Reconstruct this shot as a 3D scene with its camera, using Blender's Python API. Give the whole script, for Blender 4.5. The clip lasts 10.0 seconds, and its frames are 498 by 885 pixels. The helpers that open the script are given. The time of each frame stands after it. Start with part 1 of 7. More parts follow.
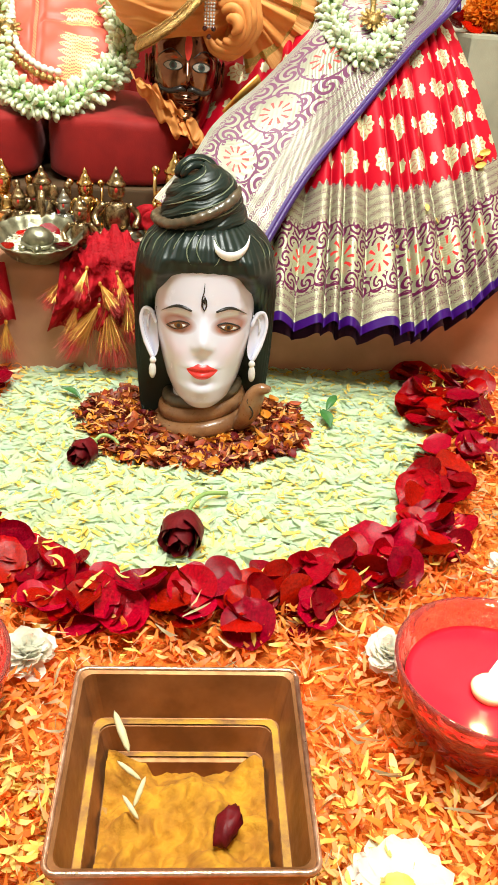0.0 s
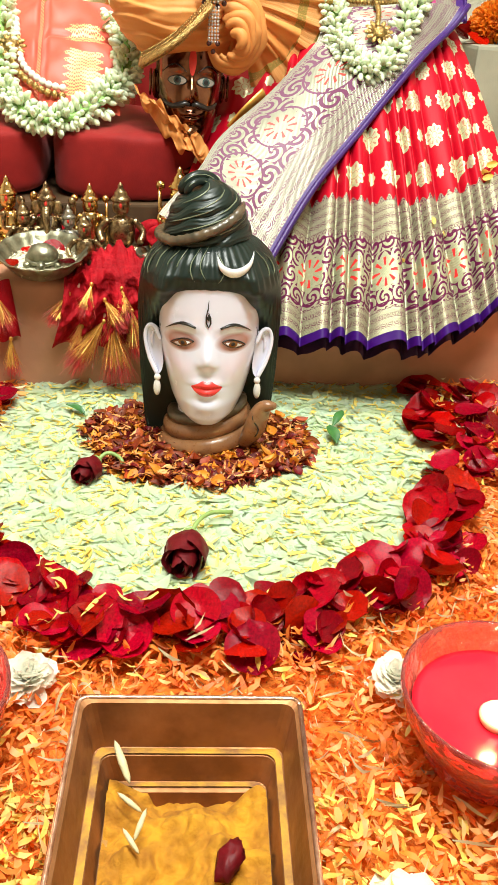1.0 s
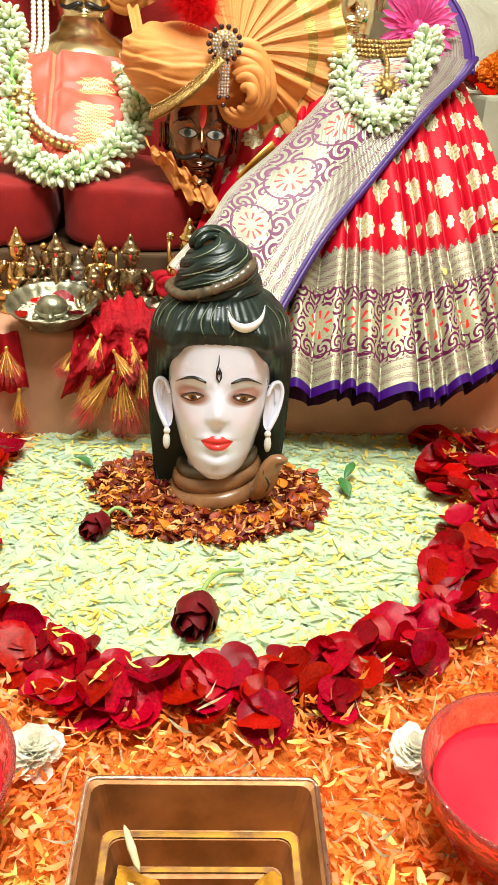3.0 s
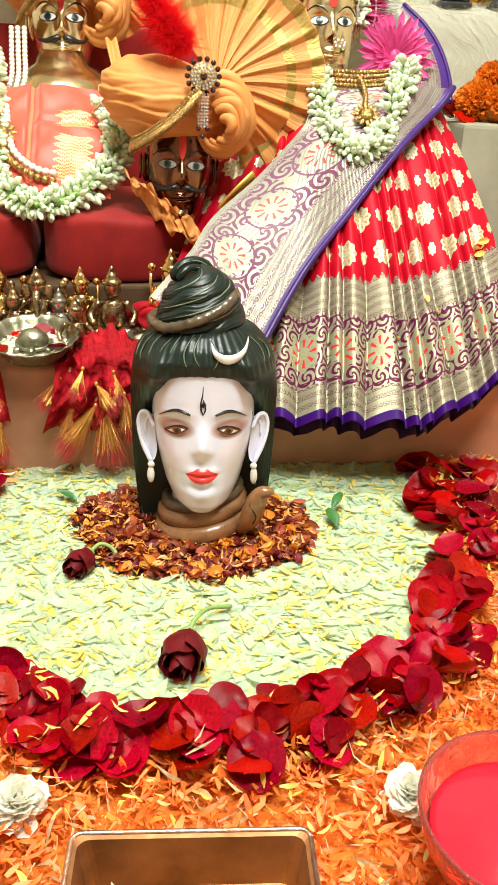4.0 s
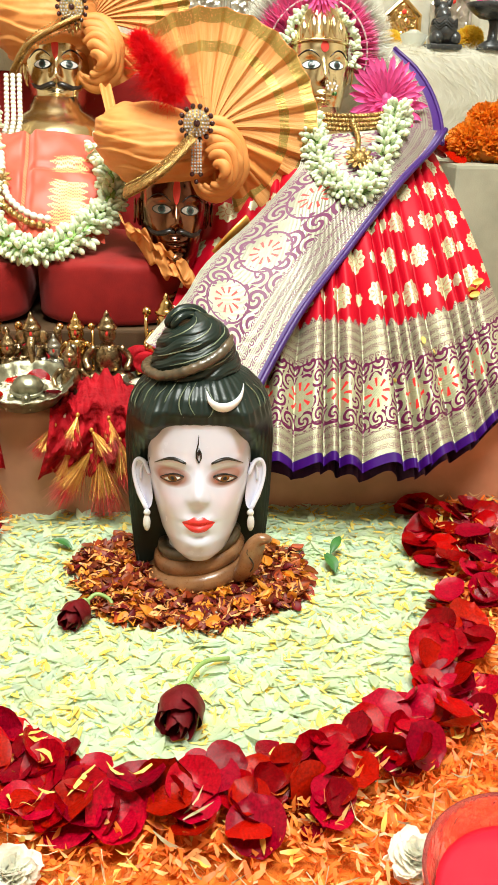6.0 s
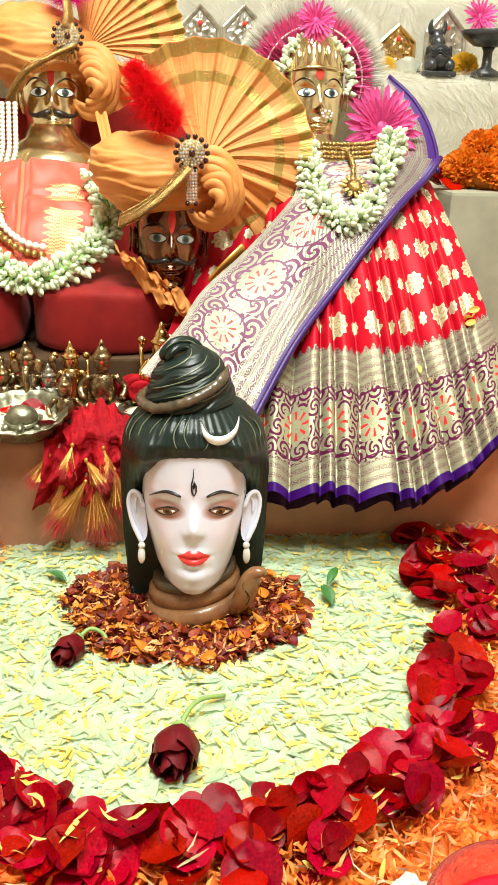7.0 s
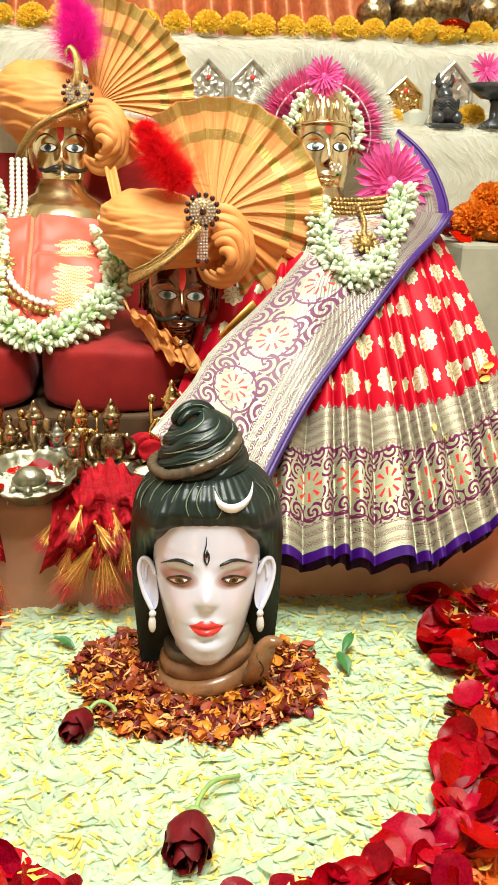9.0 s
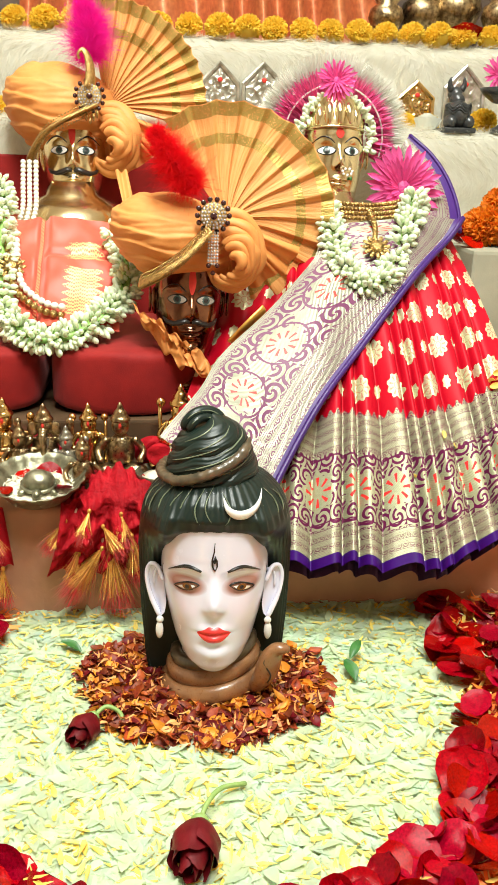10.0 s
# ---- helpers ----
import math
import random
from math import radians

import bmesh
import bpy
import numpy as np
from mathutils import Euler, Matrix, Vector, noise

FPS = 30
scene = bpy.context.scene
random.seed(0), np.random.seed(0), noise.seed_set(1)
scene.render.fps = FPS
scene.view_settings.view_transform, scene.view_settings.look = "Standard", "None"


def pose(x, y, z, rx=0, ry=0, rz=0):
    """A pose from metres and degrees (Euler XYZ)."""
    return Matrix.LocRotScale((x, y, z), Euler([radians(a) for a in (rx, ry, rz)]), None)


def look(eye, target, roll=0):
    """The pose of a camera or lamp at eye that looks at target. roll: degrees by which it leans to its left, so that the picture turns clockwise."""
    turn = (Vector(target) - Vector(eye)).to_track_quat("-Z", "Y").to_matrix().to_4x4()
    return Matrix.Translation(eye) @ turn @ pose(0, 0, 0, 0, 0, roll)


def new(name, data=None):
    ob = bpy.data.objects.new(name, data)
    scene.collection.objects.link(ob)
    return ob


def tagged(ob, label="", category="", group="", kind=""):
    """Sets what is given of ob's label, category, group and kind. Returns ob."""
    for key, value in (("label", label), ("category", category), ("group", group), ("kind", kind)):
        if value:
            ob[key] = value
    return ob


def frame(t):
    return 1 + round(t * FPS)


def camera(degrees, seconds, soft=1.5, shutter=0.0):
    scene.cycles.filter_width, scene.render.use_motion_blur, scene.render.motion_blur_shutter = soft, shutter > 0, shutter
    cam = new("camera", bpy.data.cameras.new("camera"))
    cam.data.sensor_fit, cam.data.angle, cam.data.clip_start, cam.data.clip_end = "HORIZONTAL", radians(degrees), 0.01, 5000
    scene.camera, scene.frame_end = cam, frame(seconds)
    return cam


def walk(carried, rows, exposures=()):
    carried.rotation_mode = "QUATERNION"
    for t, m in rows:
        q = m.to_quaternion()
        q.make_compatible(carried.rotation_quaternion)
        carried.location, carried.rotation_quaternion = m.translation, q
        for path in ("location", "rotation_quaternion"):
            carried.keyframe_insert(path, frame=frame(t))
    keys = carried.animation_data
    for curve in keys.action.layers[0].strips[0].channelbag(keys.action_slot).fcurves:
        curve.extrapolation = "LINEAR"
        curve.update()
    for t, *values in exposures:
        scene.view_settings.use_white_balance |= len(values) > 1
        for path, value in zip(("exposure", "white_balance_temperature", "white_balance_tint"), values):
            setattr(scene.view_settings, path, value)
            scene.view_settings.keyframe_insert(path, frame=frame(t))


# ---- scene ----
cam = camera(33.5, 10.0)
PATH = [
    (0, (0.004, 0.018, 0.522), (0.05, 1.759, -0.461), 3.9),
    (0.5, (0.006, 0.023, 0.526), (0.041, 1.756, -0.471), 3.5),
    (1, (0.01, 0.032, 0.528), (0.029, 1.782, -0.441), 3.2),
    (1.5, (0.008, 0.038, 0.532), (0.022, 1.797, -0.42), 3.5),
    (2, (0.008, 0.04, 0.534), (0.015, 1.806, -0.404), 3.4),
    (2.5, (0.005, 0.049, 0.538), (-0.001, 1.823, -0.384), 3.1),
    (3.8, (0.002, 0.068, 0.545), (0.03, 1.878, -0.307), 2.4),
    (4, (0.003, 0.072, 0.545), (0.036, 1.885, -0.298), 2.3),
    (4.5, (0.004, 0.076, 0.549), (0.042, 1.9, -0.271), 1.8),
    (5, (0.006, 0.082, 0.553), (0.035, 1.909, -0.262), 1.6),
    (5.5, (0.005, 0.085, 0.556), (0.036, 1.919, -0.242), 1.6),
    (7, (0.007, 0.102, 0.575), (0.047, 1.958, -0.169), 1.6),
    (7.5, (0.005, 0.111, 0.584), (0.046, 1.975, -0.14), 1.4),
    (8, (0.004, 0.119, 0.59), (0.039, 1.988, -0.12), 1.2),
    (8.5, (0.001, 0.127, 0.596), (0.035, 2.005, -0.092), 1.2),
    (9, (-0.004, 0.134, 0.599), (0.025, 2.019, -0.067), 1.3),
    (9.5, (-0.006, 0.135, 0.604), (0.02, 2.021, -0.059), 1.6),
    (10, (-0.007, 0.138, 0.605), (0.006, 2.024, -0.062), 1.7),
]
walk(cam, [(t, look(eye, target, roll)) for t, eye, target, roll in PATH])
SHRINE = pose(0, 1.147, 0, 0, 0, 6.3)

# ---- world and light ----
world = bpy.data.worlds.new("room_light")
scene.world = world
world.use_nodes = True
world.node_tree.nodes["Background"].inputs["Color"].default_value = (1.0, 0.99, 0.92, 1)
world.node_tree.nodes["Background"].inputs["Strength"].default_value = 0.065


def area_lamp(name, m, sx, sy, watts, colour):
    data = bpy.data.lights.new(name, "AREA")
    data.shape, data.size, data.size_y, data.energy, data.color = "RECTANGLE", sx, sy, watts, colour
    ob = new(name, data)
    ob.matrix_world = m
    return ob


area_lamp("ceiling_lamp_light", look((0.20, 0.05, 2.45), (0.05, 1.0, 0.2)), 0.8, 0.5, 80, (0.95, 1.0, 0.91))
# added fill with no known lamp behind it; brightens the fur and back rows
area_lamp("shrine_fill_light", look((-0.15, 1.0, 2.45), (0.1, 1.75, 0.7)), 0.6, 0.4, 56, (0.96, 1.0, 0.93))
scene.view_settings.exposure = 0.0

# ---- node helpers ----


class Val:
    """A number in a node tree, with arithmetic."""

    def __init__(self, tree, socket):
        self.tree, self.socket = tree, socket

    def op(self, kind, *others):
        node = self.tree.nodes.new("ShaderNodeMath")
        node.operation = kind
        for i, o in enumerate((self, *others)):
            if isinstance(o, Val):
                self.tree.links.new(o.socket, node.inputs[i])
            else:
                node.inputs[i].default_value = o
        return Val(self.tree, node.outputs[0])

    def __add__(self, o): return self.op("ADD", o)
    def __sub__(self, o): return self.op("SUBTRACT", o)
    def __mul__(self, o): return self.op("MULTIPLY", o)
    def __truediv__(self, o): return self.op("DIVIDE", o)
    def gt(self, o): return self.op("GREATER_THAN", o)
    def lt(self, o): return self.op("LESS_THAN", o)
    def fract(self): return self.op("FRACT")
    def floor(self): return self.op("FLOOR")
    def sin(self): return self.op("SINE")
    def cos(self): return self.op("COSINE")
    def abs(self): return self.op("ABSOLUTE")
    def sqrt(self): return self.op("SQRT")
    def atan2(self, o): return self.op("ARCTAN2", o)
    def mod(self, o): return self.op("MODULO", o)
    def hi(self, o): return self.op("MAXIMUM", o)
    def lo(self, o): return self.op("MINIMUM", o)

    def within(self, a, b):
        return self.gt(a) * self.lt(b)


def mix(tree, fac, a, b, how="MIX"):
    node = tree.nodes.new("ShaderNodeMix")
    node.data_type, node.blend_type = "RGBA", how
    for sock, v in ((node.inputs[0], fac), (node.inputs[6], a), (node.inputs[7], b)):
        if isinstance(v, Val):
            tree.links.new(v.socket, sock)
        elif hasattr(v, "is_linked"):
            tree.links.new(v, sock)
        elif isinstance(v, (int, float)):
            sock.default_value = v
        else:
            sock.default_value = (*v, 1) if len(v) == 3 else v
    return node.outputs[2]


def noise_val(tree, scale, detail=4, coords="Object", rough=0.55, stretch=None):
    tc = tree.nodes.new("ShaderNodeTexCoord")
    node = tree.nodes.new("ShaderNodeTexNoise")
    node.inputs["Scale"].default_value, node.inputs["Detail"].default_value = scale, detail
    node.inputs["Roughness"].default_value = rough
    if stretch:
        mp = tree.nodes.new("ShaderNodeMapping")
        mp.inputs["Scale"].default_value = stretch
        tree.links.new(tc.outputs[coords], mp.inputs["Vector"])
        tree.links.new(mp.outputs[0], node.inputs["Vector"])
    else:
        tree.links.new(tc.outputs[coords], node.inputs["Vector"])
    return Val(tree, node.outputs["Fac"])


def uv_vals(tree):
    node = tree.nodes.new("ShaderNodeUVMap")
    sep = tree.nodes.new("ShaderNodeSeparateXYZ")
    tree.links.new(node.outputs[0], sep.inputs[0])
    return Val(tree, sep.outputs[0]), Val(tree, sep.outputs[1])


def bump(tree, bsdf, height, strength=0.4, distance=0.002):
    node = tree.nodes.new("ShaderNodeBump")
    node.inputs["Strength"].default_value, node.inputs["Distance"].default_value = strength, distance
    tree.links.new(height.socket, node.inputs["Height"])
    tree.links.new(node.outputs[0], bsdf.inputs["Normal"])


def blank(name):
    m = bpy.data.materials.new(name)
    m.use_nodes = True
    return m, m.node_tree, m.node_tree.nodes["Principled BSDF"]


def mat(name, col, col2=None, rough=0.5, metal=0.0, scale=60, fine=400, relief=0.3, depth=0.001, vary=0.0, island=False,
        sheen=0.0, coat=0.0, through_light=0.0, contrast=2.2, stretch=None, gloss=0.5):
    """A worn two-tone surface with fine relief; vary: change of lightness from object to object or island to island."""
    m, tree, b = blank(name)
    col2 = col2 or tuple(0.65 * c for c in col)
    f = ((noise_val(tree, scale, stretch=stretch) - 0.5) * contrast + 0.5).hi(0.0).lo(1.0)
    colour = mix(tree, f, col, col2)
    if vary:
        node = tree.nodes.new("ShaderNodeNewGeometry" if island else "ShaderNodeObjectInfo")
        rnd = Val(tree, node.outputs["Random Per Island" if island else "Random"])
        hsv = tree.nodes.new("ShaderNodeHueSaturation")
        tree.links.new(colour, hsv.inputs["Color"])
        tree.links.new((rnd * (2 * vary) + (1 - vary)).socket, hsv.inputs["Value"])
        tree.links.new(((rnd * 7.31).fract() * (0.03 * vary) + (0.5 - 0.015 * vary)).socket, hsv.inputs["Hue"])
        colour = hsv.outputs[0]
    tree.links.new(colour, b.inputs["Base Color"])
    fine_noise = noise_val(tree, fine, 3, stretch=stretch)
    tree.links.new((fine_noise * 0.25 + (rough - 0.12)).hi(0.03).socket, b.inputs["Roughness"])
    b.inputs["Metallic"].default_value = metal
    b.inputs["Sheen Weight"].default_value = sheen
    b.inputs["Specular IOR Level"].default_value = gloss
    b.inputs["Coat Weight"].default_value = coat
    if relief:
        bump(tree, b, fine_noise, relief, depth)
    if through_light:
        tr = tree.nodes.new("ShaderNodeBsdfTranslucent")
        tree.links.new(colour, tr.inputs["Color"])
        ms = tree.nodes.new("ShaderNodeMixShader")
        ms.inputs[0].default_value = through_light
        tree.links.new(b.outputs[0], ms.inputs[1])
        tree.links.new(tr.outputs[0], ms.inputs[2])
        tree.links.new(ms.outputs[0], tree.nodes["Material Output"].inputs["Surface"])
    return m


# ---- mesh helpers ----
BASE = {}


def thing(name, base, label, category, group="", kind="", at=None):
    """An empty at the base of a thing; its parts are built in the same coordinates as the base."""
    ob = new(name)
    ob.empty_display_size = 0.01
    ob.matrix_world = (at or SHRINE) @ Matrix.Translation(base)
    BASE[ob.name] = Vector(base)
    return tagged(ob, label, category, group, kind)


def mesh_of(name, bm, mats, smooth=True):
    me = bpy.data.meshes.new(name)
    bm.to_mesh(me)
    bm.free()
    for m in mats if isinstance(mats, (list, tuple)) else [mats]:
        me.materials.append(m)
    if smooth:
        me.polygons.foreach_set("use_smooth", [True] * len(me.polygons))
    return me


def part(name, bm, mats, parent, label="", smooth=True):
    """One mesh under a thing or a part, built in the coordinates of the thing's base."""
    base = BASE[parent.name]
    bm.transform(Matrix.Translation(-base))
    ob = new(name, mesh_of(name, bm, mats, smooth))
    ob.parent = parent
    BASE[ob.name] = base
    return tagged(ob, label)


def solo(name, bm, mats, base, label, category, group="", kind="", at=None, smooth=True):
    """A thing of one mesh."""
    bm.transform(Matrix.Translation(-Vector(base)))
    ob = new(name, mesh_of(name, bm, mats, smooth))
    ob.matrix_world = (at or SHRINE) @ Matrix.Translation(base)
    BASE[ob.name] = Vector(base)
    return tagged(ob, label, category, group, kind)


def sheet(f, nu, nv, bm=None, uv=None, closed=False, mi=0):
    """A grid surface; f(a, b) with a, b in 0..1 gives the place, uv(a, b) its texture place."""
    bm = bm or bmesh.new()
    layer = bm.loops.layers.uv.verify()
    vs = [[bm.verts.new(f(i / nu, j / nv)) for j in range(nv + 1)] for i in range(nu if closed else nu + 1)]
    for i in range(nu):
        for j in range(nv):
            ii = (i + 1) % len(vs)
            face = bm.faces.new((vs[i][j], vs[ii][j], vs[ii][j + 1], vs[i][j + 1]))
            face.material_index = mi
            if uv:
                for loop, (a, b) in zip(face.loops, ((i, j), (i + 1, j), (i + 1, j + 1), (i, j + 1))):
                    loop[layer].uv = uv(a / nu, b / nv)
    return bm


def lathe(profile, n=24, centre=(0, 0, 0), bm=None, mi=0, ripple=None):
    """profile: (radius, height) rows; ripple(angle, k) scales the radius."""
    bm = bm or bmesh.new()
    cx, cy, cz = centre
    rings = []
    for k, (r, h) in enumerate(profile):
        ring = []
        for i in range(n):
            a = 2 * math.pi * i / n
            rr = r * (ripple(a, k) if ripple else 1)
            ring.append(bm.verts.new((cx + rr * math.cos(a), cy + rr * math.sin(a), cz + h)))
        rings.append(ring)
    for lo, up in zip(rings, rings[1:]):
        for i in range(n):
            bm.faces.new((lo[i], lo[(i + 1) % n], up[(i + 1) % n], up[i])).material_index = mi
    for ring, turn in ((rings[0], -1), (rings[-1], 1)):
        bm.faces.new(ring[::turn]).material_index = mi
    return bm


def tube(points, radius, n=8, bm=None, mi=0, flat=1.0):
    """A tube along points; radius a number or one for each point."""
    bm = bm or bmesh.new()
    pts = [Vector(p) for p in points]
    rad = radius if isinstance(radius, (list, tuple)) else [radius] * len(pts)
    rings, side = [], None
    for i, p in enumerate(pts):
        d = (pts[min(i + 1, len(pts) - 1)] - pts[max(i - 1, 0)]).normalized()
        if side is None:
            side = d.orthogonal().normalized()
        side = (side - d * side.dot(d)).normalized()
        up = d.cross(side)
        rings.append([bm.verts.new(p + rad[i] * (side * math.cos(2 * math.pi * k / n) + flat * up * math.sin(2 * math.pi * k / n))) for k in range(n)])
    for lo, hi in zip(rings, rings[1:]):
        for k in range(n):
            bm.faces.new((lo[k], lo[(k + 1) % n], hi[(k + 1) % n], hi[k])).material_index = mi
    for ring, turn in ((rings[0], -1), (rings[-1], 1)):
        bm.faces.new(ring[::turn]).material_index = mi
    return bm


def blob(centre, radii, bm=None, mi=0, turn=None, nu=14, nv=9, wobble=0.0):
    bm = bm or bmesh.new()
    m = Matrix.Translation(centre) @ (turn or Matrix.Identity(4)) @ Matrix.Diagonal((*radii, 1))
    start = len(bm.verts)
    geo = bmesh.ops.create_uvsphere(bm, u_segments=nu, v_segments=nv, radius=1)
    for v in geo["verts"]:
        if wobble:
            v.co *= 1 + wobble * noise.noise(v.co * 2 + Vector(centre) * 50)
        v.co = m @ v.co
        for f in v.link_faces:
            f.material_index = mi
    return bm


def box(lo, hi, bm=None, mi=0, bevel=0.0):
    own = bmesh.new()
    geo = bmesh.ops.create_cube(own, size=1)
    for v in geo["verts"]:
        v.co = [lo[i] + (v.co[i] + 0.5) * (hi[i] - lo[i]) for i in range(3)]
    if bevel:
        bmesh.ops.bevel(own, geom=own.edges[:], offset=bevel, segments=2, affect="EDGES", profile=0.7)
    for f in own.faces:
        f.material_index = mi
    if bm is None:
        return own
    me = bpy.data.meshes.new("tmp")
    own.to_mesh(me)
    own.free()
    bm.from_mesh(me)
    bpy.data.meshes.remove(me)
    return bm


def curve_points(ctrl, n):
    """A smooth line through the control points."""
    c = [Vector(p) for p in ctrl]
    c = [c[0] * 2 - c[1], *c, c[-1] * 2 - c[-2]]
    out, spans = [], len(c) - 3
    for i in range(n):
        s = i / (n - 1) * spans
        k = min(int(s), spans - 1)
        t = s - k
        p0, p1, p2, p3 = c[k:k + 4]
        out.append(0.5 * (2 * p1 + (p2 - p0) * t + (2 * p0 - 5 * p1 + 4 * p2 - p3) * t * t + (3 * p1 - p0 - 3 * p2 + p3) * t ** 3))
    return out


def interp(x, xs, ys):
    return float(np.interp(x, xs, ys))


def scatter_mesh(name, templates, places, turns, sizes, kinds=None):
    """Many small meshes in one: each template is (verts array, faces); sizes n x 3."""
    V, Fc, off = [], [], 0
    for i in range(len(places)):
        tv, tf = templates[(kinds[i] if kinds is not None else i) % len(templates)]
        v = (tv * sizes[i]) @ turns[i].T + places[i]
        V.append(v)
        Fc.extend([tuple(k + off for k in f) for f in tf])
        off += len(tv)
    me = bpy.data.meshes.new(name)
    me.from_pydata(np.concatenate(V).tolist(), [], Fc)
    me.polygons.foreach_set("use_smooth", [True] * len(me.polygons))
    return me


def turn_np(rx, ry, rz):
    return np.array(Euler((rx, ry, rz)).to_matrix())


def strand_template(curl, n=3):
    """A thin tapered blade one long (along y) and one wide."""
    V, Fc = [], []
    for j in range(n + 1):
        b = j / n
        for a in (-0.5, 0.5):
            V.append((a * (1 - 0.75 * b), b, curl * b * b))
    return np.array(V), [(2 * j, 2 * j + 1, 2 * j + 3, 2 * j + 2) for j in range(n)]


STRANDS = [strand_template(c) for c in (0.35, -0.3, 0.6, 0.1)]


def round_petal(n=7):
    """A long petal with a rounded tip, one long and one wide."""
    V, Fc = [], []
    for j in range(n + 1):
        b = j / n
        w = 0.5 * min(1, 2.0 * b + 0.2) * math.sqrt(max(0, 1 - max(0, (b - 0.72) / 0.28) ** 2)) + 0.02
        for a in (-1, 0, 1):
            V.append((a * w, b, 0.12 * a * a - 0.25 * (b - 0.4) ** 2))
    return np.array(V), [(3 * j + i, 3 * j + i + 1, 3 * j + i + 4, 3 * j + i + 3) for j in range(n) for i in (0, 1)]


def petal_template(nu=2, nv=4, cup=0.25, curl=0.3, tip=0.6, seed=0):
    """A petal one long (along y, from 0 to 1) and one wide, cupped and curled."""
    r = random.Random(seed)
    tw = r.uniform(-0.4, 0.4)
    V, Fc = [], []
    for j in range(nv + 1):
        b = j / nv
        w = (math.sin(math.pi * min(1, 0.12 + 0.88 * b) ** tip) * 0.5 + 0.04)
        for i in range(nu + 1):
            a = 2 * i / nu - 1
            V.append((a * w, b, cup * (a * a) * w * 2 + curl * (b - 0.5) ** 2 * 2 + tw * a * w * b))
    for j in range(nv):
        for i in range(nu):
            k = j * (nu + 1) + i
            Fc.append((k, k + 1, k + nu + 2, k + nu + 1))
    return np.array(V), Fc

# ---- materials ----
M_PLASTER = mat("cream_plaster", (0.75, 0.68, 0.55), (0.62, 0.55, 0.44), rough=0.8, scale=6)
M_FLOOR = mat("floor_stone", (0.42, 0.36, 0.3), (0.3, 0.25, 0.2), rough=0.45, scale=14)
M_BENCH = mat("pink_plaster", (0.58, 0.28, 0.17), (0.36, 0.17, 0.10), rough=0.5, scale=9, fine=120, relief=0.25, contrast=2.6)
M_BLOCK = mat("grey_stone", (0.42, 0.40, 0.30), (0.27, 0.27, 0.20), rough=0.45, scale=11, contrast=2.4)
M_ORANGE_BED = mat("orange_bed", (0.80, 0.24, 0.02), (0.62, 0.13, 0.01), rough=0.8, scale=120, fine=300, relief=0.8, depth=0.004)
M_WHITE_BED = mat("white_bed", (0.74, 0.80, 0.62), (0.76, 0.70, 0.36), rough=0.8, scale=120, fine=300, relief=0.8, depth=0.004)
M_WHITE_PETAL = mat("white_petal", (0.73, 0.86, 0.74), (0.77, 0.82, 0.52), rough=0.5, scale=45, vary=0.13, island=True, through_light=0.55, relief=0.15)
M_YELLOW_PETAL = mat("yellow_petal", (0.86, 0.58, 0.06), (0.86, 0.72, 0.24), rough=0.55, scale=60, vary=0.2, island=True, through_light=0.2)
M_PALE_ORANGE = mat("pale_orange_petal", (0.95, 0.52, 0.20), (0.93, 0.38, 0.10), rough=0.5, scale=30, vary=0.15, island=True, through_light=0.3, relief=0.2)
M_ORANGE_PETAL = mat("orange_petal", (0.93, 0.32, 0.045), (0.90, 0.17, 0.025), rough=0.5, scale=22, vary=0.30, island=True, through_light=0.3, relief=0.2)
M_BROWN_PETAL = mat("dried_marigold_petal", (0.40, 0.075, 0.010), (0.13, 0.005, 0.005), rough=0.55, scale=35, vary=0.45, island=True, through_light=0.1, contrast=3.5)
M_GOLD_PETAL = mat("gold_marigold_petal", (0.80, 0.34, 0.03), (0.62, 0.18, 0.012), rough=0.5, scale=60, vary=0.25, island=True, through_light=0.15)
M_ROSE = mat("red_rose_petal", (0.44, 0.001, 0.008), (0.15, 0.0004, 0.003), rough=0.26, scale=18, fine=250, relief=0.15, vary=0.40, through_light=0.10, gloss=0.17)
M_ROSE_DARK = mat("dark_red_rose", (0.16, 0.004, 0.008), (0.07, 0.002, 0.004), rough=0.5, scale=50, fine=200, relief=0.4, gloss=0.25)
M_LEAF = mat("green_leaf", (0.06, 0.2, 0.04), (0.03, 0.11, 0.03), rough=0.4, scale=60)
M_STEM = mat("pale_green_stem", (0.3, 0.42, 0.14), (0.2, 0.33, 0.08), rough=0.5, scale=80)
M_STRAW = mat("dry_stem", (0.75, 0.65, 0.4), (0.5, 0.42, 0.22), rough=0.6, scale=80, vary=0.3, island=True)
M_COPPER = mat("stained_copper", (0.40, 0.175, 0.07), (0.22, 0.09, 0.03), rough=0.5, metal=0.7, scale=26, fine=160, relief=0.25, contrast=3)
M_DUST = mat("dusted_copper", (0.55, 0.28, 0.02), (0.22, 0.09, 0.03), rough=0.7, scale=45, fine=300, relief=0.5, contrast=4)
M_COPPER_RIM = mat("worn_copper_rim", (0.72, 0.46, 0.34), (0.45, 0.24, 0.15), rough=0.32, metal=0.9, scale=120, fine=300, relief=0.5, contrast=3)
M_TURMERIC = mat("turmeric_powder", (0.58, 0.27, 0.012), (0.32, 0.12, 0.007), rough=0.9, contrast=3.2, scale=36, fine=350, relief=0.5, depth=0.002)


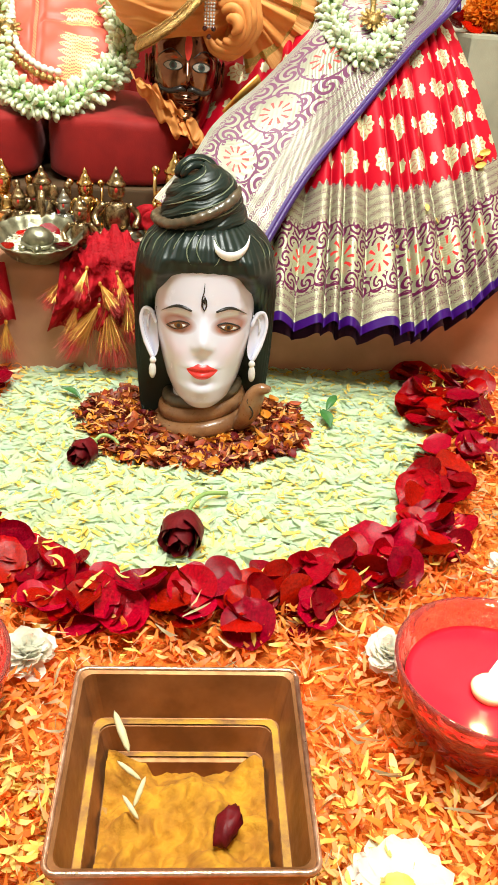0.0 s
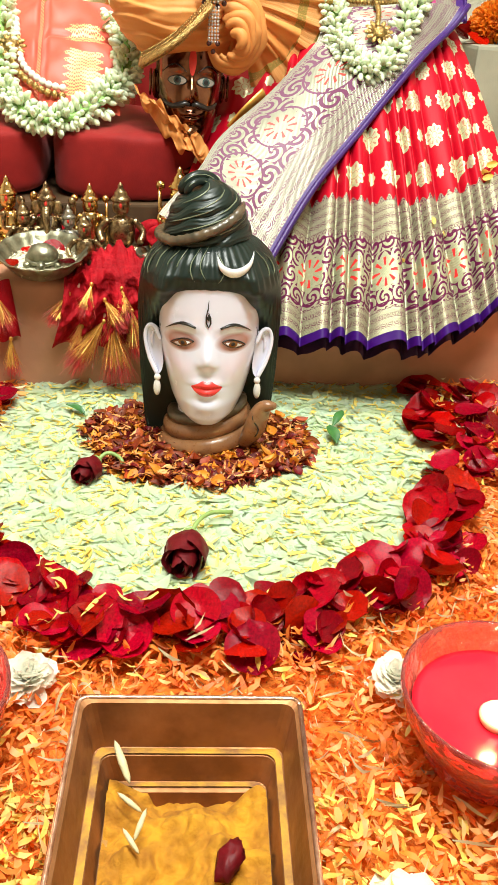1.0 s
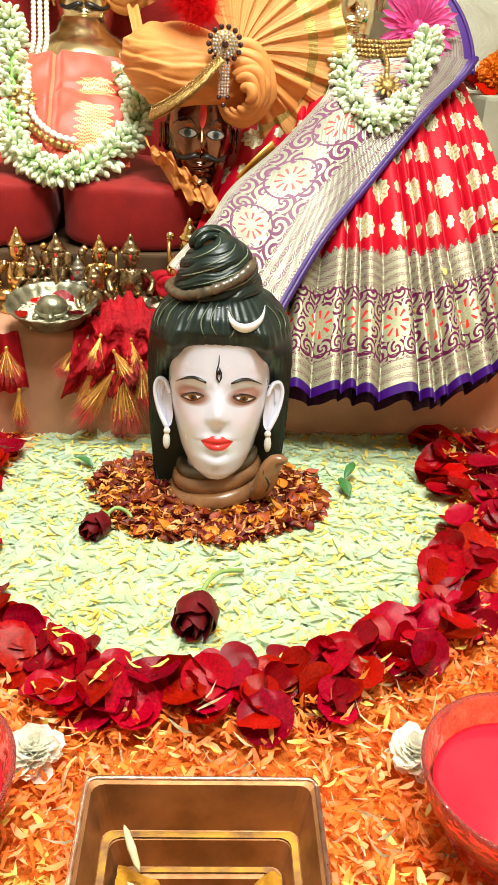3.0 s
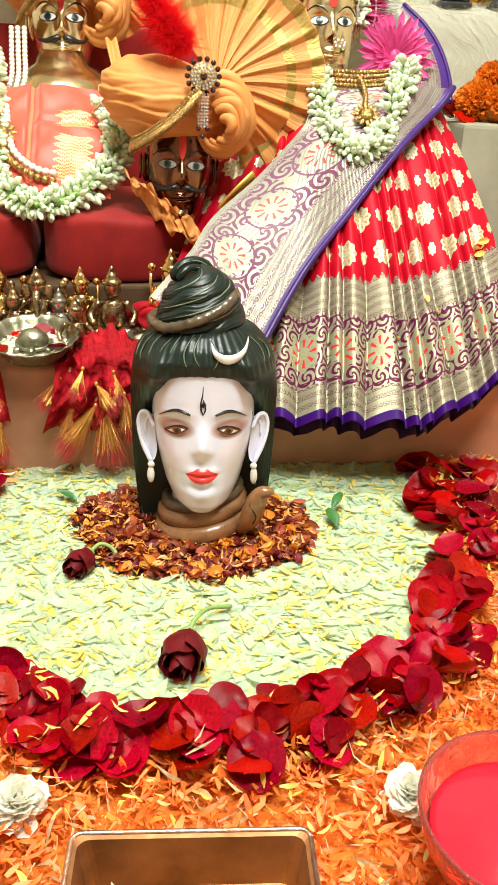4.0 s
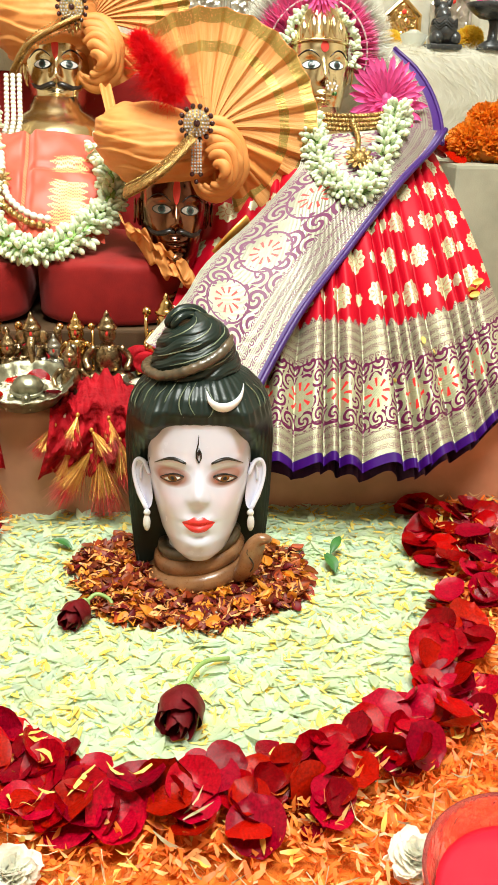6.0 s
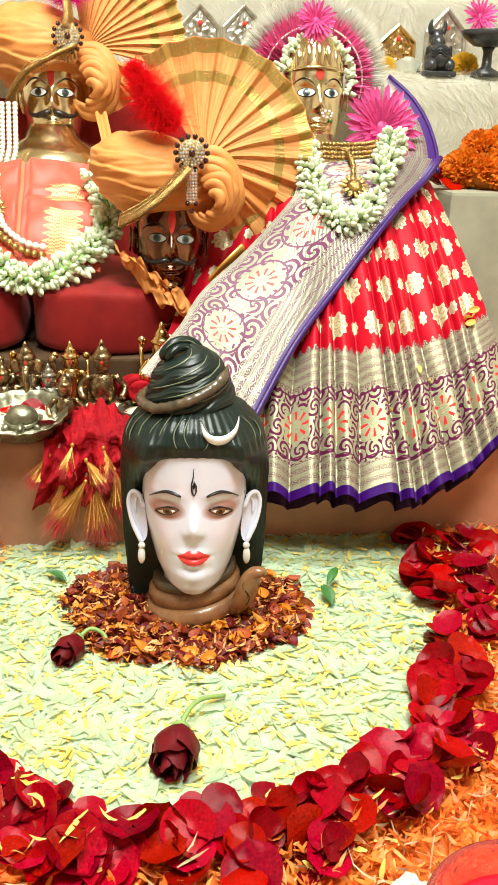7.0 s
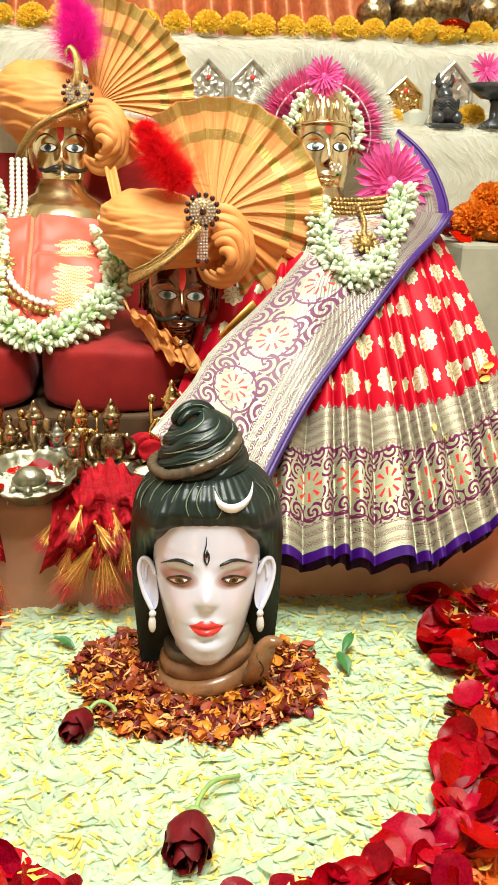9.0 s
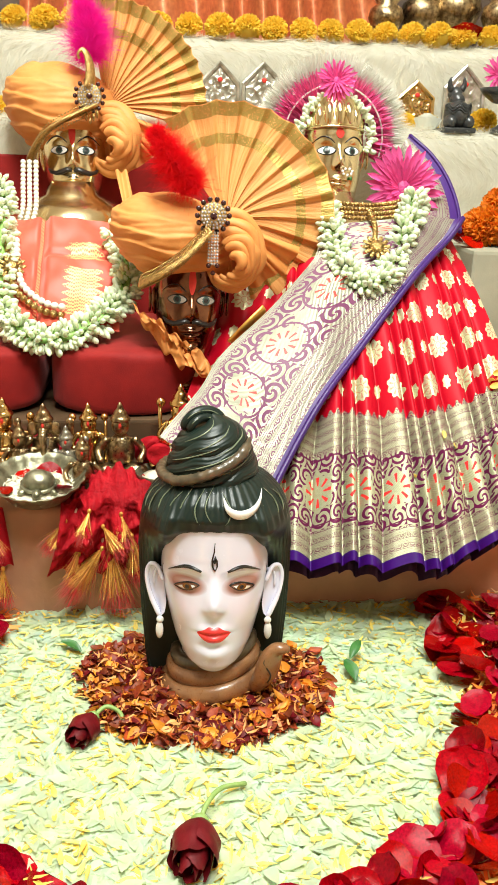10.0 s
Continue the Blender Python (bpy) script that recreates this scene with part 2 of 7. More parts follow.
def face_paint():
    """Pale glazed skin with soft airbrushed brown round the eyes and a blush on the cheeks."""
    m = mat("painted_face", (0.75, 0.76, 0.90), (0.72, 0.71, 0.85), rough=0.22, scale=14, fine=40, relief=0.05, coat=0.4)
    tree, b = m.node_tree, m.node_tree.nodes["Principled BSDF"]
    sep = tree.nodes.new("ShaderNodeSeparateXYZ")
    tree.links.new(tree.nodes.new("ShaderNodeTexCoord").outputs["Object"], sep.inputs[0])
    x, z = Val(tree, sep.outputs[0]).abs(), Val(tree, sep.outputs[2])

    def soft(x0, z0, rx, rz):
        dx, dz = (x - x0) / rx, (z - z0) / rz
        return ((dx * dx + dz * dz) * -1.0 + 1.0).hi(0.0)
    shade = (soft(0.030, -0.001, 0.0230, 0.0130) * 1.5).lo(0.85)
    blush = soft(0.036, -0.034, 0.026, 0.022) * 0.22
    colour = b.inputs["Base Color"].links[0].from_socket
    colour = mix(tree, blush, colour, (0.80, 0.42, 0.50))
    colour = mix(tree, shade, colour, (0.34, 0.13, 0.07))
    tree.links.new(colour, b.inputs["Base Color"])
    return m


M_FACE = face_paint()
M_HAIR = mat("painted_hair", (0.006, 0.013, 0.010), (0.010, 0.019, 0.014), rough=0.34, scale=50, fine=140, relief=0.12, gloss=0.35)
# glints on the glossy dark hair, put into colour as pale green strands
M_HAIRLIGHT = mat("painted_hair_glint", (0.22, 0.25, 0.16), (0.1, 0.12, 0.07), rough=0.3, scale=80)
M_SNAKE = mat("painted_snake", (0.34, 0.16, 0.065), (0.17, 0.07, 0.03), rough=0.3, scale=40, coat=0.4)
M_SNAKE_DARK = mat("dark_snake", (0.13, 0.085, 0.045), (0.035, 0.030, 0.018), rough=0.35, scale=90, fine=150, relief=0.5, coat=0.4)
M_LIP = mat("red_lip_paint", (0.85, 0.06, 0.05), (0.8, 0.05, 0.05), rough=0.3, scale=30, relief=0.0)
M_BLACK = mat("black_paint", (0.012, 0.01, 0.01), (0.02, 0.015, 0.012), rough=0.3, scale=30, relief=0.0)
M_EYESHADE = mat("brown_eye_paint", (0.26, 0.1, 0.06), (0.4, 0.2, 0.13), rough=0.35, scale=90, relief=0.0)
M_IRIS = mat("amber_paint", (0.25, 0.1, 0.02), (0.15, 0.06, 0.02), rough=0.2, scale=90, relief=0.0)
M_WHITE = mat("white_paint", (0.85, 0.85, 0.83), (0.75, 0.75, 0.75), rough=0.25, scale=40, relief=0.0, coat=0.4)
M_DULLWHITE = mat("yellowed_eye_paint", (0.42, 0.38, 0.34), (0.30, 0.26, 0.22), rough=0.25, scale=60, relief=0.0)
M_WAX = mat("cream_wax", (0.85, 0.75, 0.5), (0.8, 0.65, 0.35), rough=0.4, scale=40)


def red_glass():
    m, tree, b = blank("red_glass")
    n = noise_val(tree, 70, 3)
    tree.links.new(mix(tree, n, (1.0, 0.17, 0.22), (1.0, 0.34, 0.24)), b.inputs["Base Color"])
    b.inputs["Roughness"].default_value = 0.06
    b.inputs["Transmission Weight"].default_value = 0.85
    b.inputs["IOR"].default_value = 1.4
    bump(tree, b, noise_val(tree, 55, 2), 0.8, 0.006)
    return m


M_RED_GLASS = red_glass()
M_RED_WATER = mat("red_water", (0.82, 0.014, 0.035), (0.72, 0.010, 0.028), rough=0.18, scale=20, fine=30, relief=0.08, coat=0.2, gloss=0.3)


def flame_material():
    m, tree, b = blank("candle_flame")
    b.inputs["Base Color"].default_value = (1, 0.9, 0.6, 1)
    b.inputs["Emission Color"].default_value = (1, 0.82, 0.5, 1)
    b.inputs["Emission Strength"].default_value = 12
    return m


M_FLAME = flame_material()

# ---- setting: floor, room, bench ----
bm = bmesh.new()
sheet(lambda a, b: (-2 + 4 * a, -1.8 + 4.6 * b, -0.012), 4, 4, bm)
solo("floor", bm, M_FLOOR, (0, 0, -0.012), "polished brown stone floor under the flowers", "floor", kind="structure", at=Matrix.Identity(4))
for nm, lo, hi in (("wall_north", (-2, 2.8, -0.012), (2, 2.95, 2.6)), ("wall_south", (-2, -1.95, -0.012), (2, -1.8, 2.6)),
                   ("wall_west", (-2.15, -1.95, -0.012), (-2, 2.95, 2.6)), ("wall_east", (2, -1.95, -0.012), (2.15, 2.95, 2.6))):
    solo(nm, box(lo, hi), M_PLASTER, (0, 0, 0), "plain cream plaster wall of the shrine room", "wall", kind="structure", at=Matrix.Identity(4), smooth=False)
solo("ceiling", box((-2.15, -1.95, 2.6), (2.15, 2.95, 2.7)), M_PLASTER, (0, 0, 2.6), "plain cream plaster ceiling", "ceiling", kind="structure", at=Matrix.Identity(4), smooth=False)


bm = bmesh.new()
prof = [(0.0, -0.012), (0.0, 0.05), (0.0, 0.10), (0.0, 0.150), (0.003, 0.157), (0.01, 0.16), (0.1, 0.16), (0.3, 0.16), (0.5, 0.16)]
sheet(lambda a, b: (-1.7 + 3.4 * a, interp(b * 8, range(9), [p[0] for p in prof]) + 0.004 * noise.noise((a * 30, b * 5, 0)),
                    interp(b * 8, range(9), [p[1] for p in prof])), 120, 8, bm)
solo("bench", bm, M_BENCH, (0, 0, 0), "low plastered ledge with a dusty pink brown front", "ledge", kind="structure")

# ---- flower bed on the floor ----
RING_C = Vector((-0.03, 0.92))


def bed_height(x, y):
    return 0.004 + 0.006 * noise.noise((x * 9, y * 9, 0.3))


bm = bmesh.new()
sheet(lambda a, b: (-0.75 + 1.5 * a, 0.1 + 1.12 * b, bed_height(-0.75 + 1.5 * a, 0.1 + 1.12 * b) - 0.008), 60, 48, bm)
solo("petal_carpet", bm, M_ORANGE_BED, (0, 0.6, -0.012), "thick underlayer of crushed orange marigold petals", "petals", kind="stuff", at=Matrix.Identity(4))
rng = np.random.default_rng(7)


def wall_y(x):
    return 1.147 + 0.1104 * x


def ring_inner(ang):
    """Radius of the white disc for a direction from its middle."""
    deg = math.degrees(ang)
    return interp(deg, (-180, -130, -105, -80, -60, -40, -25, -10, 10), (0.250, 0.262, 0.272, 0.262, 0.250, 0.250, 0.240, 0.226, 0.250)) + 0.004 * math.sin(ang * 7)


def strew(name, mat_, n, inside, length, width, templates, label, lift=0.010, tilt=0.35, area=(-0.7, 0.7, 0.16, 1.2), category="petals", sink=0.0):
    places, turns, sizes = [], [], []
    while len(places) < n:
        x, y = rng.uniform(area[0], area[1]), rng.uniform(area[2], area[3])
        if not inside(x, y):
            continue
        l = rng.uniform(*length)
        places.append((x, y, bed_height(x, y) + rng.uniform(0, lift) - sink))
        turns.append(turn_np(rng.normal(0, tilt), rng.normal(0, tilt), rng.uniform(0, 6.283)))
        sizes.append((l * rng.uniform(*width), l, l * rng.uniform(0.5, 1.2)))
    me = scatter_mesh(name, templates, np.array(places), turns, np.array(sizes), rng.integers(0, 99, n))
    me.materials.append(mat_)
    ob = new(name, me)
    return tagged(ob, label, category, kind="stuff")


def polar(x, y):
    d = Vector((x, y)) - RING_C
    return d.length, math.atan2(d.y, d.x)


def in_white(x, y):
    r, a = polar(x, y)
    return (r < ring_inner(a) + 0.025 or (-0.30 < x < 0.25 and y > 0.93)) and y < wall_y(x) - 0.004


def in_orange(x, y):
    r, a = polar(x, y)
    return r > ring_inner(a) + 0.045 and not (-0.30 < x < 0.27 and y > 0.93) and y < wall_y(x) - 0.004 and not (-0.085 < x < 0.06 and 0.305 < y < 0.45)


THIN = [petal_template(1, 3, 0.2, c, t, s) for c, t, s in ((0.5, 0.8, 1), (-0.4, 0.7, 2), (0.9, 0.9, 3), (0.2, 0.6, 4))]
WIDE = [petal_template(2, 3, 0.3, c, t, s) for c, t, s in ((0.3, 0.8, 5), (-0.3, 0.7, 6), (0.5, 0.9, 7), (0.1, 0.6, 8))]
def white_bed_at(a, b):
    th, r = 2 * math.pi * a, 0.262 * b
    x, y = RING_C.x + r * math.cos(th), RING_C.y + r * math.sin(th) * (1.0 if math.sin(th) < 0 else 0.86)
    return (x, min(y, wall_y(x) - 0.004), bed_height(x, y) - 0.004)


bm = sheet(white_bed_at, 64, 20, closed=True)
solo("white_petal_underlayer", bm, M_WHITE_BED, (0, 0.92, -0.004), "matted underlayer of pale white petals", "petals", kind="stuff", at=Matrix.Identity(4))
FLAT = [petal_template(2, 3, 0.12, c, t, s) for c, t, s in ((0.12, 0.8, 5), (-0.15, 0.7, 6), (0.2, 0.9, 7), (0.05, 0.6, 8))]
FLAT = [(v * (1, 1, 0.4), f) for v, f in FLAT]
strew("white_petals", M_WHITE_PETAL, 13500, in_white, (0.016, 0.030), (0.30, 0.46), FLAT, "loose white petals strewn in a thick disc", lift=0.006, tilt=0.12, area=(-0.32, 0.32, 0.62, 1.2))
strew("yellow_petal_bits", M_YELLOW_PETAL, 4200, in_white, (0.008, 0.020), (0.16, 0.34), FLAT, "small yellow petal bits among the white ones", lift=0.0085, tilt=0.15, area=(-0.32, 0.32, 0.62, 1.2))
strew("orange_petals", M_ORANGE_PETAL, 26000, in_orange, (0.010, 0.020), (0.15, 0.27), THIN, "loose orange marigold petals strewn thickly", lift=0.012, tilt=0.45)
strew("yellow_petals", M_YELLOW_PETAL, 3300, lambda x, y: in_orange(x, y) and (rng.random() < 0.08 or (y < 0.43 and 0.05 < abs(x + 0.012) < 0.2 and rng.random() < 0.75 + 0.9 * noise.noise((x * 9, y * 9, 5)))),
      (0.010, 0.020), (0.18, 0.30), THIN, "loose yellow marigold petals mixed among the orange", lift=0.014, tilt=0.45)
strew("pale_orange_petals", M_PALE_ORANGE, 6500, in_orange, (0.010, 0.020), (0.15, 0.30), THIN, "paler orange marigold petals among the darker ones", lift=0.014, tilt=0.4)
strew("petal_stalks", M_STRAW, 2400, in_orange, (0.014, 0.03), (0.03, 0.06), THIN, "pale dry flower stalks among the petals", lift=0.016, tilt=0.25, category="stalks")


def in_brown(x, y):
    ex, ey = (x + 0.045) / 0.145, (y - 0.965) / 0.113
    return ex * ex + ey * ey < 1 + 0.25 * noise.noise((x * 30, y * 30, 2)) and y < wall_y(x) - 0.01


strew("dried_petals", M_BROWN_PETAL, 3000, in_brown, (0.010, 0.020), (0.5, 0.9), WIDE, "dried brown and maroon marigold petals round the bust", lift=0.011, tilt=0.38, area=(-0.23, 0.14, 0.82, 1.15))
strew("maroon_petals", M_ROSE_DARK, 700, in_brown, (0.010, 0.018), (0.6, 0.9), WIDE, "small maroon petals round the bust", lift=0.013, tilt=0.35, area=(-0.23, 0.14, 0.82, 1.15))
strew("gold_petals", M_GOLD_PETAL, 700, in_brown, (0.010, 0.020), (0.5, 0.9), WIDE, "golden orange marigold petals round the bust", lift=0.013, tilt=0.38, area=(-0.23, 0.14, 0.82, 1.15))
strew("gold_petal_shreds", M_PALE_ORANGE, 1500, in_brown, (0.010, 0.018), (0.10, 0.22), THIN, "thin yellow orange petal shreds round the bust", lift=0.014, tilt=0.35, area=(-0.23, 0.14, 0.82, 1.15))

strew("petal_shreds", M_YELLOW_PETAL, 13, lambda x, y: noise.noise((x * 22, y * 22, 8)) > 0.1, (0.014, 0.026), (0.12, 0.24), THIN, "pale yellow shreds caught among rose petals", lift=0.012, tilt=0.4, area=(-0.22, -0.06, 0.575, 0.655), sink=-0.022)

# ---- rose petal ring ----
ring = thing("rose_petal_ring", (0, 0.93, 0), "curved border of glossy deep red rose petals on the flowers", "rose petals", at=Matrix.Identity(4))
rose_meshes = []
for k in range(6):
    tv, tf = petal_template(8, 8, (0.5, 0.3, 0.7, -0.35, 0.45, 0.2)[k], (0.5, -0.3, 0.8, 0.4, -0.5, 0.9)[k], (0.62, 0.7, 0.58, 0.66, 0.6, 0.75)[k], 20 + k)
    tv = tv.copy()
    for row in range(9):
        b = row / 8
        w = 0.5 * max(0.0, 1 - abs(2 * b - 1) ** (2.4 if b > 0.5 else 1.6)) ** 0.5 + 0.03
        for col in range(9):
            a = col / 4 - 1
            x, y = a * w, b - 0.5 + 0.05 * (1 - a * a) * (b > 0.9)
            cup = (0.55, 0.35, 0.7, -0.3, 0.45, 0.25)[k]
            z = 1.3 * cup * (x * x + 0.7 * y * y) + 0.07 * noise.noise((x * 3.5, y * 3.5, k)) + (0.10 * max(0, b - 0.7) * (1 if k % 2 else -1.5))
            tv[row * 9 + col] = (x, y, z)
    me = bpy.data.meshes.new("rose_petal")
    me.from_pydata(tv.tolist(), [], tf)
    me.polygons.foreach_set("use_smooth", [True] * len(me.polygons))
    me.materials.append(M_ROSE)
    rose_meshes.append(me)
r_ = random.Random(11)


def rose_petal(x, y, z, size, tilt=0.5):
    ob = new("rose_petal", r_.choice(rose_meshes))
    ob.parent = ring
    ob.matrix_local = Matrix.LocRotScale((x, y - 0.93, z), Euler((r_.gauss(0, tilt), r_.gauss(0, tilt), r_.uniform(0, 6.28))), (size * r_.uniform(0.8, 1.1), size * r_.uniform(0.85, 1.1), size * r_.uniform(0.8, 1.2)))


count = 0
while count < 299:
    ang = r_.uniform(math.radians(-205), math.radians(45))
    if ang > math.radians(-10) or ang < math.radians(-178):
        # the border runs on straight to the ledge on both sides
        side = 1 if ang > -1 else -1
        y = r_.uniform(0.90, 1.15)
        x = r_.uniform(0.232, 0.345) + 0.16 * max(0, y - 1.0) if side > 0 else -r_.uniform(0.318, 0.385)
        if y > wall_y(x) - 0.03:
            continue
    else:
        rr = ring_inner(ang) + r_.triangular(0.006, 0.106, 0.055)
        x, y = RING_C.x + rr * math.cos(ang), RING_C.y + rr * math.sin(ang)
    rose_petal(x, y, 0.012 + r_.uniform(0, 0.018), r_.uniform(0.028, 0.050), 0.38)
    count += 1


def rose_head(name, x, y, z, size, heading, label, stem):
    """A closed rose lying on its side: wrapped petals, a calyx and a bent stem."""
    m = pose(x, y, z, 0, 0, heading)
    t = thing(name, (0, 0, 0), label, "rose", at=m)
    for k in range(9):
        a0, sp = k * 2.4, 2.2
        rad = size * (0.5 - 0.035 * (8 - k)) if k > 2 else size * (0.18 + 0.06 * k)
        lo, hi = -0.5 + 0.02 * k, 0.62 - 0.05 * k

        def f(a, b, rad=rad, a0=a0, lo=lo, hi=hi, k=k):
            th = a0 + (a - 0.5) * sp
            open_ = 0.5 + 0.45 * math.sin(math.pi * min(1, b * 0.7 + 0.1)) + (0.28 * b ** 4 * abs(math.sin(k * 1.7)) if k > 3 else 0)
            edge = 0.2 * (1 - (2 * a - 1) ** 2) + 0.08 * noise.noise((a * 5, k, 0.5))
            r = rad * open_ * (1 + 0.14 * noise.noise((a * 3, b * 3, k * 1.3)))
            # the bloom's axis points along -y
            return (r * math.cos(th), -size * (lo + (hi - lo + edge) * b), r * math.sin(th) * 0.9)
        part("petal", sheet(f, 10, 8), M_ROSE_DARK, t)
    part("calyx", blob((0, size * 0.5, 0), (size * 0.2, size * 0.14, size * 0.2)), M_STEM, t, "pale green calyx")
    part("stem", tube(curve_points(stem, 14), 0.0025, 7), M_STEM, t, "thin bent green stem")
    return t


rose_head("rose", -0.040, 0.708, 0.027, 0.048, -6, "dark red closed rose lying on white petals", ((0, 0.025, 0), (0.004, 0.045, 0.004), (0.014, 0.07, 0.0), (0.035, 0.088, -0.008)))
rose_head("rose", -0.168, 0.868, 0.020, 0.036, -20, "small wilted dark red rose lying on white petals", ((0, 0.02, 0), (0.008, 0.032, 0.006), (0.022, 0.036, 0.0), (0.03, 0.03, -0.008)))


def leaf(name, x, y, z, l, w, rz, label):
    bm = sheet(lambda a, b: ((a - 0.5) * w * math.sin(math.pi * (0.05 + 0.9 * b)), (b - 0.5) * l, 0.12 * l * math.sin(3 * b) + 0.6 * w * (a - 0.5) ** 2), 4, 8)
    ob = solo(name, bm, M_LEAF, (0, 0, 0), label, "leaf", at=pose(x, y, z, 14, 8, rz))
    return ob


leaf("leaf", -0.215, 1.022, 0.016, 0.03, 0.016, 70, "small green leaf lying on white petals")
leaf("leaf", 0.128, 0.985, 0.018, 0.034, 0.018, 20, "small glossy green leaf lying on white petals")
leaf("leaf", 0.138, 1.02, 0.024, 0.034, 0.012, -25, "small curled green leaf lying on white petals")

# ---- copper fire pot ----
POT = pose(-0.013, 0.378, 0, 0, 0, 3.0)
pot = thing("copper_fire_pot", (0, 0, 0), "square stepped copper fire pot dusted with turmeric", "fire pot", at=POT)


def square_ring(h, z, r=0.008):
    out = []
    for qx, qy, a0 in ((1, 1, 0), (-1, 1, 90), (-1, -1, 180), (1, -1, 270)):
        for k in range(5):
            a = radians(a0 + k * 22.5)
            out.append((qx * (h - r) + r * math.cos(a), qy * (h - r) + r * math.sin(a), z))
    return out


steps = [(0.040, 0.0), (0.051, 0.003), (0.0585, 0.020), (0.0635, 0.040), (0.0690, 0.043), (0.0765, 0.080), (0.0785, 0.081), (0.0787, 0.084),
         (0.0765, 0.0855), (0.0735, 0.084), (0.0672, 0.047), (0.0615, 0.0445), (0.0565, 0.024), (0.0495, 0.021), (0.046, 0.006)]
bm = bmesh.new()
rings_ = [[bm.verts.new(p) for p in square_ring(h, z)] for h, z in steps]
for lo_, up_ in zip(rings_, rings_[1:]):
    for i in range(20):
        bm.faces.new((lo_[i], lo_[(i + 1) % 20], up_[(i + 1) % 20], up_[i]))
bm.faces.new(rings_[0][::-1])
bm.faces.new(rings_[-1])
part("bowl", bm, M_COPPER, pot, smooth=False)
rim = [Vector(p) for p in square_ring(0.0776, 0.0850, 0.007)]
part("rim", tube([*rim, rim[0]], 0.0019, 8), M_COPPER_RIM, pot, "worn bright copper rim")


def powder(a, b):
    x, y = -0.0555 + 0.111 * a, -0.0555 + 0.111 * b
    z = 0.024 + 0.018 * noise.noise((x * 26, y * 26, 3)) + 0.011 * abs(noise.noise((x * 70, y * 70, 4))) + 0.003 * noise.noise((x * 190, y * 190, 5)) - 0.020 * math.exp(-((x - 0.012) / 0.028) ** 2 - ((y - 0.055) / 0.022) ** 2) + 0.008 * (1 - b)
    return (x, y, z)


for nm, h0, h1, z in (("dust", 0.0618, 0.0672, 0.0468), ("dust", 0.0520, 0.0560, 0.0243)):
    bm = bmesh.new()
    lo_, up_ = [[bm.verts.new((x, y, z + 0.0006 * noise.noise((x * 200, y * 200, 1)))) for x, y, _ in square_ring(h, z)] for h in (h0, h1)]
    for i in range(20):
        bm.faces.new((lo_[i], lo_[(i + 1) % 20], up_[(i + 1) % 20], up_[i]))
    part(nm, bm, M_DUST, pot, "yellow dust on the step")
part("turmeric", sheet(powder, 70, 70), M_TURMERIC, pot, "heaped yellow turmeric powder")
for x, y, z, l, rz in ((-0.045, 0.045, 0.058, 0.03, 25), (-0.038, 0.022, 0.046, 0.02, 60), (-0.03, 0.006, 0.045, 0.02, -20), (-0.035, -0.005, 0.044, 0.018, 40)):
    t_ = solo("dry_bud", blob((0, 0, 0), (l * 0.10, l * 0.55, l * 0.09), nu=8, nv=6), M_STRAW, (0, 0, 0), "dry straw-coloured bud lying on turmeric", "bud", at=POT @ pose(x, y, z, 20, 0, rz))
t_ = solo("rose_bud", blob((0, 0, 0), (0.008, 0.014, 0.007), wobble=0.5), M_ROSE_DARK, (0, 0, 0), "dried dark red rose bud lying on turmeric", "bud", at=POT @ pose(0.028, -0.02, 0.046, 10, 0, -20))

# ---- glass oil lamps ----


def glass_lamp(x, y, label):
    t = thing("glass_lamp", (0, 0, 0), label, "oil lamp", "red glass lamps", at=pose(x, y, 0.008))
    prof = [(0.030, 0.0), (0.046, 0.004), (0.052, 0.012), (0.050, 0.020), (0.058, 0.030), (0.068, 0.045), (0.074, 0.062), (0.0765, 0.072), (0.0765, 0.0745), (0.0745, 0.0755),
            (0.0725, 0.072), (0.069, 0.060), (0.063, 0.045), (0.052, 0.031), (0.03, 0.026), (0.004, 0.025)]
    part("bowl", lathe(prof, 64, ripple=lambda a, k: 1 + (0.022 * abs(math.sin(9 * a)) if 2 <= k <= 6 else 0) + (0.035 * abs(math.sin(9 * a + 0.4)) ** 2 if 11 <= k <= 12 else 0)), M_RED_GLASS, t, "scalloped red glass bowl")
    part("water", lathe([(0.01, 0.048), (0.064, 0.050), (0.0655, 0.0525), (0.06, 0.053), (0.02, 0.0532), (0.002, 0.0532)], 48), M_RED_WATER, t, "red liquid")
    c = part("floating_candle", lathe([(0.006, 0.050), (0.013, 0.052), (0.015, 0.058), (0.013, 0.061), (0.002, 0.060)], 20, centre=(-0.004, -0.010, 0)), M_WAX, t, "cream floating candle")
    part("flame", lathe([(0.001, 0.060), (0.004, 0.064), (0.0045, 0.069), (0.003, 0.077), (0.0006, 0.086)], 12, centre=(-0.004, -0.010, 0)), M_FLAME, c, "small bright flame")


for fx, fy in ((0.210, 0.470), (-0.226, 0.442)):
    lamp = bpy.data.lights.new("candle_light", "POINT")
    lamp.energy, lamp.color, lamp.shadow_soft_size = 0.35, (1.0, 0.6, 0.25), 0.006
    new("candle_light", lamp).location = (fx, fy, 0.108)
glass_lamp(0.214, 0.480, "red glass bowl lamp with a lit floating candle")
glass_lamp(-0.222, 0.452, "red glass bowl lamp with a lit floating candle")


M_CARNATION = mat("white_flower_petal", (0.94, 0.94, 0.88), (0.92, 0.91, 0.78), rough=0.6, scale=60, through_light=0.45, relief=0.1)


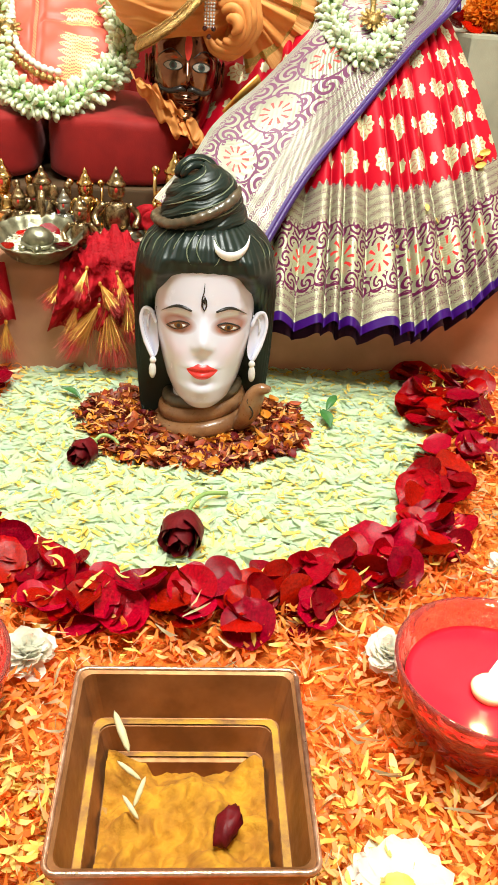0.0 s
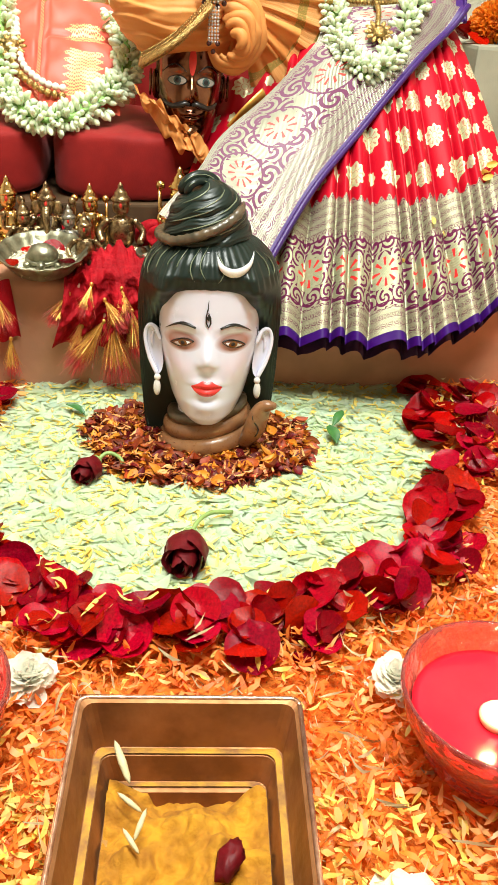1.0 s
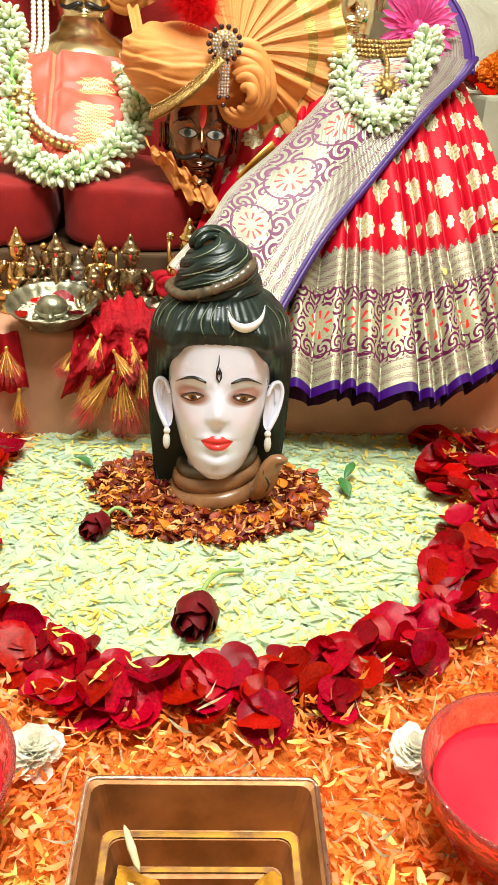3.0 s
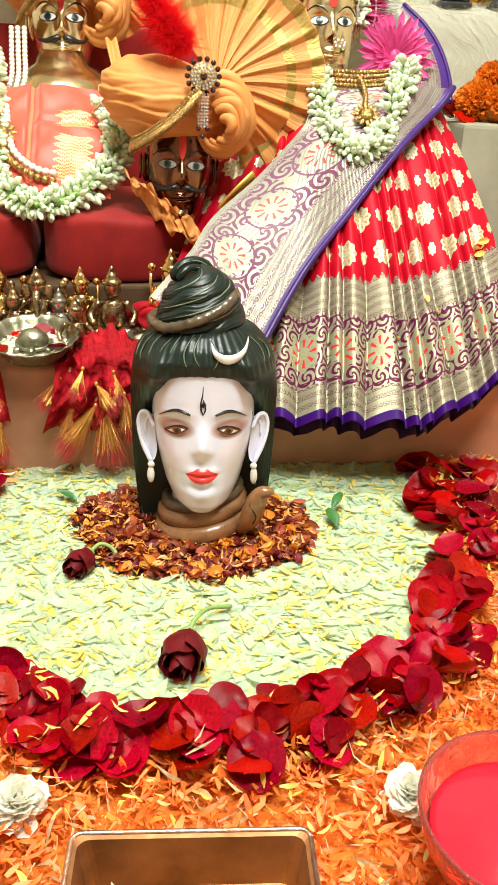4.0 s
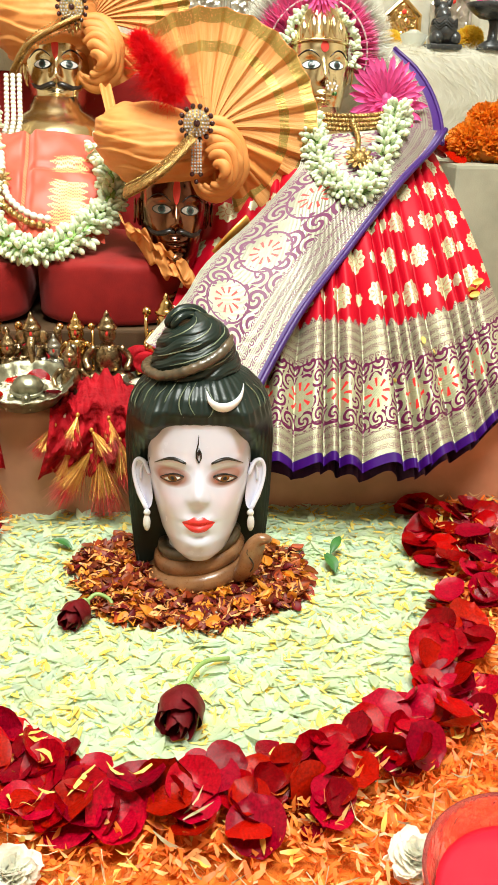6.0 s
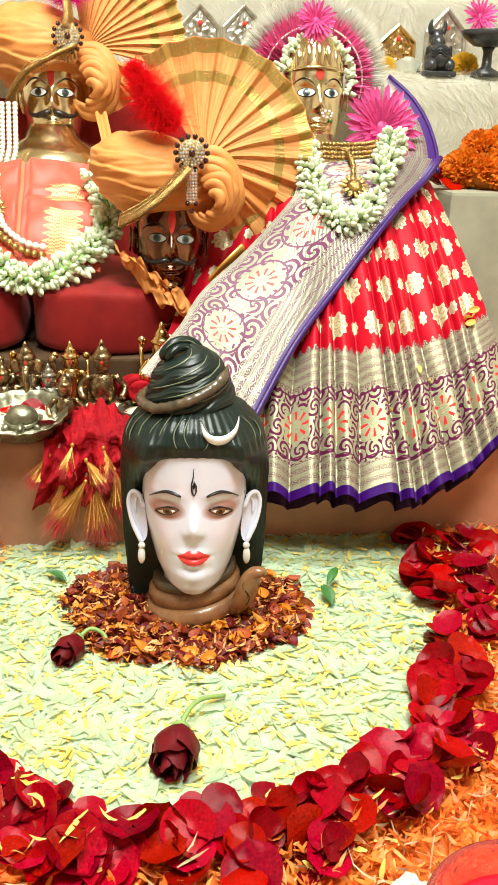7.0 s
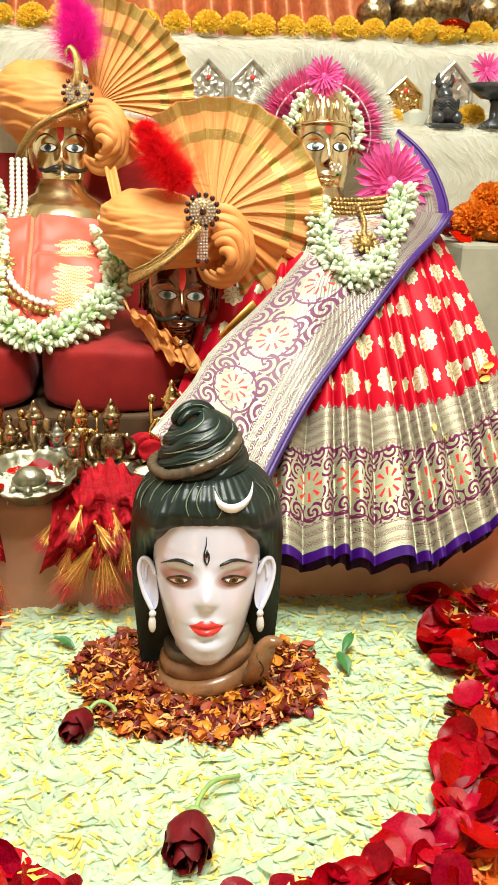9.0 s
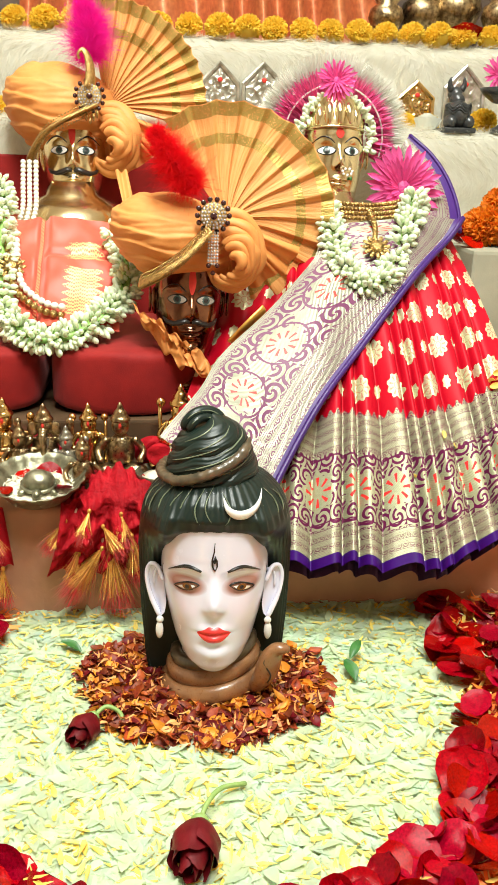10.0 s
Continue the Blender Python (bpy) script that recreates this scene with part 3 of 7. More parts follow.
def white_flower(x, y, z, r, petals, layers, label, centre=True):
    wide = 0.42 if centre else 0.62
    t = thing("white_flower", (0, 0, 0), label, "flower", "white flowers on the petals", at=pose(x, y, z, 4, -5, 31 * petals % 90))
    tv, tf = round_petal()
    me = bpy.data.meshes.new("petal")
    me.from_pydata(tv.tolist(), [], tf)
    me.polygons.foreach_set("use_smooth", [True] * len(me.polygons))
    me.materials.append(M_CARNATION)
    for l in range(layers):
        for k in range(petals):
            a = 2 * math.pi * (k + 0.5 * (l % 2)) / petals
            ob = new("petal", me)
            ob.parent = t
            s = r * (1 - (0.17 if centre else 0.11) * l) * r_.uniform(0.9 if centre else 0.65, 1.08)
            ob.matrix_local = Matrix.Translation((0.12 * r * math.cos(a), 0.12 * r * math.sin(a), 0.002 * l)) @ Euler((radians(8 + (15 if centre else 10) * l) + r_.gauss(0, 0.06 if centre else 0.3), 0 if centre else r_.gauss(0, 0.35), a - math.pi / 2 + (0 if centre else r_.gauss(0, 0.25))), "XYZ").to_matrix().to_4x4() @ Matrix.Diagonal((s * wide, s * 0.9, s * 0.5, 1))
    if centre:
        bm = blob((0, 0, 0.004), (r * 0.36, r * 0.36, r * 0.16), nu=20, nv=10)
        for v in bm.verts:
            v.co.z += 0.0012 * noise.noise(v.co * 900)
        part("centre", bm, M_YELLOW_PETAL, t, "yellow centre")


white_flower(-0.155, 0.530, 0.018, 0.027, 22, 6, "white carnation lying on orange petals", False)
white_flower(0.152, 0.549, 0.018, 0.027, 22, 6, "white carnation lying on orange petals", False)
white_flower(0.127, 0.336, 0.016, 0.038, 15, 2, "white daisy with a yellow centre on petals")
white_flower(0.290, 0.683, 0.016, 0.024, 12, 4, "white carnation lying on orange petals", False)
white_flower(-0.075, 0.290, 0.014, 0.026, 12, 4, "white carnation lying beside the copper pot", False)

# ---- painted bust ----
WORLD = Matrix.Identity(4)
FZ = (-0.112, -0.107, -0.097, -0.078, -0.05, -0.025, 0.0, 0.03, 0.055, 0.08, 0.1)
FW = (0.014, 0.027, 0.0375, 0.0455, 0.0525, 0.0578, 0.0605, 0.0590, 0.055, 0.049, 0.042)
FD = (0.044, 0.056, 0.063, 0.065, 0.065, 0.063, 0.061, 0.060, 0.057, 0.051, 0.042)


def bell(x, z, x0, z0, sx, sz):
    return math.exp(-((x - x0) / sx) ** 2 - ((z - z0) / sz) ** 2)


def face_point(x, z, out=0.0):
    """The front of a face, eyes at height 0, the middle of the head at the origin, facing -y."""
    w, d = interp(z, FZ, FW), interp(z, FZ, FD)
    q = min(1, abs(x) / w)
    y = -d * max(0.0, 1 - q ** 2.3) ** 0.55
    nose = sum(0.0088 * (0.2 + 0.8 * k / 6) * bell(x, z, 0, 0.006 - 0.031 * k / 6, 0.0068 + 0.0024 * k / 6, 0.009) * 0.62 for k in range(7))
    nose += 0.0018 * (bell(x, z, 0.0085, -0.026, 0.005, 0.005) + bell(x, z, -0.0085, -0.026, 0.005, 0.005))
    for s in (-1, 1):
        y += 0.0035 * bell(x, z, s * 0.0275, 0.002, 0.015, 0.010) - 0.0045 * bell(x, z, s * 0.0285, -0.001, 0.010, 0.0055) - 0.002 * bell(x, z, s * 0.03, 0.017, 0.018, 0.005)
        y -= 0.003 * bell(x, z, s * 0.033, -0.035, 0.014, 0.016)
    y -= nose
    y -= 0.0045 * bell(x, z, 0, -0.0495, 0.013, 0.0045) + 0.005 * bell(x, z, 0, -0.0595, 0.011, 0.005) - 0.003 * bell(x, z, 0, -0.0545, 0.016, 0.0016)
    y += 0.003 * bell(x, z, 0, -0.0705, 0.014, 0.004) - 0.004 * bell(x, z, 0, -0.080, 0.014, 0.009)
    return Vector((x, y - out, z))


def face_mesh(bm, skin=0, lips=1, n=84):
    """The face as a shell round the front half of the head; lips take their own paint."""
    def f(a, b):
        z = FZ[0] + (FZ[-1] - FZ[0]) * b
        return face_point(math.sin((a - 0.5) * math.pi) * interp(z, FZ, FW), z)
    sheet(f, n, n, bm, mi=skin)

    def lip(a, b):
        x = (2 * a - 1) * 0.0185
        ax = abs(x)
        top = -0.0465 + 0.0018 * math.exp(-((ax - 0.005) / 0.004) ** 2) - 0.0065 * (ax / 0.0185) ** 2
        low = -0.0645 + 0.0105 * (ax / 0.0185) ** 2
        return face_point(x, low + (top - low) * b, 0.0004 + 0.0010 * math.sin(math.pi * b) * (1 - (ax / 0.0185) ** 4))
    sheet(lip, 40, 20, bm, mi=lips)


def stroke(bm, pts, widths, mi, out=0.0012, flat=0.5):
    tube([face_point(x, z, out) for x, z in pts], widths, 6, bm, mi, flat)


def patch(bm, cx, cz, rx, rz, mi, out, slant=0.0):
    """A painted oval that follows the face."""
    n = 20
    c = bm.verts.new(face_point(cx, cz, out))
    ring_ = [bm.verts.new(face_point(cx + rx * math.cos(2 * math.pi * k / n), cz + slant * math.cos(2 * math.pi * k / n) + rz * math.sin(2 * math.pi * k / n) * (1 - 0.25 * abs(math.cos(2 * math.pi * k / n)) ** 3), out)) for k in range(n)]
    for k in range(n):
        bm.faces.new((c, ring_[k], ring_[(k + 1) % n])).material_index = mi


def arc_pts(x0, z0, x1, z1, rise, n=12):
    return [(x0 + (x1 - x0) * k / n, z0 + (z1 - z0) * k / n + rise * math.sin(math.pi * k / n)) for k in range(n + 1)]


bm = bmesh.new()
SKIN, LIP, HAIR, BLK, SHADE, IRIS, WHT, SNAKE, SNAKED, HLITE = range(10)
face_mesh(bm, SKIN, LIP, 96)


def almond(bm, cx, cz, rx, up, low, slant, mi, out):
    """An eye shape that follows the face: pointed at both corners."""
    n = 14
    top = [(cx + rx * (2 * k / n - 1), cz + slant * (2 * k / n - 1) + up * math.sin(math.pi * k / n) ** 0.8) for k in range(n + 1)]
    bot = [(cx + rx * (2 * k / n - 1), cz + slant * (2 * k / n - 1) - low * math.sin(math.pi * k / n)) for k in range(n + 1)]
    tv = [bm.verts.new(face_point(x, z, out)) for x, z in top]
    bv = [bm.verts.new(face_point(x, z, out)) for x, z in bot[1:-1]]
    bv = [tv[0], *bv, tv[-1]]
    for k in range(n):
        bm.faces.new([v for i, v in enumerate((bv[k], bv[k + 1], tv[k + 1], tv[k])) if v not in (bv[k], bv[k + 1], tv[k + 1], tv[k])[:i]]).material_index = mi
    return top, bot


for s in (-1, 1):
    ex = s * 0.0300
    top_, bot_ = almond(bm, ex, -0.0022, 0.0140, 0.0052, 0.0042, -s * 0.0035, SHADE, 0.0008)
    almond(bm, ex, -0.0024, 0.0098, 0.0024, 0.0028, -s * 0.0024, WHT, 0.0012)
    patch(bm, ex - s * 0.0008, -0.0018, 0.0052, 0.0038, IRIS, 0.0016)
    patch(bm, ex - s * 0.0008, -0.0014, 0.0024, 0.0022, BLK, 0.0020)
    stroke(bm, top_, [0.0004] + [0.0010] * 13 + [0.0004], BLK, 0.0018)
    stroke(bm, bot_, 0.0005, BLK, 0.0015)
    stroke(bm, arc_pts(s * 0.0140, 0.0175, s * 0.0500, 0.0085, 0.0080), [0.0006 + 0.0016 * math.sin(math.pi * min(1, 0.12 + k / 13)) for k in range(13)], BLK, 0.001)
    # long pointed ears set close to the hair, with a rolled rim, drops and a dark curl before them
    tip = Vector((s * 0.0605, -0.024, -0.056))
    rim_ = curve_points([(s * 0.0575, -0.022, -0.012), (s * 0.0640, -0.012, 0.000), (s * 0.0725, -0.006, 0.000), (s * 0.0765, -0.006, -0.013), (s * 0.0720, -0.013, -0.034), tuple(tip)], 26)
    inner_ = curve_points([(s * 0.0560, -0.020, -0.014), (s * 0.0555, -0.020, -0.022), (s * 0.0545, -0.022, -0.032), (s * 0.0540, -0.024, -0.042), (s * 0.0560, -0.025, -0.051), tuple(tip)], 26)
    sheet(lambda a, b: inner_[round(b * 25)].lerp(rim_[round(b * 25)], a) + Vector((0, 0.006 * math.sin(math.pi * a), 0)), 8, 25, bm, mi=SKIN)
    sheet(lambda a, b: inner_[round(b * 25)].lerp(rim_[round(b * 25)], a) + Vector((0, 0.006 + 0.008 * math.sin(math.pi * a), 0)), 8, 25, bm, mi=SKIN)
    tube(rim_, [0.0016] + [0.0026] * 20 + [0.0030] * 4 + [0.0026], 8, bm, SKIN)
    tube([p + Vector((-s * 0.008, -0.002, -0.004)) for p in rim_[6:18]], [0.0008] + [0.0018] * 10 + [0.0006], 6, bm, SKIN)
    blob((s * 0.0610, -0.027, -0.071), (0.0045, 0.0040, 0.0110), bm, WHT)
    blob((s * 0.0605, -0.027, -0.058), (0.0042, 0.0036, 0.0042), bm, WHT)
    stroke(bm, [(s * 0.0570, 0.008), (s * 0.0585, -0.002), (s * 0.0575, -0.014), (s * 0.0560, -0.010)], [0.0003, 0.0008, 0.0007, 0.0003], BLK, 0.001)
for pts_, w_ in ((((0.0, 0.050), (-0.0006, 0.040), (-0.0026, 0.032), (-0.0022, 0.024), (0.0004, 0.0185)), (0.0003, 0.0007, 0.0008, 0.0009, 0.0004)), (((0.0, 0.036), (0.0024, 0.030), (0.0026, 0.024), (0.0004, 0.0185)), (0.0003, 0.0008, 0.0009, 0.0004)),
                 (((0.0, 0.034), (-0.0004, 0.030), (0.0003, 0.027)), (0.0004, 0.0016, 0.0005))):
    stroke(bm, pts_, [1.5 * q for q in w_], BLK, 0.001)
# neck
lathe([(0.052, -0.165), (0.046, -0.150), (0.040, -0.130), (0.037, -0.110), (0.037, -0.085)], 32, (0, 0.004, 0), bm, SKIN)
# hair: a shell behind the face that arches over the brow
HZ = (-0.165, -0.13, -0.06, 0.0, 0.030, 0.050, 0.058, 0.074, 0.090, 0.103, 0.113, 0.120)
HW = (0.074, 0.080, 0.085, 0.0865, 0.0865, 0.0850, 0.0835, 0.079, 0.070, 0.057, 0.038, 0.01)
HF = (0.0, 0.0, 0.008, 0.020, 0.034, 0.055, 0.068, 0.078, 0.070, 0.052, 0.034, 0.01)
HB = (0.040, 0.050, 0.064, 0.070, 0.070, 0.068, 0.066, 0.060, 0.052, 0.042, 0.03, 0.01)


def hair(a, b):
    z = HZ[0] + (HZ[-1] - HZ[0]) * b ** 0.9
    th = a * 2 * math.pi
    c = math.cos(th)
    w, fr, bk = interp(z, HZ, HW), interp(z, HZ, HF), interp(z, HZ, HB)
    groove = 1 + 0.010 * max(0.0, min(1.0, (z - 0.056) / 0.010)) * math.sin(th * 46 + 2.0 * noise.noise((th * 4, z * 10, 1)) + 12 * (z - 0.08) * math.sin(th)) + 0.006 * max(0.0, min(1.0, (0.045 - z) / 0.02)) * math.sin(th * 60 + 20 * z)
    # the hair comes forward round the corners of the brow
    rise = max(0.0, min(1.0, (z - 0.012) / 0.034)) * max(0.0, min(1.0, (0.090 - z) / 0.03))
    brow = 0.019 * rise * math.exp(-((abs(math.sin(th)) - 0.66) / 0.17) ** 2) if c > 0 else 0.0
    y = (-fr * c if c > 0 else -bk * c) * groove + 0.014 - brow
    return (w * math.sin(th) * groove, y, z)


sheet(hair, 276, 90, bm, closed=True, mi=HAIR)
# light glints on the hair, laid on as thin pale tubes
for th, z1, z2 in ((-1.25, 0.070, 0.096), (-1.05, 0.064, 0.100), (-0.82, 0.066, 0.104), (-0.60, 0.070, 0.098), (-0.42, 0.064, 0.104), (-0.20, 0.070, 0.103), (-0.05, 0.074, 0.104), (0.12, 0.070, 0.100), (0.72, 0.070, 0.086), (0.95, 0.066, 0.098), (1.15, 0.070, 0.094)):
    pts = []
    for j in range(9):
        z = z1 + (z2 - z1) * j / 8
        w, fr = interp(z, HZ, HW), interp(z, HZ, HF)
        q = th + 0.10 * math.sin(j * 0.4) * (1 if th > 0 else -1)
        pts.append((w * math.sin(q) * 1.008, -fr * math.cos(q) * 1.008 + 0.014, z + 0.001))
    tube(pts, [0.0002, 0.0005, 0.0007, 0.0008, 0.0008, 0.0007, 0.0006, 0.0004, 0.0002], 5, bm, HLITE)
for s in (-1, 1):
    for k in range(7):
        tube([(s * (0.060 + 0.0035 * k), -0.004 + 0.003 * k, 0.055 - 0.004 * k), (s * (0.066 + 0.003 * k), -0.001 + 0.003 * k, 0.035), (s * (0.074 + 0.0022 * k), 0.003 + 0.003 * k, 0.012)], [0.0016, 0.0026, 0.0014], 6, bm, HAIR)
# top knot wound of slanting strands, with a loop on top
KZ = (0.088, 0.098, 0.109, 0.122, 0.134, 0.145, 0.154, 0.161, 0.166)
KR = (0.046, 0.0500, 0.0515, 0.0480, 0.0440, 0.0395, 0.0320, 0.0210, 0.004)


def knot_at(th, z, out=0.0):
    q = z / 0.0150 - 5 * th / (2 * math.pi) + 0.5 * noise.noise((math.sin(th) * 1.3, math.cos(th) * 1.3, z * 22))
    ridge = abs(math.sin(math.pi * q)) ** 0.6
    r = interp(z, KZ, KR) * (0.93 + 0.085 * ridge + 0.010 * math.sin(q * 25)) + out
    lean = -0.004 - 0.07 * (z - 0.10)
    return Vector((lean + r * math.sin(th), 0.014 - r * math.cos(th), z + 0.006 * math.sin(th) * (z - 0.09) / 0.08))


sheet(lambda a, b: knot_at(2 * math.pi * a, KZ[0] + (KZ[-1] - KZ[0]) * b), 120, 90, bm, closed=True, mi=HAIR)
for j in range(7):
    z0, th0 = 0.106 + 0.0072 * j, -1.3 + 0.24 * (j * 5 % 7)
    # the knot's glints are pale tubes too
    tube([knot_at(th0 + 1.3 * k / 14, z0 + 0.0120 * 1.3 * k / 14, 0.0002) for k in range(15)], [0.0002 + 0.0008 * math.sin(math.pi * k / 14) for k in range(15)], 5, bm, HLITE)
for rr, yy, th_ in ((0.021, 0.004, 0.0060), (0.015, -0.004, 0.0045)):
    tube([(-0.014 + rr * math.cos(math.pi * k / 14), 0.012 + yy + 0.006 * math.sin(k * 0.4), 0.154 + rr * 0.90 * math.sin(math.pi * k / 14)) for k in range(15)], [th_ * 0.7] + [th_] * 13 + [th_ * 0.7], 10, bm, HAIR)
    tube([(-0.014 + (rr + th_ * 0.3) * math.cos(math.pi * k / 14), 0.012 + yy + 0.006 * math.sin(k * 0.4) - th_ * 0.92, 0.154 + (rr * 0.90 + th_ * 0.3) * math.sin(math.pi * k / 14)) for k in range(3, 12)], 0.0006, 5, bm, HLITE)
# the snake that climbs round the knot, with ringed skin, and the crescent
pts, rads = [], []
for k in range(91):
    th = -2.7 + 3.95 * k / 90
    up = max(0.0, min(1.0, (th + 0.75) / 2.1))
    rad = 0.057 - 0.016 * up
    pts.append((-0.004 + rad * math.sin(th), 0.014 - rad * math.cos(th), 0.1075 + 0.043 * up ** 1.2))
    rads.append((0.0056 if k % 4 else 0.0064) * min(1, 0.3 + k / 10) * min(1, 0.25 + (90 - k) / 10))
tube(pts, rads, 12, bm, SNAKED)
moon = []
for k in range(19):
    a = radians(190 + 165 * k / 18)
    x, z = 0.0285 + 0.0205 * math.cos(a), 0.1010 + 0.0185 * math.sin(a)
    w, fr = interp(z, HZ, HW), interp(z, HZ, HF)
    moon.append(Vector((x, 0.011 - fr * math.sqrt(max(0, 1 - (x / w) ** 2)) - 0.003, z)))
tube(moon, [0.0006 + 0.0052 * math.sin(math.pi * k / 18) for k in range(19)], 10, bm, WHT, 0.6)
for z0, rad, thick, mi in ((-0.142, 0.050, 0.013, SNAKE), (-0.122, 0.045, 0.011, SNAKE), (-0.106, 0.043, 0.008, SNAKED)):
    n = 48
    tube([(rad * math.cos(2 * math.pi * k / n), 0.004 + rad * math.sin(2 * math.pi * k / n), z0 + 0.010 * math.cos(2 * math.pi * k / n)) for k in range(n + 1)], thick, 10, bm, mi)
hood = curve_points([(0.048, -0.035, -0.140), (0.058, -0.042, -0.120), (0.064, -0.045, -0.098), (0.070, -0.048, -0.083), (0.084, -0.052, -0.080)], 16)
tube(hood, [0.010, 0.012, 0.013, 0.0145, 0.0155, 0.016, 0.016, 0.0155, 0.015, 0.014, 0.0125, 0.011, 0.010, 0.009, 0.007, 0.004], 12, bm, SNAKE, 0.75)
tube([(0.060 + 0.004 * math.sin(k * 0.9), -0.0605 + 0.0008 * k, -0.118 + 0.0045 * k) for k in range(8)], 0.0009, 5, bm, BLK)
BUST = pose(-0.036, 0.978, 0.163, -2, 0, 2)
ob = new("deity_bust_statue", mesh_of("deity_bust_statue", bm, [M_FACE, M_LIP, M_HAIR, M_BLACK, M_EYESHADE, M_IRIS, M_WHITE, M_SNAKE, M_SNAKE_DARK, M_HAIRLIGHT]))
ob.matrix_world = BUST
tagged(ob, "glazed statue head with pale face, red lips and coiled dark hair", "statue")

# ---- saree materials ----
SILVER, SILVER2, MAUVE, PURPLE, RED = (0.52, 0.53, 0.36), (0.30, 0.30, 0.18), (0.12, 0.008, 0.055), (0.036, 0.002, 0.12), (0.44, 0.002, 0.014)


def flower_mask(x, y, r0, lobes=8, amp=0.14):
    """Inside of a lobed disc round the origin of x, y."""
    r = (x * x + y * y).sqrt()
    return ((y.atan2(x) * lobes).cos() * (amp * r0) + r0 - r).gt(0.0), r


def scrolls(x, y, size, level=-0.15):
    """Tendrils: curled lines in a staggered net."""
    row = (y / size).floor()
    cx = ((x / size + row * 0.5).fract() - 0.5) * size
    cy = ((y / size).fract() - 0.5) * size
    r = (cx * cx + cy * cy).sqrt()
    th = cy.atan2(cx)
    return (r * (20.0 / size) + th * 2.0).sin().gt(level)


def slits(x, y, n, a, b):
    """Narrow rays between radii a and b."""
    r = (x * x + y * y).sqrt()
    return (y.atan2(x) * n).cos().gt(0.55) * r.within(a, b)


def metal_thread(tree, bsdf, mask, colour, x, y):
    """Thread relief, and the shine of metal thread where mask is one."""
    tree.links.new(colour, bsdf.inputs["Base Color"])
    tree.links.new((mask * 0.45).socket, bsdf.inputs["Metallic"])
    tree.links.new((mask * -0.14 + 0.5).socket, bsdf.inputs["Roughness"])
    weave = ((x + y) * 2600.0).sin() * 0.5 + (noise_val(tree, 500, 2) - 0.5)
    bump(tree, bsdf, weave * mask + mask * 1.2, 0.35, 0.0006)


def skirt_material():
    m, tree, b = blank("skirt_brocade")
    x, y = uv_vals(tree)
    # red field with round gold motifs in a staggered net
    row = ((y - 0.215) / 0.062).floor()
    cx = ((x / 0.078 + row * 0.5).fract() - 0.5) * 0.078
    cy = (((y - 0.215) / 0.062).fract() - 0.5) * 0.062
    big, r = flower_mask(cx, cy, 0.0190, 9, 0.10)
    small, r2 = flower_mask((((x / 0.078 + row * 0.5 + 0.5).fract() - 0.5) * 0.078) * 1.5, cy, 0.0105, 7, 0.12)
    veins = slits(cx, cy, 9.0, 0.008, 0.0155).hi(r.within(0.0050, 0.0062))
    field = (big * (veins * -0.55 + 1.0)).hi(small)
    # woven border: bands of fine lines, and a floral band
    zig = ((x * 420.0).sin() * 0.004 + y)
    border = zig.lt(0.208)
    band = y.within(0.013, 0.048).hi(y.within(0.150, 0.220))
    lines = ((y * 480.0).sin().gt(0.0) * (y * 3400.0).sin().gt(-0.85)).hi(scrolls(x, y, 0.0105) * (y * 480.0).sin().lt(-0.15))
    fx = ((x / 0.072).fract() - 0.5) * 0.072
    fy = y - 0.100
    fl, fr_ = flower_mask(fx, fy, 0.026, 8, 0.12)
    sl = slits(fx, fy, 8.0, 0.009, 0.021)
    floral = scrolls(x + 0.008, y + 0.004, 0.027).hi(fl) * (y.within(0.055, 0.057).hi(y.within(0.143, 0.146)) * -1.0 + 1.0)
    thread = (band * lines).hi((band * -1.0 + 1.0) * floral) * border
    mask = thread.hi((border * -1.0 + 1.0) * field) * y.gt(0.013)
    ground = mix(tree, border, RED, MAUVE)
    ground = mix(tree, border * sl * (band * -1.0 + 1.0), ground, (0.7, 0.03, 0.03))
    mask = mask * (sl * (band * -1.0 + 1.0) * border * -1.0 + 1.0)
    tone = mix(tree, noise_val(tree, 260, 3), SILVER, SILVER2)
    gold = mix(tree, border, (0.56, 0.54, 0.34), tone)
    colour = mix(tree, mask, ground, gold)
    colour = mix(tree, y.lt(0.013), colour, PURPLE)
    metal_thread(tree, b, mask, colour, x, y)
    b.inputs["Specular IOR Level"].default_value = 0.15
    return m


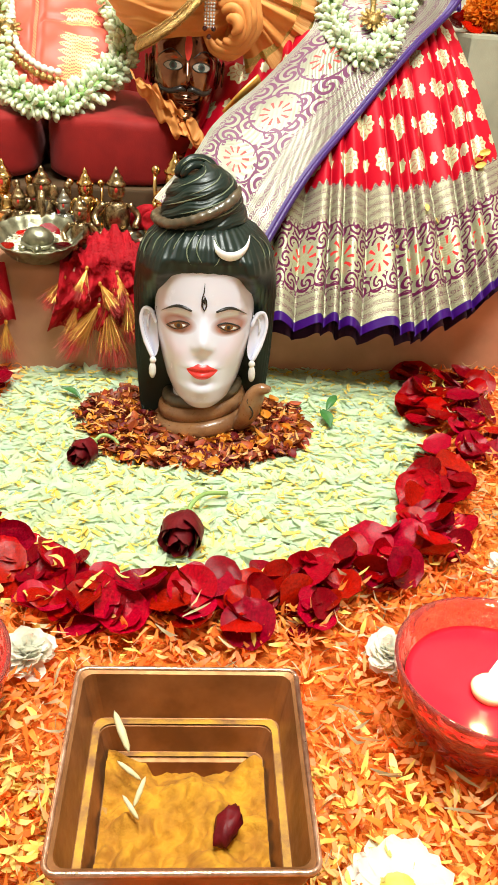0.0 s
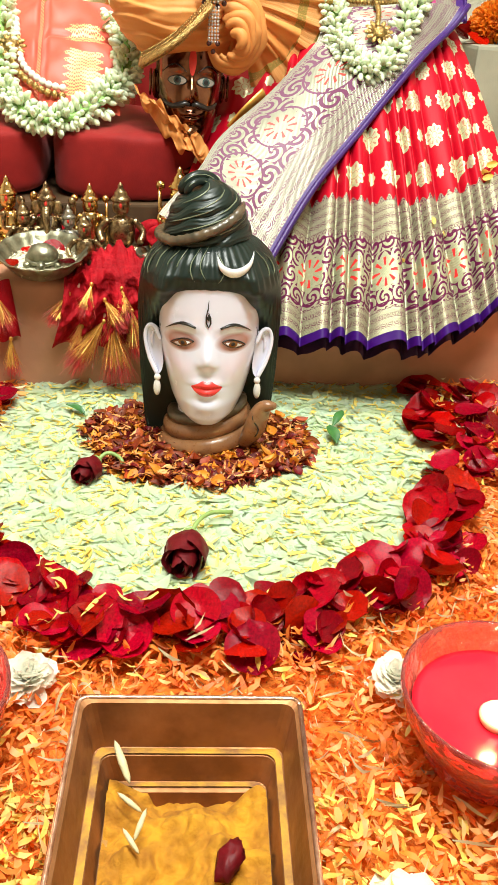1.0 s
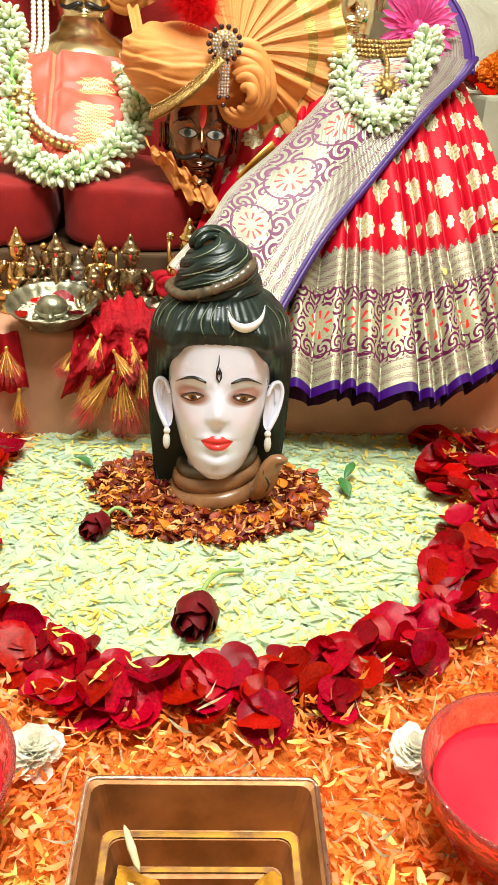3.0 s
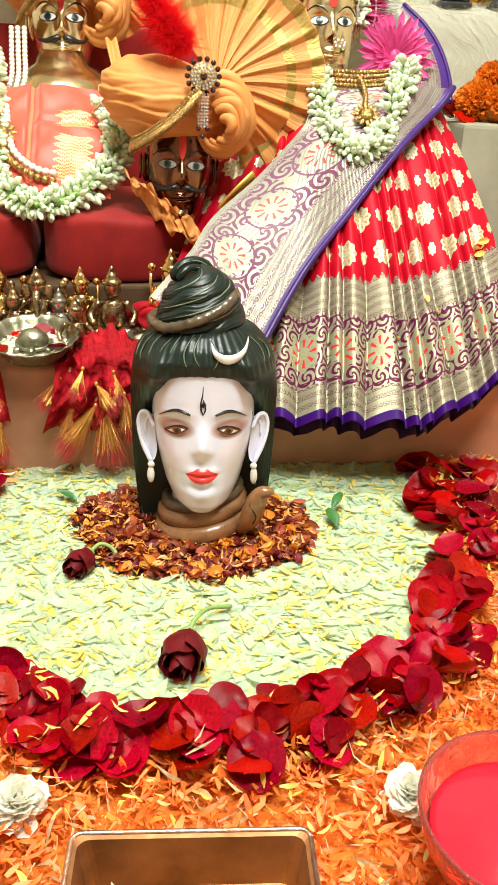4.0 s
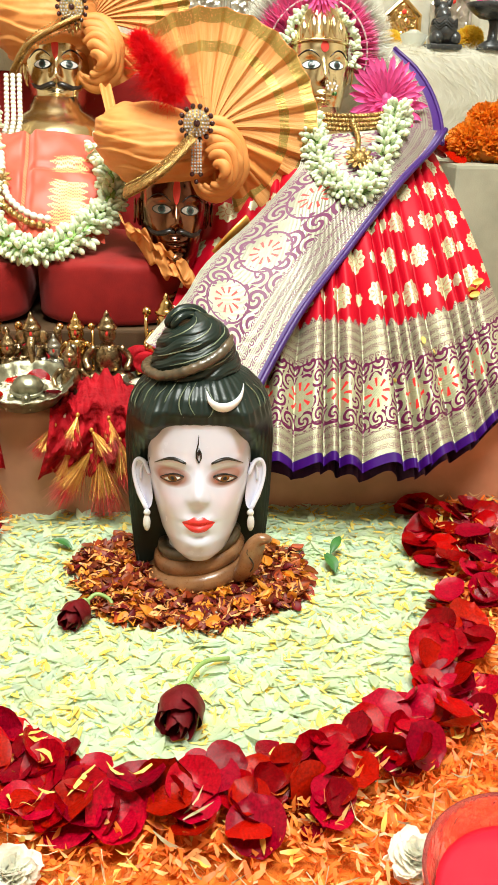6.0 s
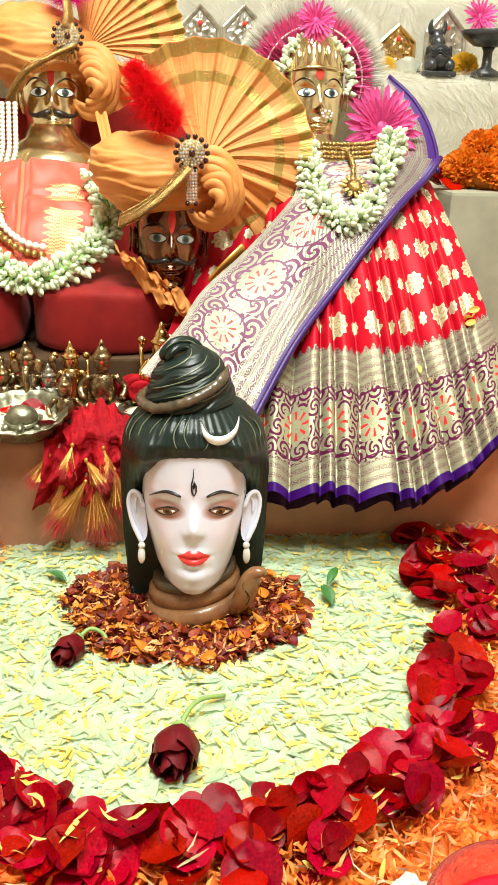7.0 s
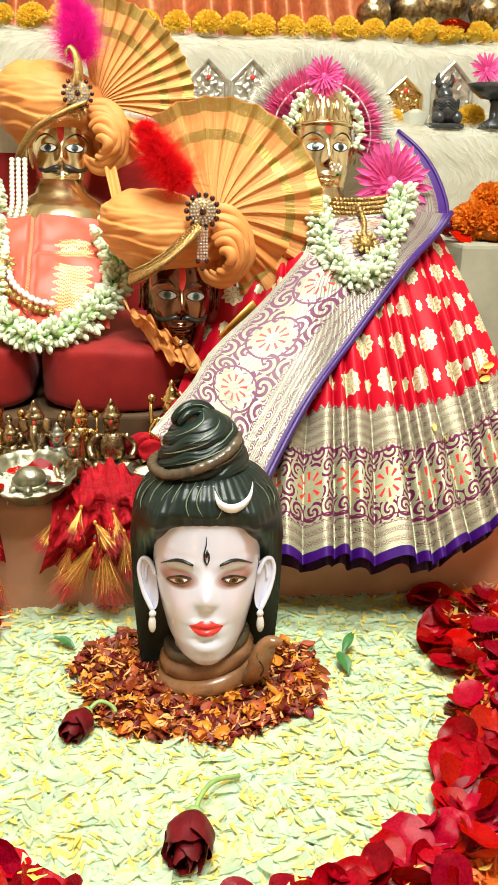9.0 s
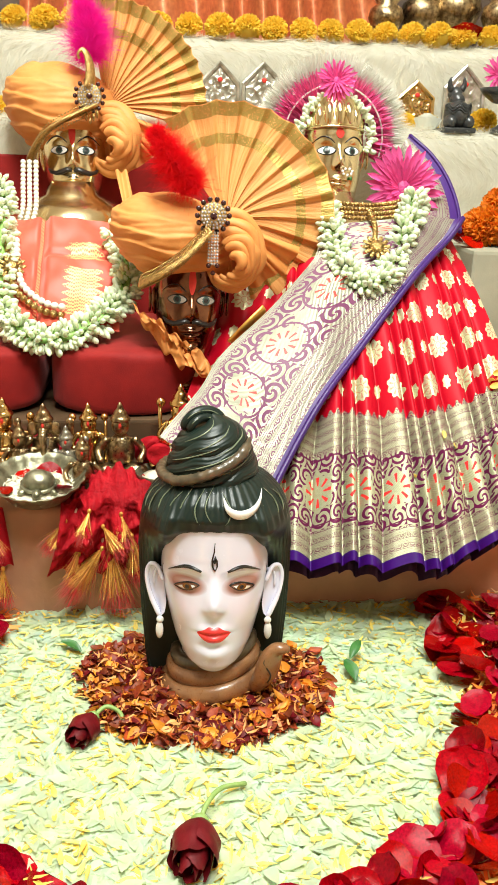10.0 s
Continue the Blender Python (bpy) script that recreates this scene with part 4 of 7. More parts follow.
def sash_material():
    m, tree, b = blank("sash_brocade")
    x, y = uv_vals(tree)
    edge = x.lt(0.010)
    # x runs from the purple edge across the band, y along it
    bord = x.within(0.010, 0.058).hi(x.gt(0.158))
    lines = ((x * 420.0).sin().gt(-0.1) * (x * 2100.0).sin().gt(-0.85)).hi(scrolls(x, y, 0.012) * (x * 420.0).sin().lt(-0.15))
    bordm = bord * lines
    fy = ((y / 0.098).fract() - 0.5) * 0.098
    fx = x - 0.108
    fl, r = flower_mask(fx, fy, 0.031, 10, 0.10)
    sl = slits(fx, fy, 10.0, 0.010, 0.022)
    leafy = scrolls(x + 0.013, y + 0.01, 0.034, 0.0)
    ry = ((y / 0.098 + 0.5).fract() - 0.5) * 0.098
    diamond = (fx.abs() + ry.abs()).lt(0.021)
    gap = r.within(0.0345, 0.0375)
    body = leafy.hi(fl).hi(diamond) * (gap * -1.0 + 1.0)
    mask = (bordm.hi((bord * -1.0 + 1.0) * body)) * (sl * (bord * -1.0 + 1.0) * -1.0 + 1.0) * (edge * -1.0 + 1.0)
    tone = mix(tree, noise_val(tree, 30, 3), (0.36, 0.36, 0.29), (0.20, 0.19, 0.125))
    ground = mix(tree, sl * (bord * -1.0 + 1.0), (0.13, 0.018, 0.075), (0.5, 0.03, 0.02))
    colour = mix(tree, mask, ground, tone)
    colour = mix(tree, edge, colour, PURPLE)
    metal_thread(tree, b, mask, colour, x, y)
    return m


M_SKIRT, M_SASH = skirt_material(), sash_material()
M_PURPLE = mat("purple_satin", PURPLE, (0.03, 0.002, 0.10), rough=0.4, scale=40)
M_REDCLOTH = mat("red_silk", (0.46, 0.007, 0.016), (0.22, 0.004, 0.008), rough=0.7, scale=40, fine=260, relief=0.6, depth=0.003, gloss=0.15)
M_LINING = mat("dark_lining", (0.05, 0.01, 0.06), (0.03, 0.005, 0.03), rough=0.7, scale=40)

# ---- goddess statue's dress: a slope from the hem at the ledge up to the chest ----
CS, SN = math.cos(radians(44.1)), math.sin(radians(44.1))


def slope(u, s, off=0.0):
    return Vector((u, -0.1 + s * CS - off * SN, 0.116 + s * SN + off * CS))


saree = thing("saree", (0.2, 0.1, 0.16), "red and purple silk saree with silver brocade on a statue", "saree")


def pleat(a, b):
    """Height of the pleats: deep and round at the hem, fading to the waist."""
    ph = a * 13 + 0.35 * math.sin(a * 23) + 0.25 * math.sin(b * 3 + a * 9)
    return (0.026 * (1 - b) ** 0.8 + 0.004) * (abs(math.sin(math.pi * ph)) ** 0.55 - 0.6)


def skirt_uv(a, b):
    return (0.03 + a * 0.52, b * 0.55)


def skirt_at(a, b, off=0.0):
    hem = interp(a, (0, 0.05, 0.26, 0.53, 0.65, 0.79, 0.86, 1), (0.014, 0.012, 0.004, -0.005, 0.010, 0.044, 0.062, 0.12)) + 0.004 * math.sin(a * 31)
    s = hem + (0.555 - hem) * b
    u = (0.022 + 0.392 * a) * (1 - b) + (0.09 + 0.262 * a) * b
    sag = 0.018 * math.sin(math.pi * b) + 0.02 * math.sin(math.pi * a) - 0.02 - 0.10 * max(0, a - 0.9) - 0.06 * max(0, 0.12 - a)
    return slope(u, s, pleat(a, b) + sag + off)


part("skirt", sheet(lambda a, b: skirt_at(a, b), 240, 60, uv=skirt_uv), M_SKIRT, saree, "pleated red skirt with a deep silver border")
part("lining", sheet(lambda a, b: skirt_at(a, b * 0.4, -0.022 + 0.006 * math.sin(a * 60)) - Vector((0, 0, 0.006)), 120, 10), M_LINING, saree, "dark lining under the hem")


def body_at(a, b):
    u = -0.075 + 0.28 * a
    s = 0.16 + 0.30 * b
    drop = -0.05 * (1 - a) ** 2 - 0.008 + 0.006 * math.sin(a * 40 + b * 5)
    return slope(u + 0.10 * (b - 0.4), s, drop)


part("lap_fold", sheet(body_at, 60, 30, uv=lambda a, b: (a * 0.3, 0.21 + b * 0.3)), M_SKIRT, saree, "red silk folds beside the sash")
SR = [(0.354, 0.546), (0.330, 0.512), (0.272, 0.446), (0.170, 0.316), (0.096, 0.216), (0.030, 0.103), (0.012, 0.06)]
SL_ = [(0.136, 0.530), (0.122, 0.487), (0.105, 0.453), (0.037, 0.372), (-0.031, 0.297), (-0.064, 0.243), (-0.115, 0.175)]
sr = curve_points([(u, s, 0) for u, s in SR], 61)
sl_ = curve_points([(u, s, 0) for u, s in SL_], 61)


def sash_at(a, b, off=0.022):
    k = min(60, int(round(b * 60)))
    p = sr[k].lerp(sl_[k], a)
    return slope(p.x, p.y, off + 0.010 * math.sin(math.pi * a) + 0.0025 * math.sin(b * 21 + a * 7) + (0.004 if a < 0.04 else 0))


part("sash", sheet(sash_at, 40, 60, uv=lambda a, b: (a * 0.172, b * 0.60)), M_SASH, saree, "broad silver brocade sash with a purple edge")
part("sash_edge", tube([sash_at(0, k / 60, 0.022) for k in range(61)], 0.0044, 6), M_PURPLE, saree, "purple satin edging")


def collar_at(a, b):
    edge = curve_points([(0.357, 0.541, 0.0), (0.365, 0.598, -0.006), (0.361, 0.664, -0.012), (0.345, 0.722, -0.018), (0.316, 0.770, -0.022)], 21)
    inner = curve_points([(0.24, 0.50, -0.01), (0.27, 0.57, -0.03), (0.285, 0.62, -0.05), (0.29, 0.68, -0.06), (0.29, 0.74, -0.06)], 21)
    k = min(20, int(round(b * 20)))
    p = edge[k].lerp(inner[k], a)
    return slope(p.x, p.y, p.z + 0.012 * math.sin(math.pi * a))


part("collar", sheet(collar_at, 16, 20, uv=lambda a, b: (a * 0.06, b * 0.3)), M_SASH, saree, "silver brocade drape over the shoulder")
part("collar_edge", tube([collar_at(0, k / 20) for k in range(21)], 0.0035, 6), M_PURPLE, saree, "purple satin edging")

# ---- shrine: steps, cushions, statues ----
M_BRASS = mat("polished_brass", (0.80, 0.58, 0.26), (0.62, 0.38, 0.12), rough=0.2, metal=1.0, scale=30, fine=120, relief=0.08)
M_SILVERBRASS = mat("pale_brass", (0.82, 0.70, 0.45), (0.72, 0.55, 0.28), rough=0.2, metal=1.0, scale=30, fine=120, relief=0.08)
M_COPPERHEAD = mat("dark_copper_brass", (0.26, 0.115, 0.06), (0.12, 0.04, 0.03), rough=0.16, metal=1.0, scale=25, fine=120, relief=0.08)
M_OLDBRASS = mat("aged_brass", (0.50, 0.37, 0.20), (0.15, 0.10, 0.055), rough=0.3, metal=1.0, scale=110, fine=330, relief=0.6, depth=0.0012, contrast=3.5)
M_TRAY = mat("tarnished_silver", (0.34, 0.33, 0.23), (0.14, 0.13, 0.08), rough=0.36, metal=0.8, scale=60, fine=190, relief=0.5, contrast=3)
M_SILVER = mat("worn_silver", (0.58, 0.56, 0.49), (0.30, 0.28, 0.22), rough=0.34, metal=0.9, scale=50, fine=160, relief=0.4, contrast=3)
M_VELVET = mat("red_velvet", (0.30, 0.012, 0.010), (0.17, 0.005, 0.005), rough=0.7, scale=14, fine=500, relief=0.3, sheen=0.1, gloss=0.2)
M_TURBAN = mat("orange_silk", (0.78, 0.35, 0.11), (0.66, 0.24, 0.055), rough=0.55, scale=20, fine=600, relief=0.25, gloss=0.3, through_light=0.12)
M_GOLD = mat("gold_ornament", (0.66, 0.45, 0.17), (0.30, 0.19, 0.07), rough=0.3, metal=1.0, scale=200, fine=600, relief=0.8, depth=0.002)
M_STONE_DARK = mat("dark_gem", (0.05, 0.006, 0.008), (0.02, 0.004, 0.004), rough=0.12, scale=60, relief=0.0, coat=0.6)
M_GEM = mat("clear_gem", (0.8, 0.78, 0.72), (0.55, 0.5, 0.42), rough=0.1, metal=0.5, scale=400, fine=900, relief=0.6)
M_BUD = mat("jasmine_bud", (0.90, 0.93, 0.80), (0.76, 0.88, 0.58), rough=0.4, scale=60, vary=0.08, through_light=0.35, relief=0.1)
M_BUDSTEM = mat("jasmine_stalk", (0.32, 0.5, 0.13), (0.2, 0.38, 0.08), rough=0.5, scale=80, vary=0.2, island=True)
M_PEARL = mat("pearl", (0.84, 0.82, 0.74), (0.78, 0.74, 0.62), rough=0.22, scale=60, relief=0.0, coat=0.5)
M_REDFEATHER = mat("red_feather", (0.85, 0.012, 0.02), (0.75, 0.008, 0.015), rough=0.9, scale=30, vary=0.15, island=True, through_light=0.5, gloss=0.1, relief=0.0)
M_PINKFEATHER = mat("magenta_feather", (0.90, 0.02, 0.45), (0.82, 0.015, 0.36), rough=0.9, scale=30, vary=0.12, island=True, through_light=0.5, gloss=0.1, relief=0.0)
M_PINK = mat("pink_petal", (0.84, 0.20, 0.42), (0.78, 0.09, 0.32), rough=0.5, scale=50, vary=0.25, island=True, through_light=0.25)
M_PINKOBJ = mat("pink_gerbera_petal", (0.86, 0.15, 0.42), (0.74, 0.05, 0.28), rough=0.5, scale=50, vary=0.22, through_light=0.35)
M_WHITEFRILL = mat("white_frill", (0.88, 0.89, 0.83), (0.82, 0.83, 0.76), rough=0.8, scale=60, vary=0.06, island=True, through_light=0.5, gloss=0.2)
M_FUR = mat("white_fur", (0.82, 0.80, 0.70), (0.74, 0.70, 0.58), rough=0.85, scale=25, vary=0.05, island=True, through_light=0.5, gloss=0.2)
M_MARIGOLD = mat("yellow_marigold", (0.93, 0.74, 0.11), (0.90, 0.62, 0.05), rough=0.6, scale=60, vary=0.05, island=True, through_light=0.6)
M_ORANGEMG = mat("orange_marigold", (0.86, 0.30, 0.015), (0.78, 0.20, 0.01), rough=0.6, scale=60, vary=0.15, island=True, through_light=0.45)
M_BLACKSTONE = mat("black_stone", (0.02, 0.022, 0.022), (0.045, 0.045, 0.045), rough=0.3, scale=50, fine=200, relief=0.5)
M_COPPERCLOTH = mat("copper_silk", (0.55, 0.17, 0.06), (0.32, 0.08, 0.03), rough=0.35, metal=0.35, scale=90, fine=500, relief=0.4)
M_RICE = mat("rice", (0.8, 0.76, 0.62), (0.68, 0.62, 0.46), rough=0.5, scale=80, vary=0.15, island=True)
M_GOLDTHREAD = mat("gold_thread", (0.85, 0.52, 0.12), (0.7, 0.3, 0.06), rough=0.35, metal=0.7, scale=150, vary=0.3, island=True)
M_REDTHREAD = mat("red_thread", (0.6, 0.02, 0.015), (0.42, 0.01, 0.01), rough=0.5, scale=90, vary=0.3, island=True, sheen=0.3)
M_DARKWOOD = mat("dark_wood", (0.09, 0.05, 0.03), (0.05, 0.03, 0.02), rough=0.5, scale=20)
M_STEP = mat("brown_step_stone", (0.11, 0.065, 0.035), (0.07, 0.04, 0.02), rough=0.4, scale=14)
M_BLUEISH = mat("paint_blue_iris", (0.08, 0.13, 0.12), (0.05, 0.08, 0.08), rough=0.2, scale=60, relief=0.0)
M_SINDOOR = mat("vermilion_paste", (0.62, 0.03, 0.015), (0.5, 0.02, 0.01), rough=0.7, scale=120, fine=300, relief=0.4)

solo("step", box((-0.9, 0.135, 0.159), (0.02, 0.80, 0.236), bevel=0.004), M_STEP, (0, 0.4, 0.16), "dark brown stone step behind the idols", "step", kind="structure", smooth=False)
solo("side_block", box((0.405, 0.345, 0.159), (0.95, 0.72, 0.458), bevel=0.006), M_BLOCK, (0.6, 0.5, 0.16), "worn grey green stone block beside the saree", "stone block", kind="structure", smooth=False)


def cushion(u0, u1, label):
    bm = bmesh.new()

    def f(a, b):
        th = b * 2 * math.pi
        c, s = math.cos(th), math.sin(th)
        e = 0.22
        w = math.sin(math.pi * a) ** 0.14 if 0 < a < 1 else 0.0
        y = 0.30 + 0.155 * math.copysign(abs(c) ** e, c) * w
        z = 0.284 + 0.052 * math.copysign(abs(s) ** e, s) * w + 0.004 * noise.noise((a * 5, b * 6, u0 * 9))
        return (u0 + (u1 - u0) * a, y, z)
    sheet(f, 40, 48, bm)
    return solo("velvet_cushion", bm, M_VELVET, ((u0 + u1) / 2, 0.3, 0.236), label, "cushion", "red velvet cushions")


solo("velvet_screen", box((-0.60, 0.634, 0.236), (0.06, 0.648, 0.585), bevel=0.005), M_VELVET, (-0.27, 0.64, 0.236), "tall red velvet covered screen behind the statues", "screen")
cushion(-0.56, -0.281, "red velvet cushion on a dark stone step")
cushion(-0.275, -0.045, "red velvet cushion on a dark stone step")


def eyes(bm, white, iris, black, ring=True):
    for s in (-1, 1):
        ex = s * 0.0245
        patch(bm, ex, 0.0, 0.0165, 0.0082, black, 0.0012)
        patch(bm, ex, 0.0, 0.0150, 0.0066, white, 0.0018)
        patch(bm, ex, 0.0, 0.0068, 0.0066, iris, 0.0024)
        patch(bm, ex, 0.0, 0.0040, 0.0040, black, 0.0029)
        stroke(bm, arc_pts(s * 0.010, 0.013, s * 0.050, 0.012, 0.012), [0.0005 + 0.0012 * math.sin(math.pi * min(1, 0.1 + k / 13)) for k in range(13)], black, 0.001)


def metal_head(name, at_, size, skin, label, moustache=True, paint=None, crown=False, eye_white=M_WHITE):
    """A metal statue head with painted eyes, moustache and mark, as one mesh."""
    bm = bmesh.new()
    face_mesh(bm, 0, 5, 60)
    # the back of the head, ears, neck
    sheet(lambda a, b: ((lambda z: (interp(z, FZ, FW) * math.cos(math.pi * a) * 1.001, 0.055 * math.sin(math.pi * a), z))(FZ[0] + (FZ[-1] - FZ[0]) * b)), 30, 24, bm)
    lathe([(0.062, -0.150), (0.050, -0.138), (0.040, -0.125), (0.037, -0.112), (0.037, -0.085)], 32, (0, 0.006, 0), bm)
    for s in (-1, 1):
        blob((s * 0.0595, 0.006, -0.008), (0.006, 0.011, 0.024), bm, 0, pose(0, 0, 0, 10, 0, s * 20))
        tube([(s * 0.0655 + s * 0.003, -0.002 + 0.009 * math.cos(k * 0.52), -0.006 + 0.019 * math.sin(k * 0.52)) for k in range(11)], 0.0022, 6, bm, 0)
    eyes(bm, 1, 2, 3)
    if moustache:
        for s in (-1, 1):
            stroke(bm, [(s * 0.002, -0.0365), (s * 0.010, -0.034), (s * 0.020, -0.0375), (s * 0.030, -0.040), (s * 0.040, -0.037), (s * 0.047, -0.030)], [0.003, 0.0058, 0.0062, 0.0052, 0.0038, 0.001], 3, 0.003, 0.7)
    if paint:
        patch(bm, 0, 0.030, 0.0065 if paint == "line" else 0.008, 0.022 if paint == "line" else 0.009, 4, 0.001)
    if crown:
        tube([face_point(0.999 * interp(0.037, FZ, FW) * math.sin(radians(-80 + 160 * k / 24)), 0.037 + 0.004 * math.cos(radians(-80 + 160 * k / 24)), 0.003) for k in range(25)], 0.0032, 6, bm, 0)
        for k in range(7):
            a = radians(-66 + 22 * k)
            h = 0.062 - 0.0032 * (k - 3) ** 2
            p = [(0.050 * math.sin(a), -0.052 * math.cos(a) + 0.004, 0.040), (0.050 * math.sin(a), -0.056 * math.cos(a) + 0.006, 0.040 + h * 0.5), (0.036 * math.sin(a), -0.03 * math.cos(a) + 0.006, 0.040 + h)]
            tube(curve_points(p, 9), [0.009, 0.0105, 0.011, 0.011, 0.0105, 0.0095, 0.008, 0.006, 0.003], 10, bm, 0)
        blob((0, 0.012, 0.055), (0.044, 0.036, 0.046), bm, 0)
        # nose ring of pearls
        for k in range(7):
            q = face_point(0.014 + 0.010 * math.sin(k * 0.9), -0.034 - 0.0055 * math.cos(k * 0.9) - 0.003, 0.006)
            blob(q, (0.0026, 0.0026, 0.0026), bm, 1, nu=8, nv=6)
        blob(face_point(0.022, -0.048, 0.004), (0.003, 0.003, 0.004), bm, 6, nu=8, nv=6)
    ob = new(name, mesh_of(name, bm, [skin, eye_white, M_BLUEISH, M_BLACK, M_SINDOOR, skin, M_LEAF]))
    ob.matrix_world = SHRINE @ at_ @ Matrix.Diagonal((size * 0.96, size, size, 1))
    return tagged(ob, label, "statue")


metal_head("brass_deity_statue", pose(-0.260, 0.585, 0.588, -8, 0, 2), 0.96, M_SILVERBRASS, "polished brass statue head with black moustache under a turban", paint="line")
metal_head("copper_deity_statue", pose(-0.070, 0.215, 0.398, -6, 3, 2), 0.86, M_COPPERHEAD, "dark copper statue head with black moustache under a turban", paint="line", eye_white=M_DULLWHITE)
metal_head("brass_goddess_statue", pose(0.204, 0.575, 0.602, -6, 0, 2), 0.98, M_SILVERBRASS, "pale brass goddess statue head with a lobed crown", moustache=False, paint="dot", crown=True)


# ---- statue bodies under the cloth ----
bm = lathe([(0.10, 0.30), (0.118, 0.40), (0.116, 0.46), (0.102, 0.492), (0.074, 0.510), (0.048, 0.522), (0.036, 0.545)], 40, (-0.262, 0.53, 0))
solo("brass_torso", bm, M_SILVERBRASS, (-0.262, 0.53, 0.236), "polished brass statue torso behind the draped cloth", "statue")
bm = lathe([(0.10, 0.28), (0.105, 0.36), (0.10, 0.43), (0.09, 0.475), (0.05, 0.50), (0.034, 0.54)], 40, (0.200, 0.52, 0))
solo("brass_torso", bm, M_SILVERBRASS, (0.20, 0.50, 0.236), "pale brass goddess torso under the saree", "statue")
bm = lathe([(0.07, 0.23), (0.07, 0.27), (0.055, 0.31), (0.04, 0.33)], 32, (-0.063, 0.24, 0))
solo("velvet_pedestal", bm, M_VELVET, (-0.063, 0.24, 0.236), "red velvet covered base under the copper head", "pedestal")

CT, ST = math.cos(radians(36.9)), math.sin(radians(36.9))


def chest(u, s, off=0.0):
    return Vector((u, 0.18 + s * CT - off * ST, 0.319 + s * ST + off * CT))


def chest_material():
    m, tree, b = blank("peach_brocade")
    x, y = uv_vals(tree)
    lace = ((y * 420.0).sin() * 0.006 + x).within(0.128, 0.182) * (((x * 900.0).sin() * (y * 800.0 + (x * 300.0).sin() * 3.0).sin()).gt(-0.12)) * (y.within(0.06, 0.165).hi(y.within(0.185, 0.225)))
    lace2 = ((y * 420.0).sin() * 0.006 + x).within(-0.02, 0.045) * (((x * 900.0).sin() * (y * 800.0).sin()).gt(-0.1)) * y.within(0.08, 0.2)
    mask = lace.hi(lace2)
    seam = (x - 0.082).abs().lt(0.0022) * (y * 900.0).sin().gt(-0.2)
    mask = mask.hi(seam)
    colour = mix(tree, mask, mix(tree, noise_val(tree, 20), (0.70, 0.09, 0.04), (0.6, 0.05, 0.025)), (0.85, 0.55, 0.22))
    metal_thread(tree, b, mask, colour, x, y)
    b.inputs["Sheen Weight"].default_value = 0.4
    return m


M_CHEST = chest_material()
vest = thing("draped_vest", (-0.262, 0.35, 0.33), "coral red silk vest with gold brocade panels on a statue", "vest")


def vest_at(a, b):
    return chest(-0.372 + 0.200 * a, 0.045 + 0.23 * b, 0.014 * math.sin(math.pi * a) - 0.012 * math.exp(-((a - 0.4) / 0.03) ** 2) + 0.005 * noise.noise((a * 6, b * 6, 2)) + (-0.006 * math.exp(-((b - 0.66) / 0.03) ** 2) if a > 0.42 else 0))


for nm, q0, q1 in (("left_panel", 0.0, 0.4), ("right_panel", 0.4, 1.0)):
    part(nm, sheet(lambda a, b: vest_at(q0 + (q1 - q0) * a, b), 40, 50, uv=lambda a, b: ((q0 + (q1 - q0) * a) * 0.215, 0.035 + b * 0.25)), M_CHEST, vest, "coral silk panel with gold brocade")


# ---- turbans ----
def gold_fan_material():
    m, tree, b = blank("fan_silk")
    x, y = uv_vals(tree)
    n = noise_val(tree, 500, 2)
    mask = y.within(0.62, 0.715).hi(y.within(0.87, 0.99)) * n.gt(0.40)
    # creases that run along the pleats: relief, and their shading put into the colour
    comb = tree.nodes.new("ShaderNodeCombineXYZ")
    tree.links.new((x * 90.0).socket, comb.inputs[0])
    tree.links.new((y * 2.5).socket, comb.inputs[1])
    crease = tree.nodes.new("ShaderNodeTexNoise")
    crease.inputs["Scale"].default_value, crease.inputs["Detail"].default_value = 1.0, 3
    tree.links.new(comb.outputs[0], crease.inputs["Vector"])
    streak = Val(tree, crease.outputs["Fac"])
    # light and shaded tones of the folds, mixed into the silk's colour
    silk = mix(tree, ((streak - 0.5) * 2.5 + 0.5).hi(0.0).lo(1.0), (0.86, 0.46, 0.17), (0.72, 0.29, 0.075))
    colour = mix(tree, mask, silk, (0.46, 0.33, 0.09))
    tree.links.new(colour, b.inputs["Base Color"])
    tree.links.new((mask * 0.6).socket, b.inputs["Metallic"])
    tree.links.new((mask * -0.15 + 0.55).socket, b.inputs["Roughness"])
    b.inputs["Specular IOR Level"].default_value = 0.3
    bump(tree, b, streak + n * 0.15, 0.6, 0.004)
    tr = tree.nodes.new("ShaderNodeBsdfTranslucent")
    tree.links.new(colour, tr.inputs["Color"])
    ms = tree.nodes.new("ShaderNodeMixShader")
    ms.inputs[0].default_value = 0.2
    tree.links.new(b.outputs[0], ms.inputs[1])
    tree.links.new(tr.outputs[0], ms.inputs[2])
    tree.links.new(ms.outputs[0], tree.nodes["Material Output"].inputs["Surface"])
    return m


M_FAN = gold_fan_material()


